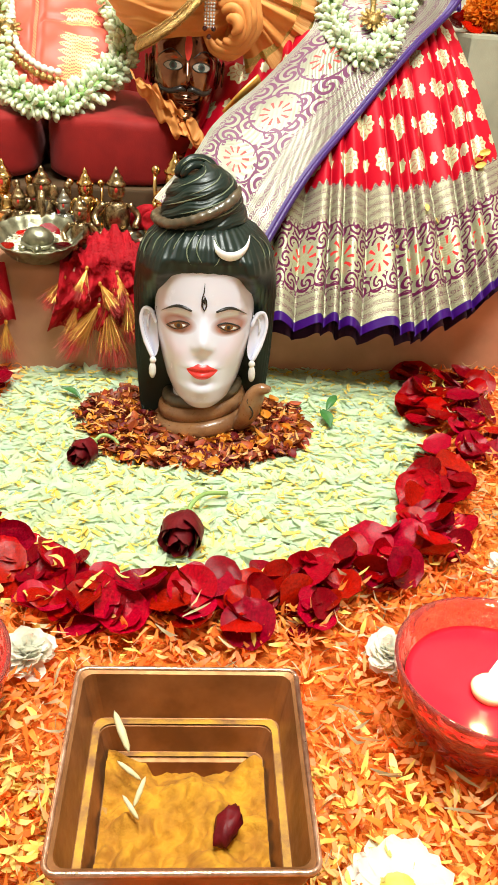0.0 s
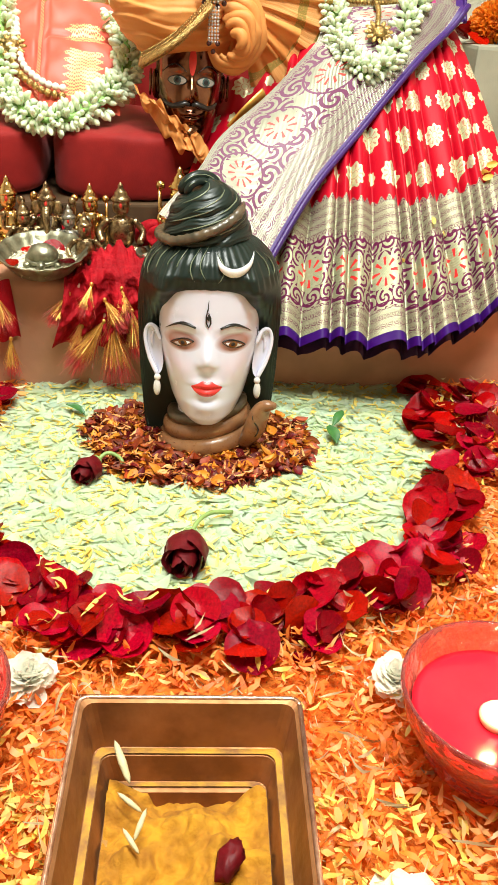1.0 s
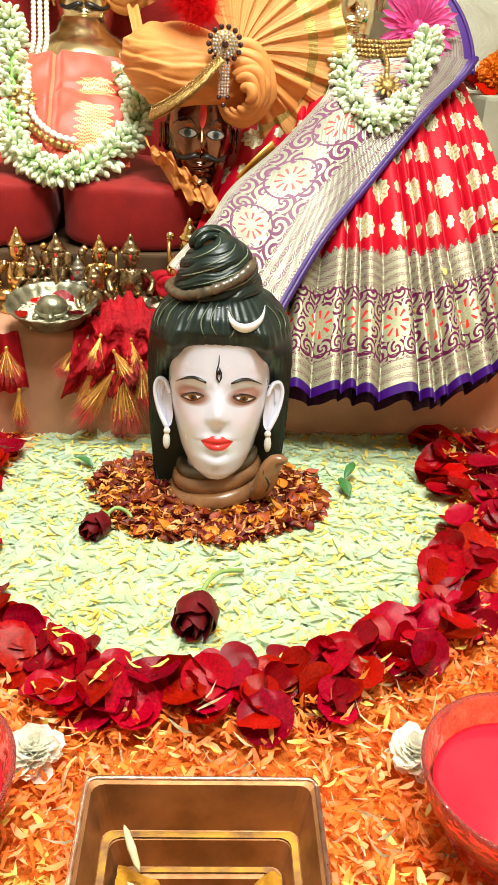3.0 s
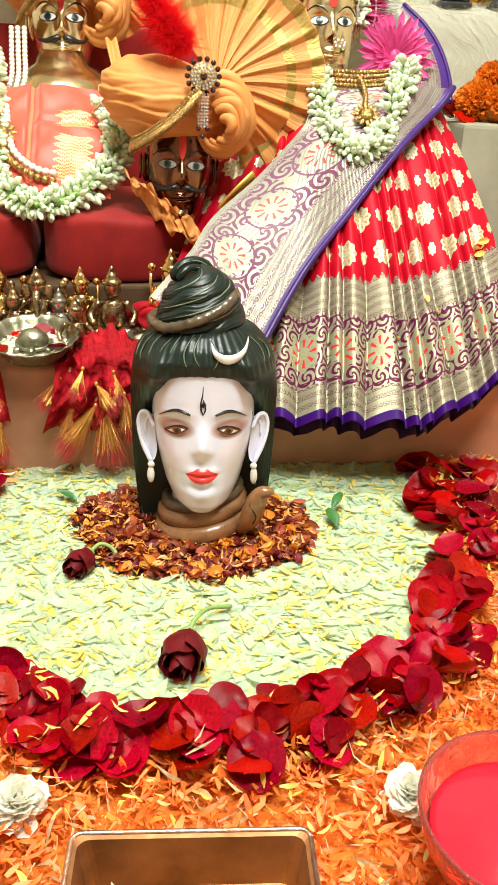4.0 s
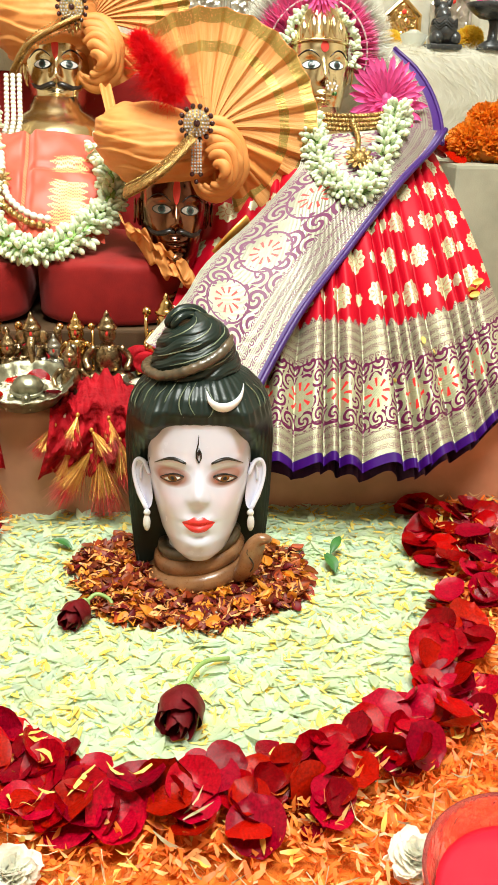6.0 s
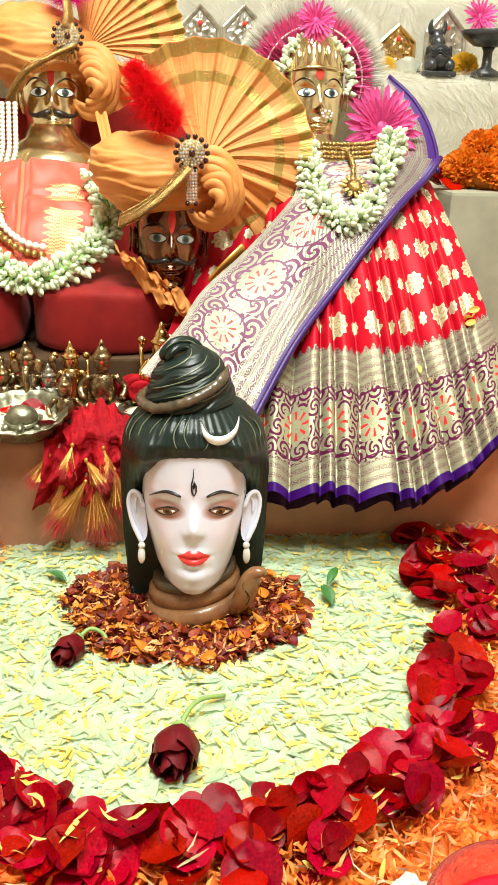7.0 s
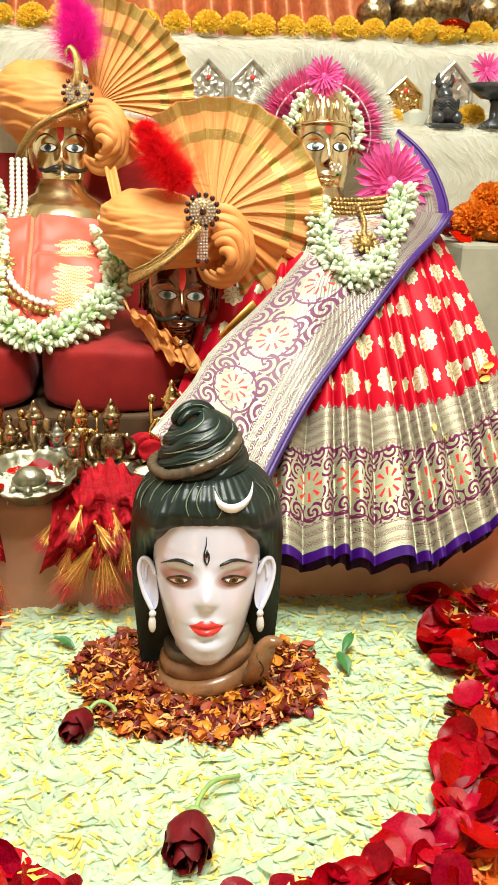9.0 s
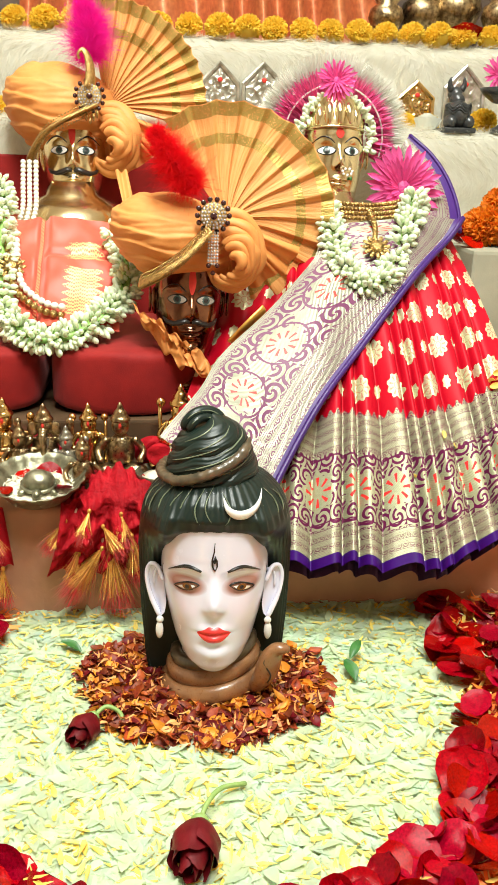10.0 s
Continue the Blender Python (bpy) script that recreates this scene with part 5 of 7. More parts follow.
def feather(parent, spine, width, mat_, label, seed):
    rg = np.random.default_rng(seed)
    pts = curve_points(spine, 60)
    tmpl = STRANDS
    places, turns, sizes = [], [], []
    for _ in range(20000):
        k = int(rg.integers(0, 57))
        p, d = pts[k], (pts[k + 2] - pts[k]).normalized()
        w = width * (0.3 + 0.6 * math.sin(math.pi * min(1, 0.25 + 0.75 * k / 57))) * (1 + 0.45 * math.sin(k * 0.55 + seed))
        a = rg.uniform(0, 6.283)
        side = d.orthogonal().normalized()
        out = (side * math.cos(a) + d.cross(side) * math.sin(a))
        way = (out * rg.uniform(0.5, 1.2) + d * rg.uniform(-0.3, 0.9) + Vector(rg.normal(0, 0.3, 3))).normalized()
        rot = way.to_track_quat("Y", "Z").to_matrix() @ Matrix.Rotation(rg.uniform(0, 6.28), 3, "Y")
        places.append(tuple(p + out * w * 0.25 * rg.random()))
        turns.append(np.array(rot))
        l = w * (rg.uniform(0.3, 0.75) if rg.random() < 0.93 else rg.uniform(0.75, 1.1))
        sizes.append((width * rg.uniform(0.008, 0.018), l, l * rg.uniform(0.6, 2.0)))
    me = scatter_mesh("feather", tmpl, np.array(places) - np.array(BASE[parent.name]), turns, np.array(sizes))
    me.materials.append(mat_)
    ob = new("feather", me)
    ob.parent = parent
    BASE[ob.name] = BASE[parent.name]
    return tagged(ob, label)


def turban(base, centre, radii, roll, fan_c, fan_r, a0, a1, fan_depth, brooch, band, knot, label, aigrette):
    t = thing("turban", base, label, "turban")
    c = Vector(centre)
    m = pose(*centre, 0, roll, 0)

    def wrap(a, b):
        th, ph = a * 2 * math.pi, (b - 0.5) * math.pi
        p = Vector((math.sin(th) * math.cos(ph), -math.cos(th) * math.cos(ph), math.sin(ph)))
        # diagonal wraps: ridges that run round the head
        q = p.z * 3.1 - p.x * 1.3 + 0.5 * math.sin(p.x * 2.5 + 1) + 0.35 * noise.noise((p.x * 1.5, p.y * 1.5, p.z * 2))
        saw = q - math.floor(q)
        saw = saw if saw < 0.85 else 0.85 * (1 - saw) / 0.15
        k = 1 + 0.055 * saw - 0.03 + 0.02 * noise.noise((p.x * 2, p.y * 2, p.z * 9 - p.x * 4)) + 0.012 * noise.noise((p.x * 5, p.y * 5, p.z * 22 - p.x * 9))
        if p.x < 0:
            k *= 1 + 0.10 * p.x * p.x * max(0, p.z + 0.4)
        return m @ Vector((p.x * radii[0] * k, p.y * radii[1] * k, p.z * radii[2] * k))
    part("wrap", sheet(wrap, 130, 110), M_TURBAN, t, "wound folds of orange silk")
    # pleated fan
    fc = Vector(fan_c)
    n = 14

    def fan(a, b):
        a = min(1.0, max(0.0, a + 0.018 * noise.noise((a * 7, b * 1.5, fan_r * 90)) * (1 - (2 * a - 1) ** 4)))
        ang = radians(a0 + (a1 - a0) * a) + 0.16 * (1 - b) ** 2
        r = fan_r * (0.06 + 0.94 * b) * (1 - 0.025 * abs(math.sin(math.pi * n * a)) * b + 0.01 * math.sin(a * 4))
        fr_ = (a * n) % 1.0
        z = 0.013 * (0.3 + 0.7 * b) * ((fr_ if fr_ < 0.8 else 4 * (1 - fr_)) - 0.4) + 0.006 * b * noise.noise((a * 9, b * 3, fan_r * 50))
        return fc + Vector((r * math.cos(ang), fan_depth * b - z - 0.035 * b * b, r * math.sin(ang)))
    part("fan", sheet(fan, 280, 26, uv=lambda a, b: (a, b)), M_FAN, t, "pleated orange fan with woven gold bands")
    # gathered rolls of silk beside the brow
    kc = Vector(knot)
    bm = bmesh.new()
    s_ = radii[0] / 0.1
    for j in range(6):
        rr = 0.007 + 0.0066 * j
        line = [kc + s_ * Vector((rr * 1.05 * math.cos(q) - 0.002 * j, -0.030 + 0.0055 * j - 0.004 * math.cos(q), 0.006 + rr * 1.3 * math.sin(q) + 0.002 * j)) for q in [radians(150 - 255 * k / 29 - 8 * j) for k in range(30)]]
        own = tube(line, [s_ * (0.0030 + 0.0085 * math.sin(math.pi * min(1, 0.06 + k / 31)) ** 0.6) for k in range(30)], 14, None, 0, 0.8)
        for v in own.verts:
            v.co += s_ * 0.0060 * noise.noise_vector(v.co * (26 / s_) + Vector((j * 5, 0, 0)))
        tmp_ = bpy.data.meshes.new("tmp")
        own.to_mesh(tmp_)
        own.free()
        bm.from_mesh(tmp_)
        bpy.data.meshes.remove(tmp_)
    part("knot", bm, M_TURBAN, t, "gathered rolls of silk")
    # loose folds falling from the fan's middle
    for g in range(3):
        c0, c1 = radians(-18 - 26 * g), radians(-44 - 26 * g)

        def fold(a, b, c0=c0, c1=c1, g=g):
            th = c0 + (c1 - c0) * a
            r = fan_r * (0.05 + (0.62 - 0.05 * g) * b)
            return fc + Vector((r * math.cos(th), -0.016 - 0.016 * math.sin(math.pi * b) - 0.010 * b * math.sin(a * 9 + g), r * math.sin(th)))
        part("loose_fold", sheet(fold, 24, 16), M_TURBAN, t, "gathered silk folds")
    # jewelled band
    pts = curve_points(band, 40)
    bm = tube(pts, 0.0150 * s_, 8, None, 0, 0.3)
    bd = part("band", bm, M_GOLD, t, "gold band set with small beads")
    bm = bmesh.new()
    for row in (-0.009, -0.005, -0.001, 0.003, 0.007):
        for k in range(0, 40):
            blob(pts[k] + Vector((0, -0.005, row * s_ * 1.2)), (0.0017,) * 3, bm, nu=6, nv=4)
    part("beading", bm, M_GOLD, bd, "tiny gold beading")
    # brooch
    bc = Vector(brooch)
    bm = lathe([(0.019, 0), (0.0195, 0.002), (0.017, 0.004), (0.012, 0.005), (0.010, 0.007), (0.005, 0.008), (0.001, 0.008)], 24)
    bm.transform(Matrix.Translation(bc) @ pose(0, 0, 0, 90, 0, 0) @ Matrix.Diagonal((s_, s_, s_, 1)))
    br = part("brooch", bm, M_GOLD, t, "round jewelled brooch")
    bm = bmesh.new()
    for rr, cnt in ((0.0085, 10), (0.0125, 16), (0.0165, 20)):
        for k in range(cnt):
            a = 2 * math.pi * k / cnt
            blob(bc + s_ * Vector((rr * math.cos(a), -0.008 + 0.0002 * rr / 0.001 * 0.3, rr * math.sin(a))), (0.0018,) * 3, bm, nu=6, nv=5)
    part("stone_setting", bm, M_GEM, br, "rings of small clear stones")
    for k in range(14):
        a = 2 * math.pi * k / 14
        part("gem", blob(bc + s_ * Vector((0.0225 * math.cos(a), -0.002, 0.0225 * math.sin(a))), (0.0038, 0.003, 0.0038), nu=8, nv=6), M_STONE_DARK, br, "dark red gem")
    part("gem", blob(bc + Vector((0, -0.009, 0)), (0.005, 0.003, 0.005), nu=10, nv=6), M_STONE_DARK, br, "dark red gem")
    if aigrette:
        part("plume", tube(curve_points([bc + Vector(p) for p in ((0, -0.003, 0.012), (0.003, -0.004, 0.035), (0.0, -0.004, 0.058), (-0.008, -0.004, 0.070), (-0.016, -0.004, 0.064), (-0.014, -0.004, 0.056))], 30),
                           [0.012 - 0.0085 * min(1, k / 22) for k in range(30)], 10, None, 0, 0.5), M_GOLD, br, "curved jewelled plume")
        for k in range(5):
            part("drop", blob(bc + Vector((-0.012 + 0.006 * k, -0.004, -0.028 - 0.005 * (2 - abs(k - 2)))), (0.0026, 0.0026, 0.006), nu=8, nv=6), M_GOLD, br, "hanging drop")
    else:
        bm = bmesh.new()
        for k in range(4):
            for j in range(11):
                blob(bc + Vector((-0.006 + 0.004 * k, -0.003, -0.022 - 0.0042 * j)), (0.002,) * 3, bm, nu=6, nv=5)
        part("tassel", bm, M_GEM, br, "hanging jewelled tassel")
        for k in range(3):
            part("drop", blob(bc + Vector((-0.006 + 0.006 * k, -0.004, -0.066 - 0.010 * (k == 1))), (0.0035,) * 3, nu=8, nv=6), M_STONE_DARK, br, "dark gem drop")
    return t


t2 = turban((-0.07, 0.22, 0.44), (-0.086, 0.235, 0.480), (0.096, 0.085, 0.062), 12, (-0.014, 0.225, 0.508), 0.163, 124, -72, 0.06,
            (-0.040, 0.150, 0.520), ((-0.138, 0.175, 0.428), (-0.112, 0.150, 0.444), (-0.08, 0.140, 0.468), (-0.045, 0.142, 0.503)), (-0.005, 0.175, 0.455),
            "orange silk turban with pleated gold fan on the copper head", False)
feather(t2, ((-0.060, 0.185, 0.552), (-0.085, 0.18, 0.575), (-0.105, 0.18, 0.605), (-0.122, 0.185, 0.632)), 0.036, M_REDFEATHER, "fluffy red feather tuft", 5)
t1 = turban((-0.26, 0.60, 0.63), (-0.277, 0.622, 0.658), (0.106, 0.098, 0.080), 16, (-0.200, 0.60, 0.668), 0.180, 98, -12, 0.04,
            (-0.225, 0.512, 0.682), ((-0.335, 0.555, 0.566), (-0.322, 0.525, 0.595), (-0.295, 0.508, 0.627), (-0.250, 0.505, 0.652), (-0.215, 0.515, 0.668)), (-0.185, 0.545, 0.60),
            "orange silk turban with pleated gold fan on the brass head", True)
feather(t1, ((-0.222, 0.56, 0.74), (-0.228, 0.56, 0.772), (-0.222, 0.565, 0.80), (-0.248, 0.57, 0.84)), 0.045, M_PINKFEATHER, "fluffy magenta feather tuft", 6)
# a loose orange silk end under the brass head
bm = sheet(lambda a, b: Vector((-0.185 + 0.020 * a + 0.02 * b, 0.50 - 0.09 * b, 0.565 - 0.075 * b + 0.003 * math.sin(a * 9 + b * 2))), 24, 16)
part("loose_end", bm, M_TURBAN, t1, "hanging silk end with gold edge")
scarf = bmesh.new()
sheet(lambda a, b: Vector((-0.150 + 0.090 * a + 0.03 * b, 0.178 + 0.020 * noise.noise((a * 5, b * 3, 1)) + 0.008 * noise.noise((a * 12, b * 9, 3)) - 0.035 * math.sin(math.pi * a * 0.8), 0.396 - 0.058 * a - 0.052 * b + 0.020 * noise.noise((a * 6, b * 4, 7)))), 110, 40, scarf)
solo("orange_scarf", scarf, M_TURBAN, (-0.1, 0.16, 0.33), "crumpled orange silk scarf under the copper head", "scarf")
gb = tube(curve_points([(-0.01, 0.16, 0.345), (0.01, 0.15, 0.37), (0.035, 0.16, 0.392)], 14), 0.011, 8, None, 0, 0.35)
solo("gold_ribbon", gb, M_GOLDTHREAD, (0.01, 0.15, 0.345), "folded gold thread ribbon beside the copper head", "ribbon")

# ---- garlands of jasmine buds ----
bud_me = []
for k, (l, w) in enumerate(((0.020, 0.0056), (0.018, 0.0060), (0.022, 0.0052))):
    bm = lathe([(0.0012, 0), (w * 0.62, 0.18 * l), (w, 0.5 * l), (w * 0.85, 0.78 * l), (w * 0.3, l)], 8)
    bud_me.append(mesh_of("bud", bm, M_BUD))


BUD_TEMPLATE = (np.array([v.co[:] for v in bud_me[0].vertices]), [tuple(p.vertices) for p in bud_me[0].polygons])


def garland(name, path, radius, count, label, seed, normal, category="garland"):
    rg = random.Random(seed)
    pts = curve_points(path, 120)
    t = thing(name, tuple(pts[60]), label, category, "jasmine bud garlands")
    bm = bmesh.new()
    tube(pts[::3], radius * 0.28, 8, bm)
    nrm = Vector(normal).normalized()
    core = part("core", bm, M_BUDSTEM, t, "green stalks")
    stalks_p, stalks_t, stalks_s = [], [], []
    for i in range(count):
        k = min(117, int(120 * (i + rg.random()) / count))
        d = (pts[k + 2] - pts[k]).normalized()
        side = d.cross(nrm).normalized()
        a = rg.uniform(-0.62, 0.62) * math.pi
        out = (nrm * math.cos(a) + side * math.sin(a) + d * rg.uniform(-0.3, 0.6) - Vector((0, 0, 0.25))).normalized()
        p = pts[k] + out * radius * rg.uniform(0.1, 0.85)
        ob = new("bud", rg.choice(bud_me))
        ob.parent = t
        s = rg.uniform(0.62, 0.86)
        ob.matrix_local = Matrix.LocRotScale(p - pts[60], out.to_track_quat("Z", "Y"), (s, s, s))
        if i % 2 == 0:
            stalks_p.append(tuple(pts[k] - pts[60]))
            stalks_t.append(np.array(((out + d * 0.4).normalized()).to_track_quat("Y", "Z").to_matrix()))
            stalks_s.append((0.0045, radius * 1.25, 0.004))
    # the crowded buds behind the outer ones
    P, T, S = [], [], []
    for i in range(count * 2):
        k = rg.randrange(117)
        d = (pts[k + 2] - pts[k]).normalized()
        a = rg.uniform(-0.9, 0.9) * math.pi
        out = (nrm * math.cos(a) + d.cross(nrm).normalized() * math.sin(a) + d * rg.uniform(-0.4, 0.6)).normalized()
        P.append(tuple(pts[k] - pts[60] + out * radius * rg.uniform(0.1, 0.8)))
        T.append(np.array(out.to_track_quat("Z", "Y").to_matrix()))
        S.append((0.75, 0.75, 0.75))
    me = scatter_mesh("inner_buds", [BUD_TEMPLATE], np.array(P), T, np.array(S))
    me.materials.append(M_BUD)
    ob = new("inner_bud", me)
    ob.parent = t
    tagged(ob, "crowded white buds", kind="stuff")
    me = scatter_mesh("stalk", THIN, np.array(stalks_p), stalks_t, np.array(stalks_s))
    me.materials.append(M_BUDSTEM)
    ob = new("stalk", me)
    ob.parent = t
    tagged(ob, kind="stuff")


garland("jasmine_garland", ((-0.366, 0.43, 0.545), (-0.362, 0.40, 0.505), (-0.352, 0.33, 0.455), (-0.344, 0.23, 0.385), (-0.316, 0.195, 0.357), (-0.275, 0.175, 0.342), (-0.228, 0.188, 0.351), (-0.189, 0.218, 0.374), (-0.163, 0.26, 0.405), (-0.164, 0.318, 0.448), (-0.184, 0.36, 0.482)),
        0.020, 299, "thick white jasmine bud garland over the coral vest", 3, (0, -0.7, 0.7))
garland("jasmine_garland", tuple(slope(u, s, 0.028) for u, s in ((0.140, 0.548), (0.146, 0.510), (0.150, 0.465), (0.164, 0.432), (0.188, 0.415), (0.214, 0.428), (0.236, 0.470), (0.256, 0.515), (0.276, 0.560), (0.282, 0.592))),
        0.0165, 230, "white jasmine bud garland over the brocade sash", 4, (0, -0.7, 0.7))


# ---- necklaces ----
def bead_string(name, path, size, gap, mat_, label, category="necklace", group=""):
    t = thing(name, path[0], label, category, group)
    pts = curve_points(path, 400)
    me = mesh_of("bead", blob((0, 0, 0), (size, size, size), nu=10, nv=7), mat_)
    last, n = None, 0
    for p in pts:
        if last is None or (p - last).length >= gap:
            ob = new("bead", me)
            ob.parent = t
            ob.matrix_local = Matrix.Translation(p - Vector(path[0]))
            last, n = p, n + 1
    return t


for k in range(3):
    bead_string("pearl_string", tuple(Vector(p) + Vector((0.011 * k, -0.003 * k, 0.0)) for p in ((-0.338, 0.50, 0.575), (-0.336, 0.47, 0.54), (-0.334, 0.43, 0.50), (-0.345, 0.38, 0.46))), 0.0046, 0.0088, M_PEARL, "hanging string of white pearls below the turban", group="pearl strings")
for k in range(2):
    bead_string("pearl_necklace", tuple(chest(u, s, 0.022) for u, s in ((-0.345 + 0.014 * k, 0.21), (-0.335 + 0.012 * k, 0.15), (-0.322 + 0.010 * k, 0.105 + 0.008 * k), (-0.285 + 0.004 * k, 0.068 + 0.014 * k), (-0.245, 0.055 + 0.016 * k))), 0.0058, 0.0105, M_PEARL if k else M_GOLD, "necklace of pearls and gold beads over the vest", group="bead necklaces")


def flower_pendant(base, r, label, at_turn):
    t = thing("pendant", base, label, "pendant")
    bm = lathe([(r * 0.35, 0), (r * 0.5, r * 0.12), (r * 0.2, r * 0.25), (r * 0.02, r * 0.28)], 16)
    bm.transform(Matrix.Translation(base) @ at_turn)
    part("centre", bm, M_GOLD, t)
    for k in range(12):
        a = 2 * math.pi * k / 12
        bm = blob((0, 0, 0), (r * 0.16, r * 0.3, r * 0.08), nu=8, nv=6)
        bm.transform(Matrix.Translation(base) @ at_turn @ pose(r * 0.68 * math.cos(a), r * 0.68 * math.sin(a), 0.001, 0, 0, math.degrees(a) - 90))
        part("petal", bm, M_GOLD, t)


TILT_CHEST = pose(0, 0, 0, 45, 0, 0)
flower_pendant(tuple(chest(-0.333, 0.150, 0.026)), 0.024, "gold flower pendant with a dark stone on the vest", TILT_CHEST)
flower_pendant(tuple(slope(0.205, 0.475, 0.040)), 0.023, "round gold pendant on the brocade sash", TILT_CHEST)
bead_string("gold_chain", tuple(slope(u, s, 0.040) for u, s in ((0.205, 0.493), (0.208, 0.512), (0.206, 0.53), (0.202, 0.545))), 0.0042, 0.0055, M_GOLD, "thick gold chain above the pendant")
for k in range(4):
    bead_string("gold_choker", tuple(slope(0.140 + 0.035 * j, 0.538 + 0.009 * k + 0.010 * (j - 1.6) ** 2 * 0.6, 0.030 - 0.004 * (j - 1.6) ** 2) for j in range(5)), 0.0036, 0.0054, M_GOLD, "row of gold beads round the goddess's neck", group="choker rows")


# ---- flowers of the goddess ----
def gerbera(base, r, turn_, label, n=32, mat_=None):
    t = thing("gerbera", base, label, "flower", "pink gerberas")
    tv, tf = round_petal()
    me = bpy.data.meshes.new("petal")
    me.from_pydata(tv.tolist(), [], tf)
    me.polygons.foreach_set("use_smooth", [True] * len(me.polygons))
    me.materials.append(mat_ or M_PINKOBJ)
    rg = random.Random(int(r * 1e5))
    for l in range(3):
        for k in range(n - 4 * l):
            a = 2 * math.pi * (k + 0.37 * l) / (n - 4 * l) + rg.gauss(0, 0.04)
            ob = new("petal", me)
            ob.parent = t
            s = r * (1 - 0.24 * l) * rg.uniform(0.88, 1.08)
            ob.matrix_local = turn_ @ Matrix.Translation((0.1 * r * math.cos(a), 0.1 * r * math.sin(a), 0.002 * l)) @ Euler((radians(14 + 16 * l) + rg.gauss(0, 0.08), 0, a - math.pi / 2)).to_matrix().to_4x4() @ Matrix.Diagonal((s * 0.155, s * 0.95, s * 0.4, 1))
    bm = blob((0, 0, 0.004), (r * 0.22, r * 0.22, r * 0.12), nu=16, nv=10)
    for v in bm.verts:
        v.co.z += 0.003 * noise.noise(v.co * 700)
    bm.transform(Matrix.Translation(base) @ turn_)
    part("centre", bm, M_PINKOBJ, t, "deep pink centre")
    return t


gerbera((0.277, 0.352, 0.553), 0.062, pose(0, 0, 0, 72, -4, 0), "large pink gerbera tucked into the saree's shoulder")
gerbera((0.198, 0.545, 0.722), 0.036, pose(0, 0, 0, 75, 0, 0), "pink gerbera above the goddess's crown", 22)
gerbera((0.572, 0.75, 0.760), 0.036, pose(0, 0, 0, 70, 0, 0), "pink gerbera beside the dark metal bowl", 22)


def halo(name, c, r0, r1, a0, a1, n, mat_, label, width, depth, seed, parent):
    rg = np.random.default_rng(seed)
    P, T, S = [], [], []
    tm = THIN if mat_ is M_PINK else STRANDS
    for i in range(n):
        a = radians(a0 + (a1 - a0) * (i + rg.random()) / n)
        r = r0 + rg.uniform(-0.004, 0.004)
        way = Vector((math.cos(a) + rg.normal(0, 0.08), rg.normal(-0.25, 0.25), math.sin(a) + rg.normal(0, 0.08))).normalized()
        P.append((c[0] + r * math.cos(a) - BASE[parent.name].x, c[1] + depth + rg.uniform(-0.008, 0.004) - BASE[parent.name].y, c[2] + r * math.sin(a) - BASE[parent.name].z))
        T.append(np.array(way.to_track_quat("Y", "Z").to_matrix() @ Matrix.Rotation(rg.uniform(-0.8, 0.8), 3, "Y")))
        l = (r1 - r0) * rg.uniform(0.85, 1.15)
        S.append((width * rg.uniform(0.7, 1.3), l, l * 0.12))
    me = scatter_mesh(name, tm, np.array(P), T, np.array(S))
    me.materials.append(mat_)
    ob = new(name, me)
    ob.parent = parent
    BASE[ob.name] = BASE[parent.name]
    return tagged(ob, label, kind="stuff")


HC = (0.203, 0.59, 0.628)
veni = thing("flower_halo", (0.203, 0.59, 0.63), "pink and white flower wreath round the goddess's head", "flower wreath")
halo("pink_frill", HC, 0.074, 0.116, -22, 196, 900, M_PINK, "bright pink petal frill", 0.0045, 0.0, 8, veni)
halo("pink_frill_front", HC, 0.066, 0.100, -22, 196, 700, M_PINK, "bright pink petal frill", 0.0045, -0.012, 9, veni)
halo("white_frill", HC, 0.108, 0.143, -30, 205, 3200, M_WHITEFRILL, "white petal frill", 0.0022, 0.008, 10, veni)
part("thread", tube([(HC[0] + 0.090 * math.cos(a), HC[1] - 0.026, HC[2] + 0.090 * math.sin(a)) for a in [radians(-25 + 220 * k / 50) for k in range(51)]], 0.0016, 6), M_WHITEFRILL, veni, "white binding thread")
rg_ = random.Random(9)
for i in range(110):
    a = radians(-15 + 205 * i / 110)
    ob = new("bud", bud_me[i % 3])
    ob.parent = veni
    way = Vector((math.cos(a) + rg_.gauss(0, 0.5), -0.9, math.sin(a) + rg_.gauss(0, 0.5))).normalized()
    ob.matrix_local = Matrix.LocRotScale(Vector((0.063 * math.cos(a) + rg_.uniform(-0.006, 0.006), -0.03, 0.066 * math.sin(a) + rg_.uniform(-0.006, 0.006) - 0.002)), way.to_track_quat("Z", "Y"), (0.8, 0.8, 0.8))

# ---- white fur steps behind the statues ----
FV = (0.655, 0.652, 0.655, 0.665, 0.70, 0.78, 0.865, 0.876, 0.88, 0.885, 0.91, 1.00, 1.16)
FZZ = (0.24, 0.45, 0.61, 0.638, 0.650, 0.652, 0.656, 0.672, 0.74, 0.800, 0.824, 0.83, 0.83)
FS = tuple(np.concatenate([[0], np.cumsum(np.hypot(np.diff(FV), np.diff(FZZ)))]))


def fur_at(u, s):
    s = s * FS[-1]
    wob = 0.006 * noise.noise((u * 7, s * 9, 4))
    return Vector((u, interp(s, FS, FV) - wob, interp(s, FS, FZZ) + wob))


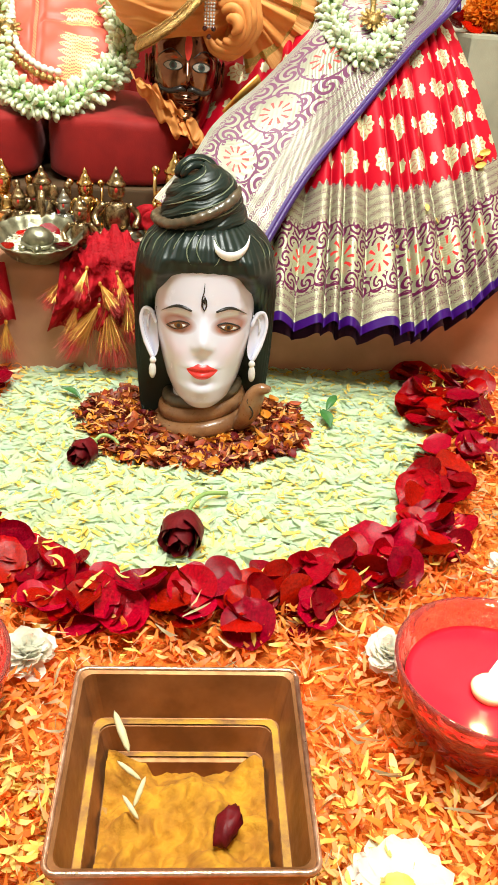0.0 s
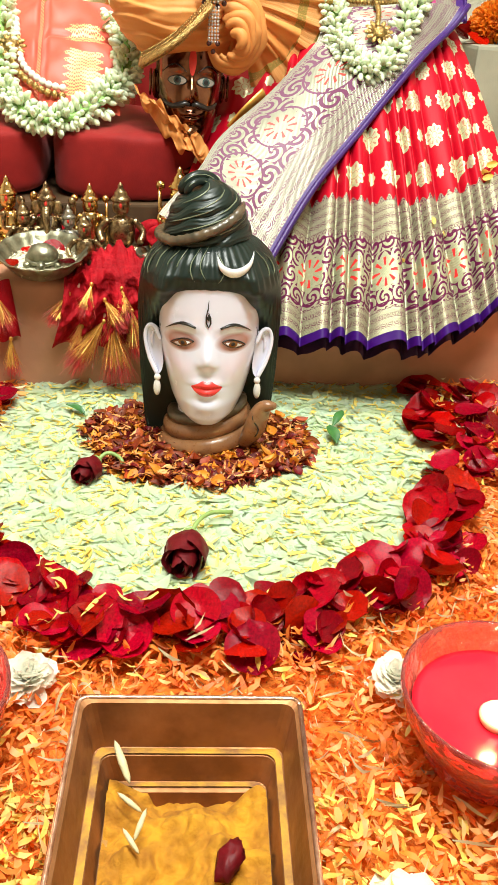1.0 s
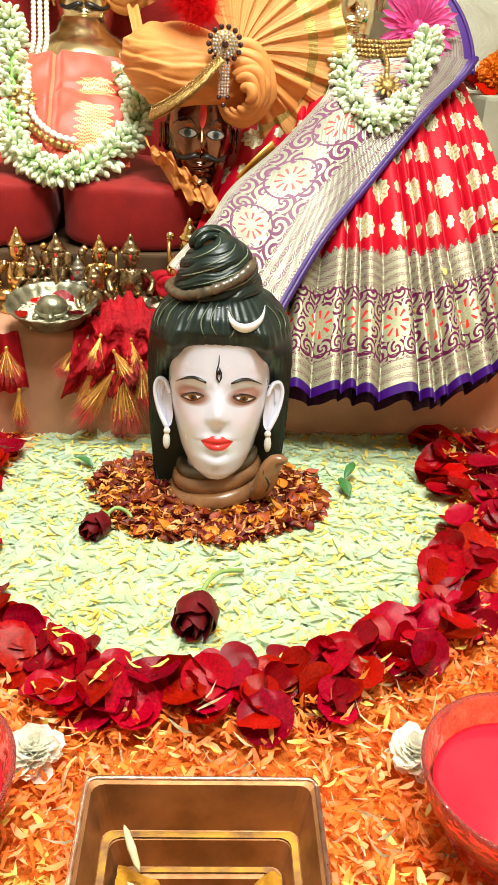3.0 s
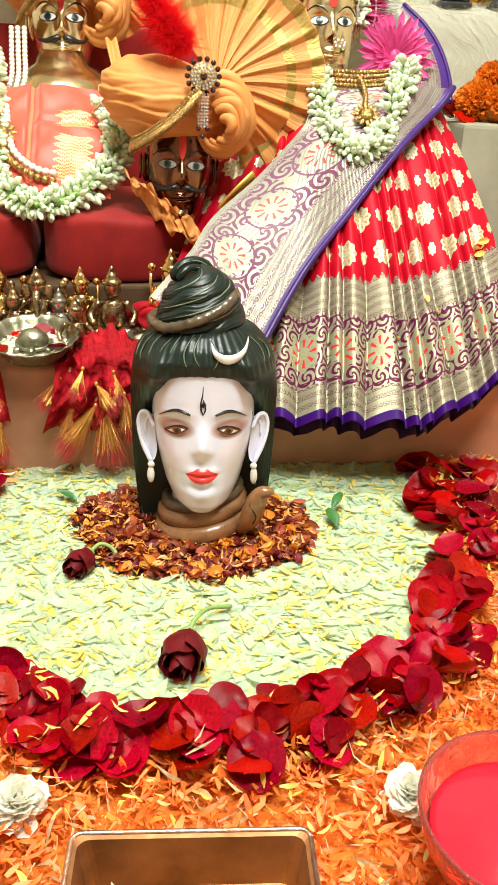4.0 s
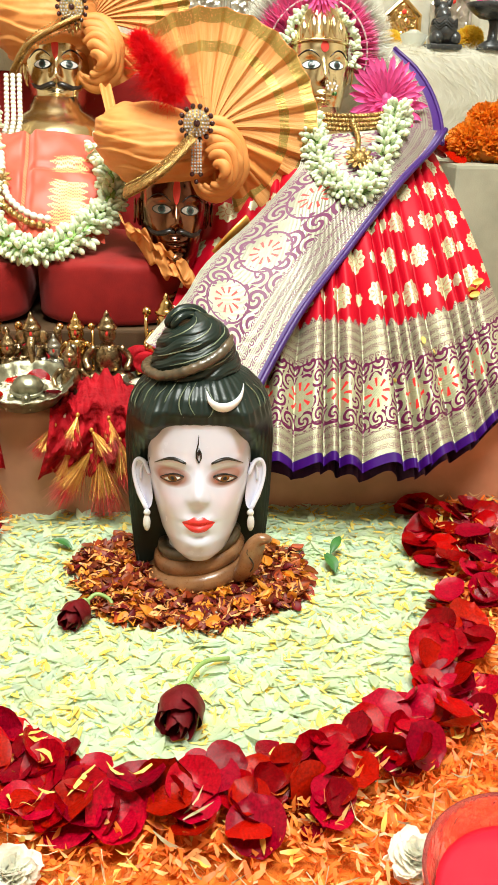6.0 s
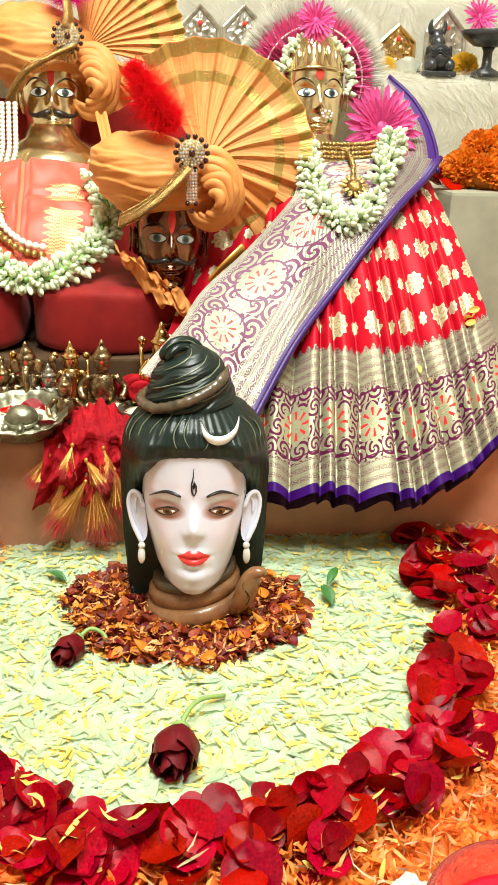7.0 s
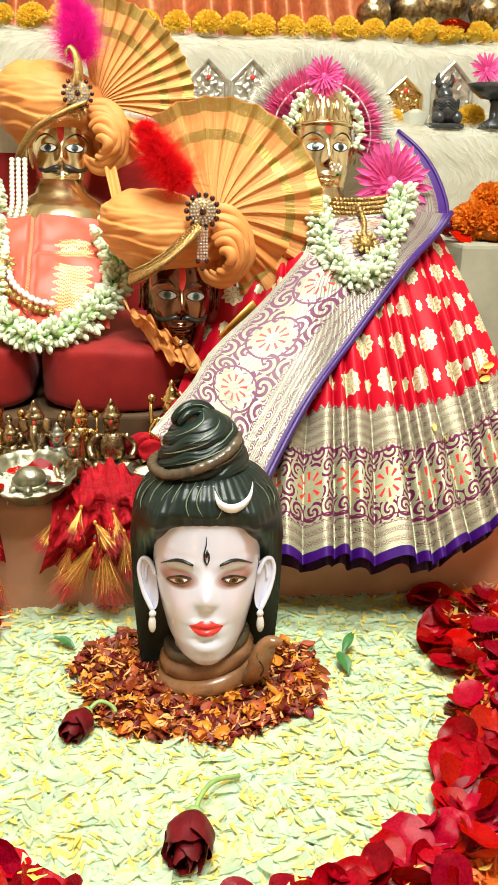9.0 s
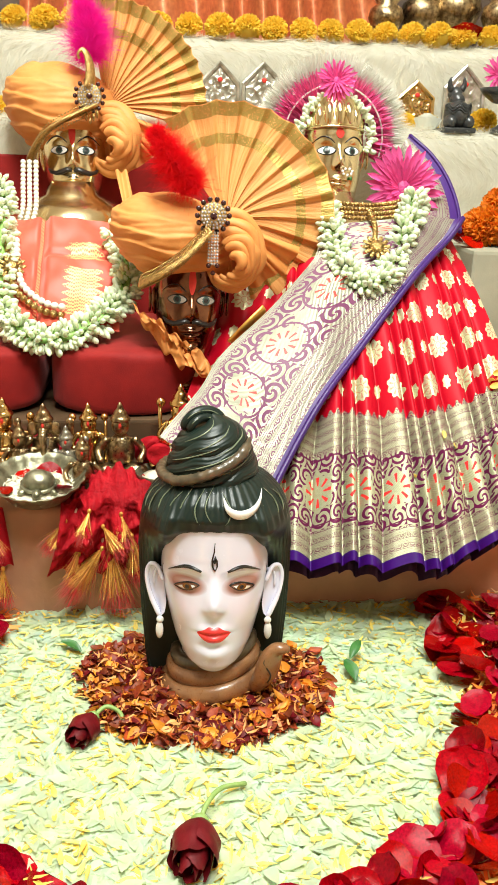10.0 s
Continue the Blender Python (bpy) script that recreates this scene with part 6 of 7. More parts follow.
fur = thing("fur_cloth", (0.1, 0.66, 0.236), "long white fur cloth spread over two steps", "fur cloth", kind="structure")
part("backing", sheet(lambda a, b: fur_at(-1.0 + 2.3 * a, b), 90, 60), M_FUR, fur, "white backing")
rg5 = np.random.default_rng(5)
P, T, S = [], [], []
for _ in range(46000):
    u, s = rg5.uniform(-0.5, 0.72), rg5.uniform(0.22, 0.9)
    p, q = fur_at(u, s), fur_at(u, min(1, s + 0.01))
    d = (q - p).normalized()
    nrm = Vector((0, -d.z, d.y)).normalized()
    flow = 1.6 * noise.noise((u * 5, s * 9, 1))
    way = (nrm * rg5.uniform(0.04, 0.28) - d * rg5.uniform(0.2, 0.9) + Vector((flow, 0, 0)) + Vector((rg5.normal(0, 0.25), 0, 0))).normalized()
    P.append(tuple(p - Vector((0.1, 0.66, 0.236))))
    T.append(np.array(way.to_track_quat("Y", "Z").to_matrix() @ Matrix.Rotation(rg5.uniform(0, 6.28), 3, "Y")))
    l = rg5.uniform(0.014, 0.03)
    S.append((rg5.uniform(0.0005, 0.0011), l, l * 0.5))
me = scatter_mesh("fur_strands", STRANDS, np.array(P), T, np.array(S))
me.materials.append(M_FUR)
ob = new("fur_strands", me)
ob.parent = fur
tagged(ob, "long white fur strands", kind="stuff")


# ---- house-shaped silver plates ----
def plate(u, w, h, mat_, label, z0=0.655, v0=0.862):
    t = thing("embossed_plate", (u, v0 - 0.012, z0), label, "metal plate", "house-shaped embossed plates")

    def outline(k, inset, y):
        hw, hh = w / 2 - inset, h - inset * 1.3
        pts = [(-hw, inset), (hw, inset), (hw, hh * 0.66), (hw * 0.5, hh * 0.835), (0, hh), (-hw * 0.5, hh * 0.835), (-hw, hh * 0.66)]
        return [(u + x, v0 + y + 0.05 * z, z0 + z) for x, z in pts]
    bm = bmesh.new()
    loops = [[bm.verts.new(p) for p in outline(0, i, y)] for i, y in ((0, 0.004), (0, -0.003), (0.003, -0.005), (0.007, -0.004), (0.009, -0.0005))]
    for lo_, up_ in zip(loops, loops[1:]):
        for k in range(7):
            bm.faces.new((lo_[k], lo_[(k + 1) % 7], up_[(k + 1) % 7], up_[k]))
    bm.faces.new(loops[0][::-1])
    bm.faces.new(loops[-1])
    fr = part("frame", bm, mat_, t, "raised rim", smooth=False)
    # embossed relief: a seated shape among leaves
    def emb(a, b):
        x, z = (a - 0.5) * (w - 0.02), 0.01 + (h * 0.78) * b
        lim = 1 - max(0, (z / h - 0.62)) * 2.2
        k = noise.noise((x * 110, z * 110, u * 40)) * 0.5 + noise.noise((x * 240, z * 240, u * 40)) * 0.3 + 0.6 * math.exp(-(x / (w * 0.13)) ** 2 - ((z - h * 0.36) / (h * 0.22)) ** 2) + 0.5 * math.exp(-(x / (w * 0.09)) ** 2 - ((z - h * 0.66) / (h * 0.08)) ** 2)
        return (u + x * max(0.1, lim), v0 - 0.001 - 0.0045 * k + 0.05 * z, z0 + z)
    part("relief", sheet(emb, 34, 40), mat_, t, "embossed figure relief")
    part("mark", blob((u, v0 - 0.0045, z0 + h * 0.70), (0.0055, 0.002, 0.005), nu=10, nv=6), M_SINDOOR, t, "vermilion mark")


for u, w, h, mt, lb in ((-0.49, 0.085, 0.125, M_SILVER, "embossed silver plate with pointed top on white fur"), (0.018, 0.085, 0.122, M_SILVER, "embossed silver plate with pointed top on white fur"),
                        (0.110, 0.092, 0.124, M_SILVER, "embossed silver plate with pointed top on white fur"), (0.196, 0.080, 0.112, M_SILVER, "plain silver plate with pointed top behind the wreath"),
                        (0.332, 0.094, 0.126, M_SILVER, "embossed silver plate with pointed top beside the wreath"), (0.440, 0.080, 0.100, M_BRASS, "small embossed brass plate with pointed top on white fur"),
                        (0.545, 0.092, 0.134, M_SILVER, "embossed silver plate with pointed top behind the bull")):
    plate(u, w, h, mt, lb)


# ---- marigolds ----
def marigold_mesh(name, r, mat_, seed, n=480, squash=0.85):
    rg = np.random.default_rng(seed)
    P, T, S = [], [], []
    tm = [petal_template(2, 3, 0.5, 0.6, 0.6, k) for k in range(4)]
    for i in range(n):
        z = 1 - 1.5 * (i + 0.5) / n
        a = i * 2.399963
        q = math.sqrt(max(0, 1 - z * z))
        d = Vector((q * math.cos(a), q * math.sin(a), z))
        way = (d + Vector(rg.normal(0, 0.25, 3))).normalized()
        P.append(tuple(Vector((d.x, d.y, d.z * squash)) * r * 0.72))
        T.append(np.array(way.to_track_quat("Y", "Z").to_matrix() @ Matrix.Rotation(rg.uniform(0, 6.28), 3, "Y")))
        l = r * rg.uniform(0.26, 0.36)
        S.append((l * 0.9, l, l * 0.8))
    ball = [(math.cos(a) * math.sin(b), math.sin(a) * math.sin(b), math.cos(b)) for b in np.linspace(0.05, 3.09, 9) for a in np.arange(12) * math.pi / 6]
    tm.append((np.array(ball), [(r_0 * 12 + k, r_0 * 12 + (k + 1) % 12, (r_0 + 1) * 12 + (k + 1) % 12, (r_0 + 1) * 12 + k) for r_0 in range(8) for k in range(12)]))
    P.append((0, 0, 0)), T.append(np.eye(3)), S.append((r * 0.8, r * 0.8, r * 0.8 * squash))
    me = scatter_mesh(name, tm, np.array(P), T, np.array(S), [i % 4 for i in range(n)] + [4])
    me.materials.append(mat_)
    return me


MG = [marigold_mesh("yellow_marigold", 0.024, M_MARIGOLD, k) for k in range(3)]
OG = [marigold_mesh("orange_marigold", 0.03, M_ORANGEMG, 10 + k) for k in range(3)]
rg6 = random.Random(6)


def put_flower(name, me, u, v, z, s, label, group):
    ob = new(name, me)
    ob.matrix_world = SHRINE @ Matrix.LocRotScale((u, v, z), Euler((rg6.uniform(0.2, 0.7), rg6.uniform(-0.2, 0.2), rg6.uniform(0, 6.28))), (s, s, s))
    return tagged(ob, label, "flower", group)


u = -0.52
while u < 0.72:
    put_flower("yellow_marigold", MG[rg6.randrange(3)], u, 0.925 + rg6.uniform(-0.006, 0.006), 0.846, rg6.uniform(1.12, 1.35), "yellow marigold bloom in a row on white fur", "marigold row")
    u += rg6.uniform(0.055, 0.064)
for u, v, z, s in ((0.402, 0.80, 0.668, 0.9), (0.455, 0.80, 0.668, 0.8), (0.520, 0.79, 0.670, 1.15), (0.560, 0.78, 0.672, 1.25), (-0.42, 0.80, 0.668, 1.1), (-0.46, 0.80, 0.668, 1.0), (0.075, 0.78, 0.668, 0.9)):
    put_flower("yellow_marigold", MG[rg6.randrange(3)], u, v, z, s, "yellow marigold bloom on white fur before a plate", "marigolds before the plates")
for u, v, z, s in ((0.455, 0.43, 0.490, 1.3), (0.485, 0.41, 0.482, 1.3), (0.49, 0.45, 0.520, 1.3), (0.52, 0.42, 0.500, 1.3), (0.475, 0.50, 0.485, 1.3), (0.530, 0.46, 0.53, 1.3), (0.56, 0.42, 0.485, 1.3), (0.515, 0.385, 0.482, 1.2)):
    put_flower("orange_marigold", OG[rg6.randrange(3)], u, v, z, s, "orange marigold bloom heaped on a grey stone block", "orange marigolds on the block")
# a white rose beside the bull
bm = bmesh.new()
for k in range(14):
    a0, rr = k * 2.4, 0.006 + 0.0017 * k
    sheet(lambda a, b: (0.430 + rr * (0.7 + 0.4 * b) * math.cos(a0 + a * 2.2), 0.745 + rr * (0.7 + 0.4 * b) * math.sin(a0 + a * 2.2), 0.655 + 0.030 * b * (1 - 0.03 * k)), 8, 4, bm)
solo("white_rose", bm, M_WHITEFRILL, (0.43, 0.745, 0.652), "open white rose on fur beside the bull", "rose")
bm = bmesh.new()
for k in range(14):
    a0, rr = k * 2.4, 0.008 + 0.0022 * k
    sheet(lambda a, b: (0.560 + rr * (0.7 + 0.4 * b) * math.cos(a0 + a * 2.2), 0.94 + rr * (0.7 + 0.4 * b) * math.sin(a0 + a * 2.2), 0.845 + 0.035 * b * (1 - 0.03 * k)), 8, 4, bm)
solo("red_rose", bm, M_ROSE, (0.56, 0.94, 0.83), "open red rose behind the marigold row", "rose")

# ---- carved black bull, seen from behind ----
bm = bmesh.new()
N0 = Vector((0.481, 0.715, 0.652))
box(N0 + Vector((-0.032, -0.03, -0.004)), N0 + Vector((0.032, 0.045, 0.006)), bm, bevel=0.003)
blob(N0 + Vector((0, 0.0, 0.030)), (0.026, 0.034, 0.028), bm)
blob(N0 + Vector((-0.018, -0.015, 0.016)), (0.013, 0.02, 0.014), bm)
blob(N0 + Vector((0.018, -0.015, 0.016)), (0.013, 0.02, 0.014), bm)
blob(N0 + Vector((0, 0.006, 0.056)), (0.015, 0.018, 0.016), bm)
blob(N0 + Vector((0, 0.022, 0.068)), (0.014, 0.018, 0.016), bm)
for s in (-1, 1):
    tube(curve_points([N0 + Vector((s * 0.010, 0.018, 0.076)), N0 + Vector((s * 0.015, 0.016, 0.087)), N0 + Vector((s * 0.013, 0.014, 0.100))], 8), [0.007, 0.0068, 0.0062, 0.0055, 0.0048, 0.004, 0.003, 0.0015], 8, bm)
for k in range(3):
    tube([N0 + Vector((0.024 * math.cos(a), -0.004 + 0.030 * math.sin(a), 0.036 + 0.005 * k + 0.004 * math.sin(a * 6))) for a in [2 * math.pi * j / 40 for j in range(41)]], 0.0016, 5, bm)
solo("stone_bull_statue", bm, M_BLACKSTONE, tuple(N0), "small carved black stone bull statue on white fur", "statue")
bm = lathe([(0.004, -0.010), (0.03, -0.006), (0.050, 0.008), (0.058, 0.020), (0.056, 0.021), (0.046, 0.010), (0.02, 0.0)], 30, (0.578, 0.70, 0.712))
st = thing("dark_metal_bowl", (0.578, 0.70, 0.652), "dark metal bowl on a short stand beside the bull", "bowl")
part("bowl", bm, M_BLACKSTONE, st)
part("stand", lathe([(0.03, 0.650), (0.028, 0.658), (0.010, 0.668), (0.009, 0.695), (0.014, 0.705)], 20, (0.578, 0.70, 0)), M_BLACKSTONE, st)

# ---- behind the marigold row: copper drape, brass pots, dark backing ----
bm = sheet(lambda a, b: (-0.36 + 0.72 * a + 0.10 * (a - 0.55) * (1 - b), 1.04 + 0.06 * b + 0.03 * math.sin(a * 46 + 2 * math.sin(a * 9) + 1.5 * b), 0.832 + 0.42 * b), 220, 14)
solo("copper_drape", bm, M_COPPERCLOTH, (0, 1.05, 0.83), "pleated copper coloured silk drape behind the marigold row", "drape")
bm = box((-1.0, 1.17, 0.6), (1.3, 1.21, 1.6))
solo("back_panel", bm, M_DARKWOOD, (0.1, 1.19, 0.6), "dark wooden panel behind the shrine", "panel", kind="structure", smooth=False)
POTP = [(0.020, 0), (0.032, 0.002), (0.030, 0.008), (0.012, 0.016), (0.011, 0.026), (0.030, 0.040), (0.040, 0.060), (0.036, 0.078), (0.022, 0.088), (0.030, 0.098), (0.028, 0.099), (0.018, 0.09)]
for u, v, s in ((0.40, 1.02, 1.0), (0.66, 1.00, 1.15), (0.50, 1.08, 1.3), (0.58, 1.08, 1.5)):
    bm = lathe([(r * s, h * s) for r, h in POTP], 26, (u, v, 0.831))
    solo("brass_pot", bm, M_OLDBRASS, (u, v, 0.831), "aged brass footed pot behind the marigolds", "pot", "brass pots")

# ---- idols on the ledge ----


def idol(u, v, h, label, style, mat_=None, z0=0.160, turn=0):
    """A small cast figure on a plinth, one mesh; all sizes follow its height."""
    bm = bmesh.new()
    lathe([(0.30 * h, 0), (0.31 * h, 0.03 * h), (0.27 * h, 0.05 * h), (0.29 * h, 0.09 * h), (0.24 * h, 0.12 * h)], 22, bm=bm)
    if style == "stand":
        lathe([(0.13 * h, 0.12 * h), (0.15 * h, 0.25 * h), (0.10 * h, 0.42 * h), (0.13 * h, 0.55 * h), (0.12 * h, 0.62 * h), (0.05 * h, 0.68 * h)], 18, bm=bm)
        for s in (-1, 1):
            tube(curve_points([(s * 0.12 * h, 0, 0.6 * h), (s * 0.21 * h, -0.04 * h, 0.48 * h), (s * 0.17 * h, -0.12 * h, 0.42 * h)], 10), 0.035 * h, 8, bm)
            tube([(s * 0.20 * h, 0.03 * h, 0.12 * h), (s * 0.21 * h, 0.03 * h, 0.78 * h)], 0.022 * h, 6, bm)
            blob((s * 0.2 * h, 0.03 * h, 0.8 * h), (0.05 * h,) * 3, bm)
    else:
        blob((0, 0.02 * h, 0.40 * h), (0.17 * h, 0.13 * h, 0.22 * h), bm)
        if style == "elephant":
            blob((0, -0.06 * h, 0.33 * h), (0.15 * h, 0.13 * h, 0.14 * h), bm)
            tube(curve_points([(0, -0.09 * h, 0.70 * h), (0, -0.17 * h, 0.58 * h), (0.01 * h, -0.18 * h, 0.44 * h), (-0.06 * h, -0.20 * h, 0.36 * h)], 16), [0.06 * h - 0.0025 * h * k for k in range(16)], 9, bm)
            for s in (-1, 1):
                blob((s * 0.13 * h, -0.01 * h, 0.68 * h), (0.07 * h, 0.02 * h, 0.09 * h), bm)
        for s in (-1, 1):
            blob((s * 0.17 * h, -0.08 * h, 0.20 * h), (0.15 * h, 0.12 * h, 0.08 * h), bm)
            tube(curve_points([(s * 0.15 * h, 0, 0.56 * h), (s * 0.26 * h, -0.02 * h, 0.42 * h), (s * 0.22 * h, -0.14 * h, 0.32 * h)], 10), 0.042 * h, 8, bm)
            if style != "plain":
                tube(curve_points([(s * 0.14 * h, 0.04 * h, 0.56 * h), (s * 0.30 * h, 0.03 * h, 0.56 * h), (s * 0.31 * h, 0.0, 0.74 * h)], 10), 0.036 * h, 8, bm)
                blob((s * 0.31 * h, 0.0, 0.76 * h), (0.05 * h, 0.04 * h, 0.06 * h), bm)
    blob((0, -0.01 * h, 0.72 * h), (0.105 * h, 0.105 * h, 0.12 * h), bm)
    lathe([(0.115 * h, 0.78 * h), (0.12 * h, 0.80 * h), (0.10 * h, 0.83 * h), (0.075 * h, 0.86 * h), (0.08 * h, 0.875 * h), (0.05 * h, 0.91 * h), (0.03 * h, 0.94 * h), (0.035 * h, 0.955 * h), (0.004 * h, 1.0 * h)], 16, bm=bm)
    blob((0, -0.105 * h, 0.745 * h), (0.020 * h, 0.02 * h, 0.035 * h), bm, 1)
    for k in range(16):
        a = 2 * math.pi * k / 16
        blob((0.13 * h * math.cos(a), 0.13 * h * math.sin(a) * 0.8, 0.56 * h - 0.03 * h * math.sin(a)), (0.016 * h,) * 3, bm, nu=6, nv=4)
    ob = new("brass_idol_statue", mesh_of("brass_idol_statue", bm, [mat_ or M_OLDBRASS, M_SINDOOR]))
    ob.matrix_world = SHRINE @ pose(u, v, z0, 0, 0, turn)
    tagged(ob, label, "statue", "brass idols")


idol(-0.328, 0.110, 0.118, "small seated brass idol with a tall crown on the ledge", "seated", M_BRASS)
idol(-0.272, 0.095, 0.114, "small seated elephant-headed brass idol on the ledge", "elephant")
idol(-0.213, 0.110, 0.110, "small standing pair-like brass idol with posts on the ledge", "stand", M_BRASS)
idol(-0.168, 0.085, 0.118, "small seated brass idol with round face on the ledge", "plain")
idol(-0.304, 0.085, 0.090, "tiny seated brass idol between larger ones", "seated")
idol(-0.242, 0.085, 0.085, "tiny seated brass idol with raised arm on the ledge", "seated", M_SILVER)
idol(-0.216, 0.035, 0.088, "tiny kneeling brass idol with vermilion on its head", "plain")
idol(-0.085, 0.105, 0.138, "slim standing brass idol with red cloth on the ledge", "stand", M_BRASS)
idol(-0.104, 0.085, 0.090, "tiny standing brass idol with vermilion on its head", "plain", M_BRASS)
bm = lathe([(0.03, 0), (0.046, 0.002), (0.05, 0.014), (0.046, 0.02), (0.03, 0.022)], 24, (-0.165, 0.06, 0.160))
solo("black_plinth", bm, M_BLACKSTONE, (-0.165, 0.06, 0.160), "low black round plinth under brass idols", "plinth")
# red cloths tucked among the idols
for k, (u, v, z, s) in enumerate(((-0.30, 0.125, 0.19, 0.035), (-0.235, 0.125, 0.185, 0.03), (-0.125, 0.10, 0.20, 0.026), (-0.115, 0.075, 0.205, 0.018), (-0.075, 0.09, 0.262, 0.014))):
    bm = blob((u, v, z), (s, s * 0.6, s * 0.9), nu=26, nv=18)
    for vtx in bm.verts:
        vtx.co += Vector((0, -1, 0.4)) * 0.35 * s * noise.noise(vtx.co * 70)
    solo("red_cloth", bm, M_REDCLOTH, (u, v, z - s), "crumpled red cloth tucked behind brass idols", "cloth", "red cloths")

# ---- tray with a tortoise ----
TR = Vector((-0.272, 0.022, 0.150))
TILT_TRAY = SHRINE @ Matrix.Translation(TR) @ pose(0, 0, 0.008, 10, 0, 0) @ Matrix.Translation(-TR)
tray = thing("scalloped_tray", tuple(TR), "scalloped tarnished silver tray of rice on the ledge edge", "tray", at=TILT_TRAY)
prof = [(0.020, 0.010), (0.030, 0.011), (0.042, 0.018), (0.055, 0.036), (0.060, 0.042), (0.0605, 0.0435), (0.0585, 0.0435), (0.053, 0.038), (0.041, 0.0215), (0.028, 0.015), (0.005, 0.0145)]
bm = lathe(prof, 96, tuple(TR), ripple=lambda a, k: 1 + (0.05 * abs(math.sin(9 * a)) - 0.02 if 3 <= k <= 7 else 0))
part("dish", bm, M_TRAY, tray)
part("rice_mound", lathe([(0.040, 0.020), (0.046, 0.024), (0.036, 0.029), (0.015, 0.032), (0.002, 0.0325)], 30, tuple(TR)), M_RICE, tray)
P, T, S = [], [], []
for _ in range(500):
    a, r = rg5.uniform(0, 6.28), 0.046 * math.sqrt(rg5.random())
    P.append((r * math.cos(a), r * math.sin(a), 0.0255 + 0.008 * (1 - r / 0.046) + rg5.uniform(0, 0.002)))
    T.append(turn_np(rg5.normal(0, 0.3), rg5.normal(0, 0.3), rg5.uniform(0, 6.28)))
    S.append((0.0022, 0.0065, 0.004))
me = scatter_mesh("rice", WIDE, np.array(P), T, np.array(S))
me.materials.append(M_RICE)
ob = new("rice", me)
ob.parent = tray
tagged(ob, "loose white rice grains", kind="stuff")
bm = bmesh.new()
TC = TR + Vector((0.002, -0.012, 0.034))
blob(TC + Vector((0, 0, 0.006)), (0.021, 0.018, 0.017), bm, wobble=0.12)
tube([TC + Vector((0.021 * math.cos(a), 0.018 * math.sin(a), 0.002)) for a in [2 * math.pi * k / 30 for k in range(31)]], 0.003, 6, bm)
blob(TC + Vector((0.0, -0.022, 0.003)), (0.006, 0.008, 0.005), bm)
for sx in (-1, 1):
    for sy in (-1, 1):
        blob(TC + Vector((sx * 0.019, sy * 0.012, -0.001)), (0.007, 0.005, 0.004), bm, turn=pose(0, 0, 0, 0, 0, sx * sy * 35))
for k in range(6):
    a = k * math.pi / 3
    tube([TC + Vector((0.019 * math.cos(a) * q, 0.0165 * math.sin(a) * q, 0.006 + 0.0143 * math.sqrt(max(0, 1 - q * q)))) for q in (0.95, 0.8, 0.6, 0.4, 0.2, 0.0)], 0.0008, 5, bm)
solo("tortoise_statue", bm, M_TRAY, tuple(TC), "small silver tortoise statue on rice in a tray", "statue", at=TILT_TRAY)


def loose_petal(u, v, z, s, rx, ry, rz):
    ob = new("rose_petal", rose_meshes[int(abs(u) * 1000) % 6])
    ob.matrix_world = SHRINE @ Matrix.LocRotScale((u, v, z), Euler((rx, ry, rz)), (s, s, s))
    tagged(ob, "red rose petal lying on rice or cloth", "petal", "loose rose petals")


for a in ((-0.285, 0.038, 0.190, 0.036, 0.3, 0.2, 0.4), (-0.262, 0.042, 0.191, 0.036, 0.2, -0.3, 1.4), (-0.238, 0.0, 0.188, 0.026, 0.3, 0.3, 2.2), (-0.312, -0.002, 0.185, 0.02, 0.2, 0, 0.5)):
    loose_petal(*a)
bm = lathe([(0.010, 0.0), (0.022, 0.003), (0.032, 0.016), (0.036, 0.026), (0.0345, 0.0265), (0.028, 0.016), (0.015, 0.006), (0.002, 0.005)], 30, (-0.112, 0.05, 0.165))
bw = thing("small_silver_bowl", (-0.112, 0.05, 0.165), "small silver bowl with red petals beside the bust", "bowl")
part("bowl", bm, M_TRAY, bw)
part("rice_mound", lathe([(0.02, 0.178), (0.027, 0.184), (0.012, 0.187), (0.002, 0.188)], 20, (-0.112, 0.05, 0)), M_RICE, bw)

# ---- red gold-fringed cloth over the ledge ----
cloth = thing("fringed_cloth", (-0.19, 0.0, 0.16), "red cloth with gold thread tassels hanging over the ledge", "cloth")


def drape_at(a, b):
    u = -0.255 + 0.125 * a + 0.014 * math.sin(b * 3)
    s = b * 0.165
    fold = 0.010 * math.sin(a * 22 + 2 * b) + 0.018 * noise.noise((a * 6, b * 5, 8)) + 0.009 * noise.noise((a * 17, b * 14, 8)) + 0.004 * abs(noise.noise((a * 30, b * 26, 4)))
    if s < 0.075:
        return Vector((u, 0.065 - s, 0.166 + 0.036 * math.sin(math.pi * s / 0.075) * math.exp(-((a - 0.6) / 0.3) ** 2) + abs(fold) * 0.8))
    d = s - 0.075
    return Vector((u + 0.02 * (a - 0.5) * d / 0.1, -0.010 - 0.012 * math.sin(min(1, d / 0.03) * 1.57) - fold, 0.166 - d))


part("cloth_sheet", sheet(drape_at, 110, 90), M_REDCLOTH, cloth, "folded red silk")


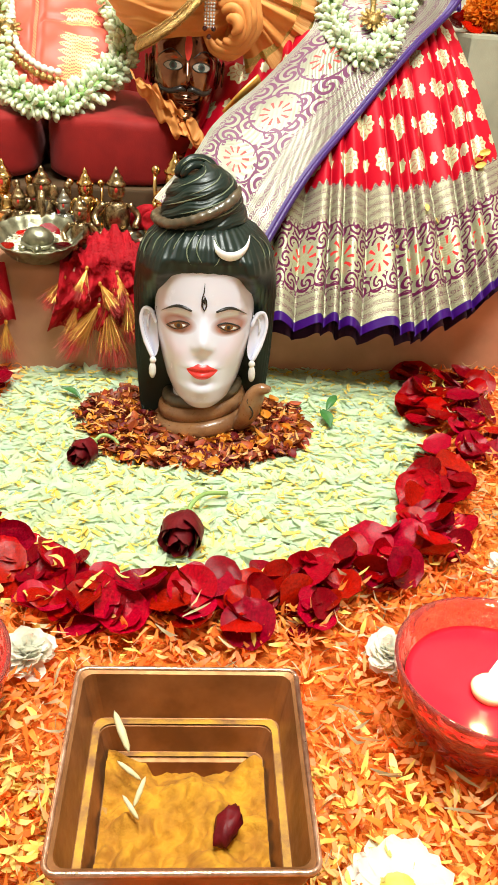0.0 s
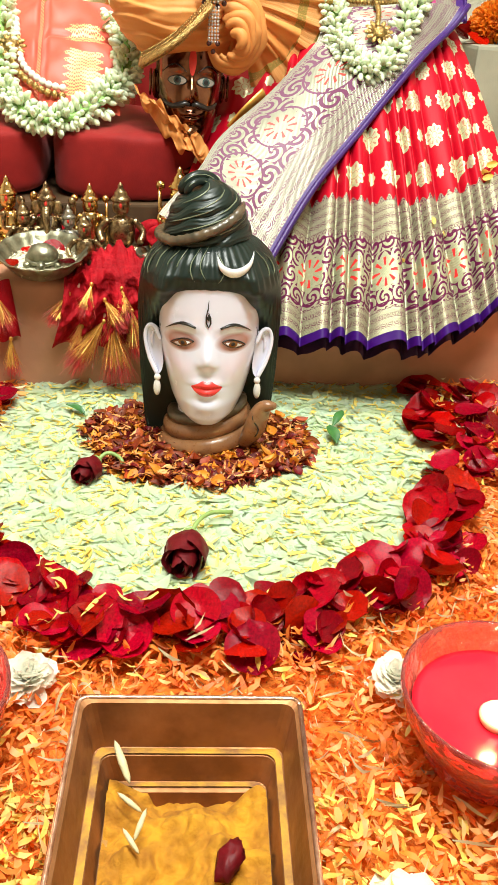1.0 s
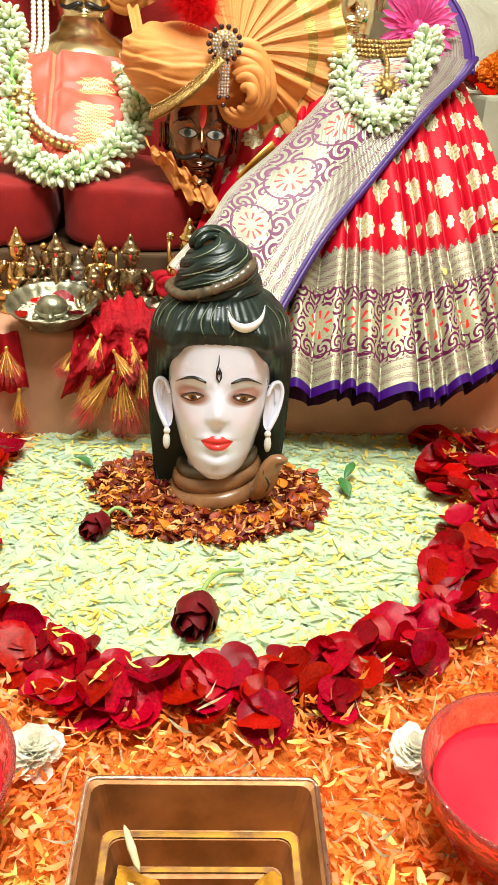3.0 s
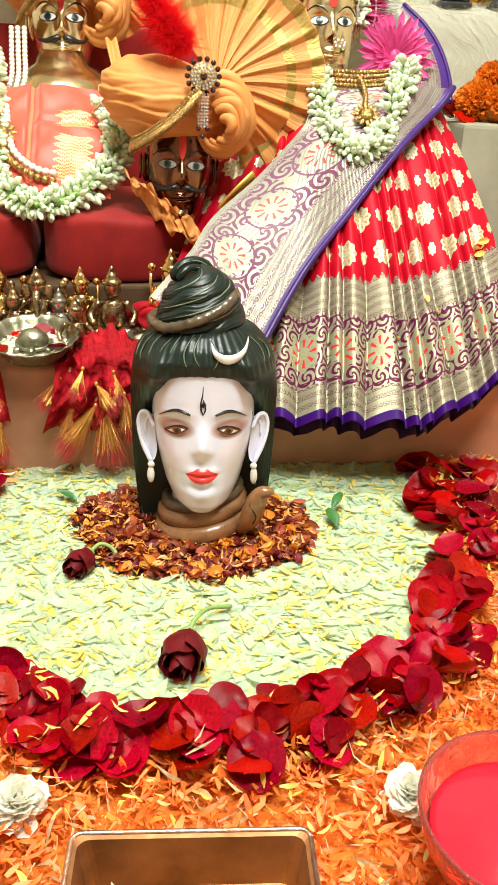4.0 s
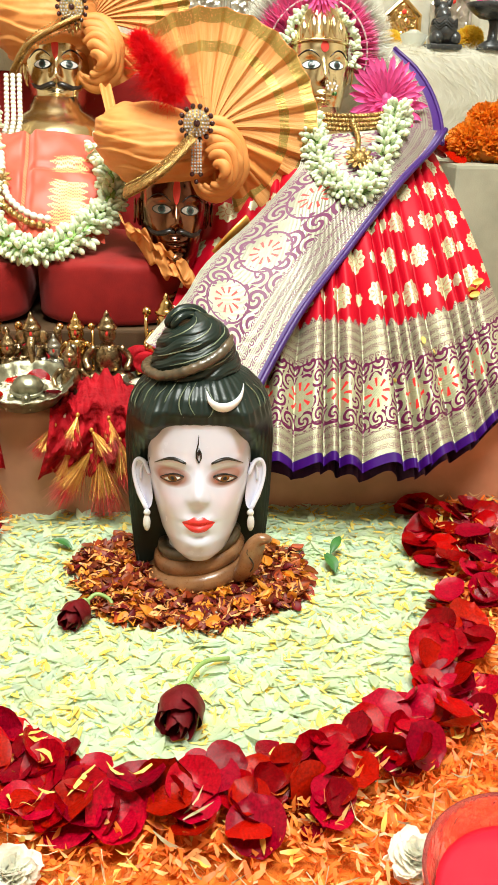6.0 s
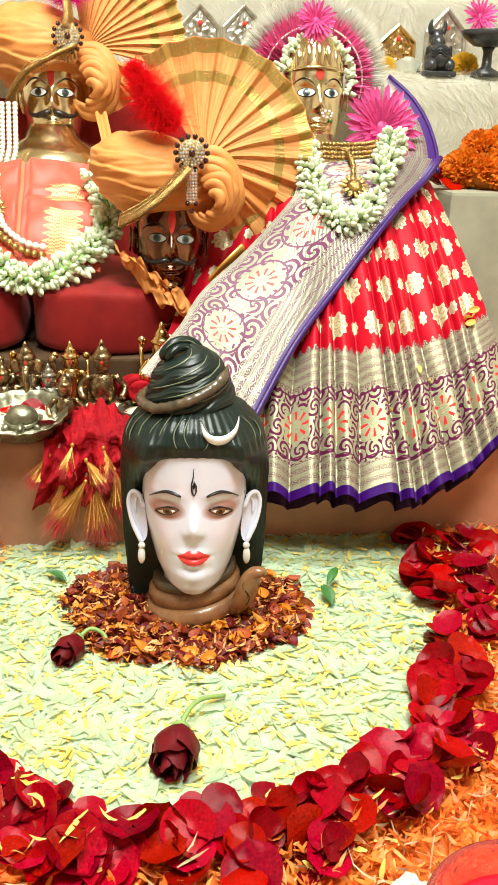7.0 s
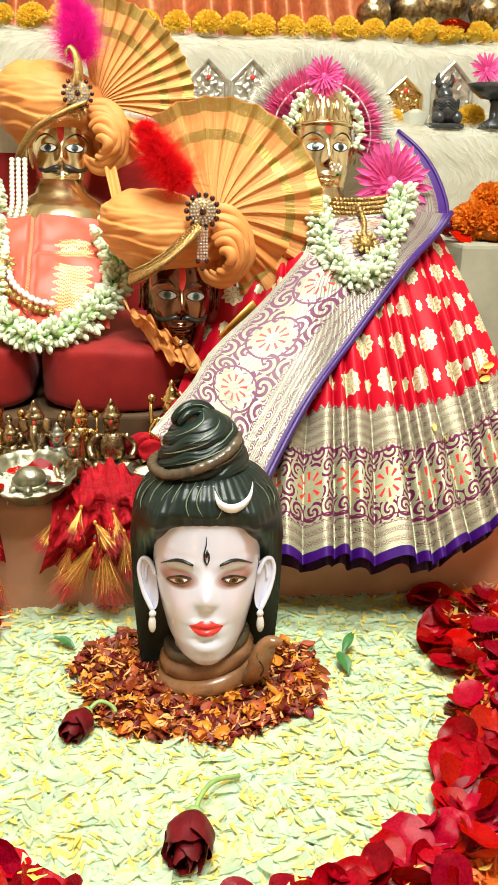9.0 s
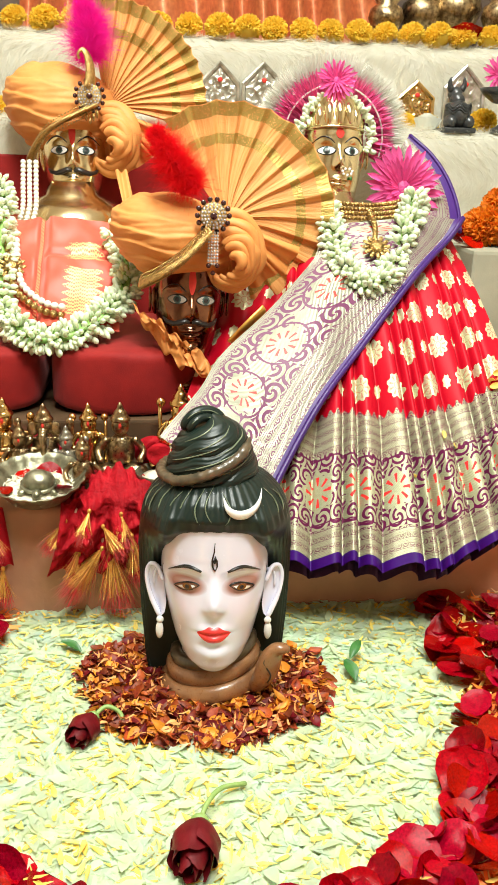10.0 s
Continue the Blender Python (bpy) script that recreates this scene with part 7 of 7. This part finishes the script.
def tassel(parent, top, length, spread, way, seed, n=150):
    """A tied bundle of gold thread above, red thread below."""
    rg = np.random.default_rng(seed)
    base = np.array(BASE[parent.name])
    top, way = Vector(top), Vector(way).normalized()
    for nm, m_, f0, f1, k in (("gold_fringe", M_GOLDTHREAD, -0.35, 0.72, 2 * n), ("red_fringe", M_REDTHREAD, 0.3, 1.0, n)):
        P, T, S = [], [], []
        for _ in range(k):
            d = (way + Vector((rg.normal(0, spread), rg.normal(0, spread * 0.5) - 0.05, rg.normal(0, spread)))).normalized()
            st_ = top + d * length * max(0, f0) * rg.uniform(0.6, 1.2)
            P.append(np.array(st_) - base)
            T.append(np.array(d.to_track_quat("Y", "Z").to_matrix() @ Matrix.Rotation(rg.uniform(0, 6.28), 3, "Y")))
            l = length * (f1 - max(0, f0)) * rg.uniform(0.8, 1.1)
            S.append((0.0008, l, l * rg.uniform(0.1, 0.7)))
        me = scatter_mesh(nm, STRANDS, np.array(P), T, np.array(S))
        me.materials.append(m_)
        ob = new(nm, me)
        ob.parent = parent
        BASE[ob.name] = BASE[parent.name]
        tagged(ob, kind="stuff")
    part("tie", blob(top, (0.0028, 0.0028, 0.0034), nu=10, nv=8), M_GOLDTHREAD, parent, "gold thread binding")


for k, (p, l, w) in enumerate((((-0.236, -0.018, 0.150), 0.05, (-0.5, -0.2, -0.8)), ((-0.205, -0.022, 0.165), 0.045, (-0.25, -0.3, -0.9)), ((-0.188, -0.026, 0.145), 0.05, (0.5, -0.2, -0.7)),
                               ((-0.165, -0.022, 0.160), 0.045, (0.1, -0.3, -0.9)), ((-0.190, -0.028, 0.115), 0.085, (-0.55, -0.1, -0.8)), ((-0.180, -0.026, 0.120), 0.095, (0.10, -0.1, -1)),
                               ((-0.152, -0.020, 0.128), 0.07, (0.15, -0.1, -1)), ((-0.215, -0.02, 0.125), 0.07, (-0.15, -0.1, -1)))):
    tassel(cloth, p, l, 0.12, w, 40 + k, 260)
end = thing("fringed_cloth", (-0.33, 0.0, 0.16), "red cloth end with a gold tassel under the tray", "cloth")
part("cloth_sheet", sheet(lambda a, b: Vector((-0.40 + 0.085 * a + 0.01 * b, -0.012 - 0.008 * math.sin(a * 18 + b), 0.165 - 0.10 * b + 0.02 * a * b)), 40, 16), M_REDCLOTH, end, "folded red silk")
tassel(end, (-0.318, -0.02, 0.085), 0.055, 0.10, (0, -0.05, -1), 60, 200)
tassel(end, (-0.330, -0.02, 0.145), 0.05, 0.2, (0.1, -0.2, -1), 61, 150)
for k, (x, y, z, s, a) in enumerate(((0.42, 0.40, 0.462, 0.04, 0.4), (0.395, 0.42, 0.47, 0.035, 1.4), (0.415, 0.45, 0.475, 0.035, 2.5))):
    loose_petal(x, y, z, s, 0.5, 0.3 * k, a)
# yellow petals caught on the skirt's edge
for k, (a, b) in enumerate(((0.62, 0.30), (0.68, 0.27), (0.50, 0.22), (0.90, 0.40), (0.92, 0.39), (0.905, 0.375), (0.93, 0.41))):
    ob = new("yellow_petal", rose_meshes[k % 6].copy())
    ob.data.materials.clear()
    ob.data.materials.append(M_YELLOW_PETAL)
    s_ = 0.018 if k > 2 else 0.012
    ob.matrix_world = SHRINE @ Matrix.LocRotScale(skirt_at(a, b, 0.004), Euler((0.7, 0.2 * k, 0.9 * k)), (s_ * 0.5, s_, s_))
    tagged(ob, "small yellow petal caught on the saree", "petal", "yellow petals on the saree")
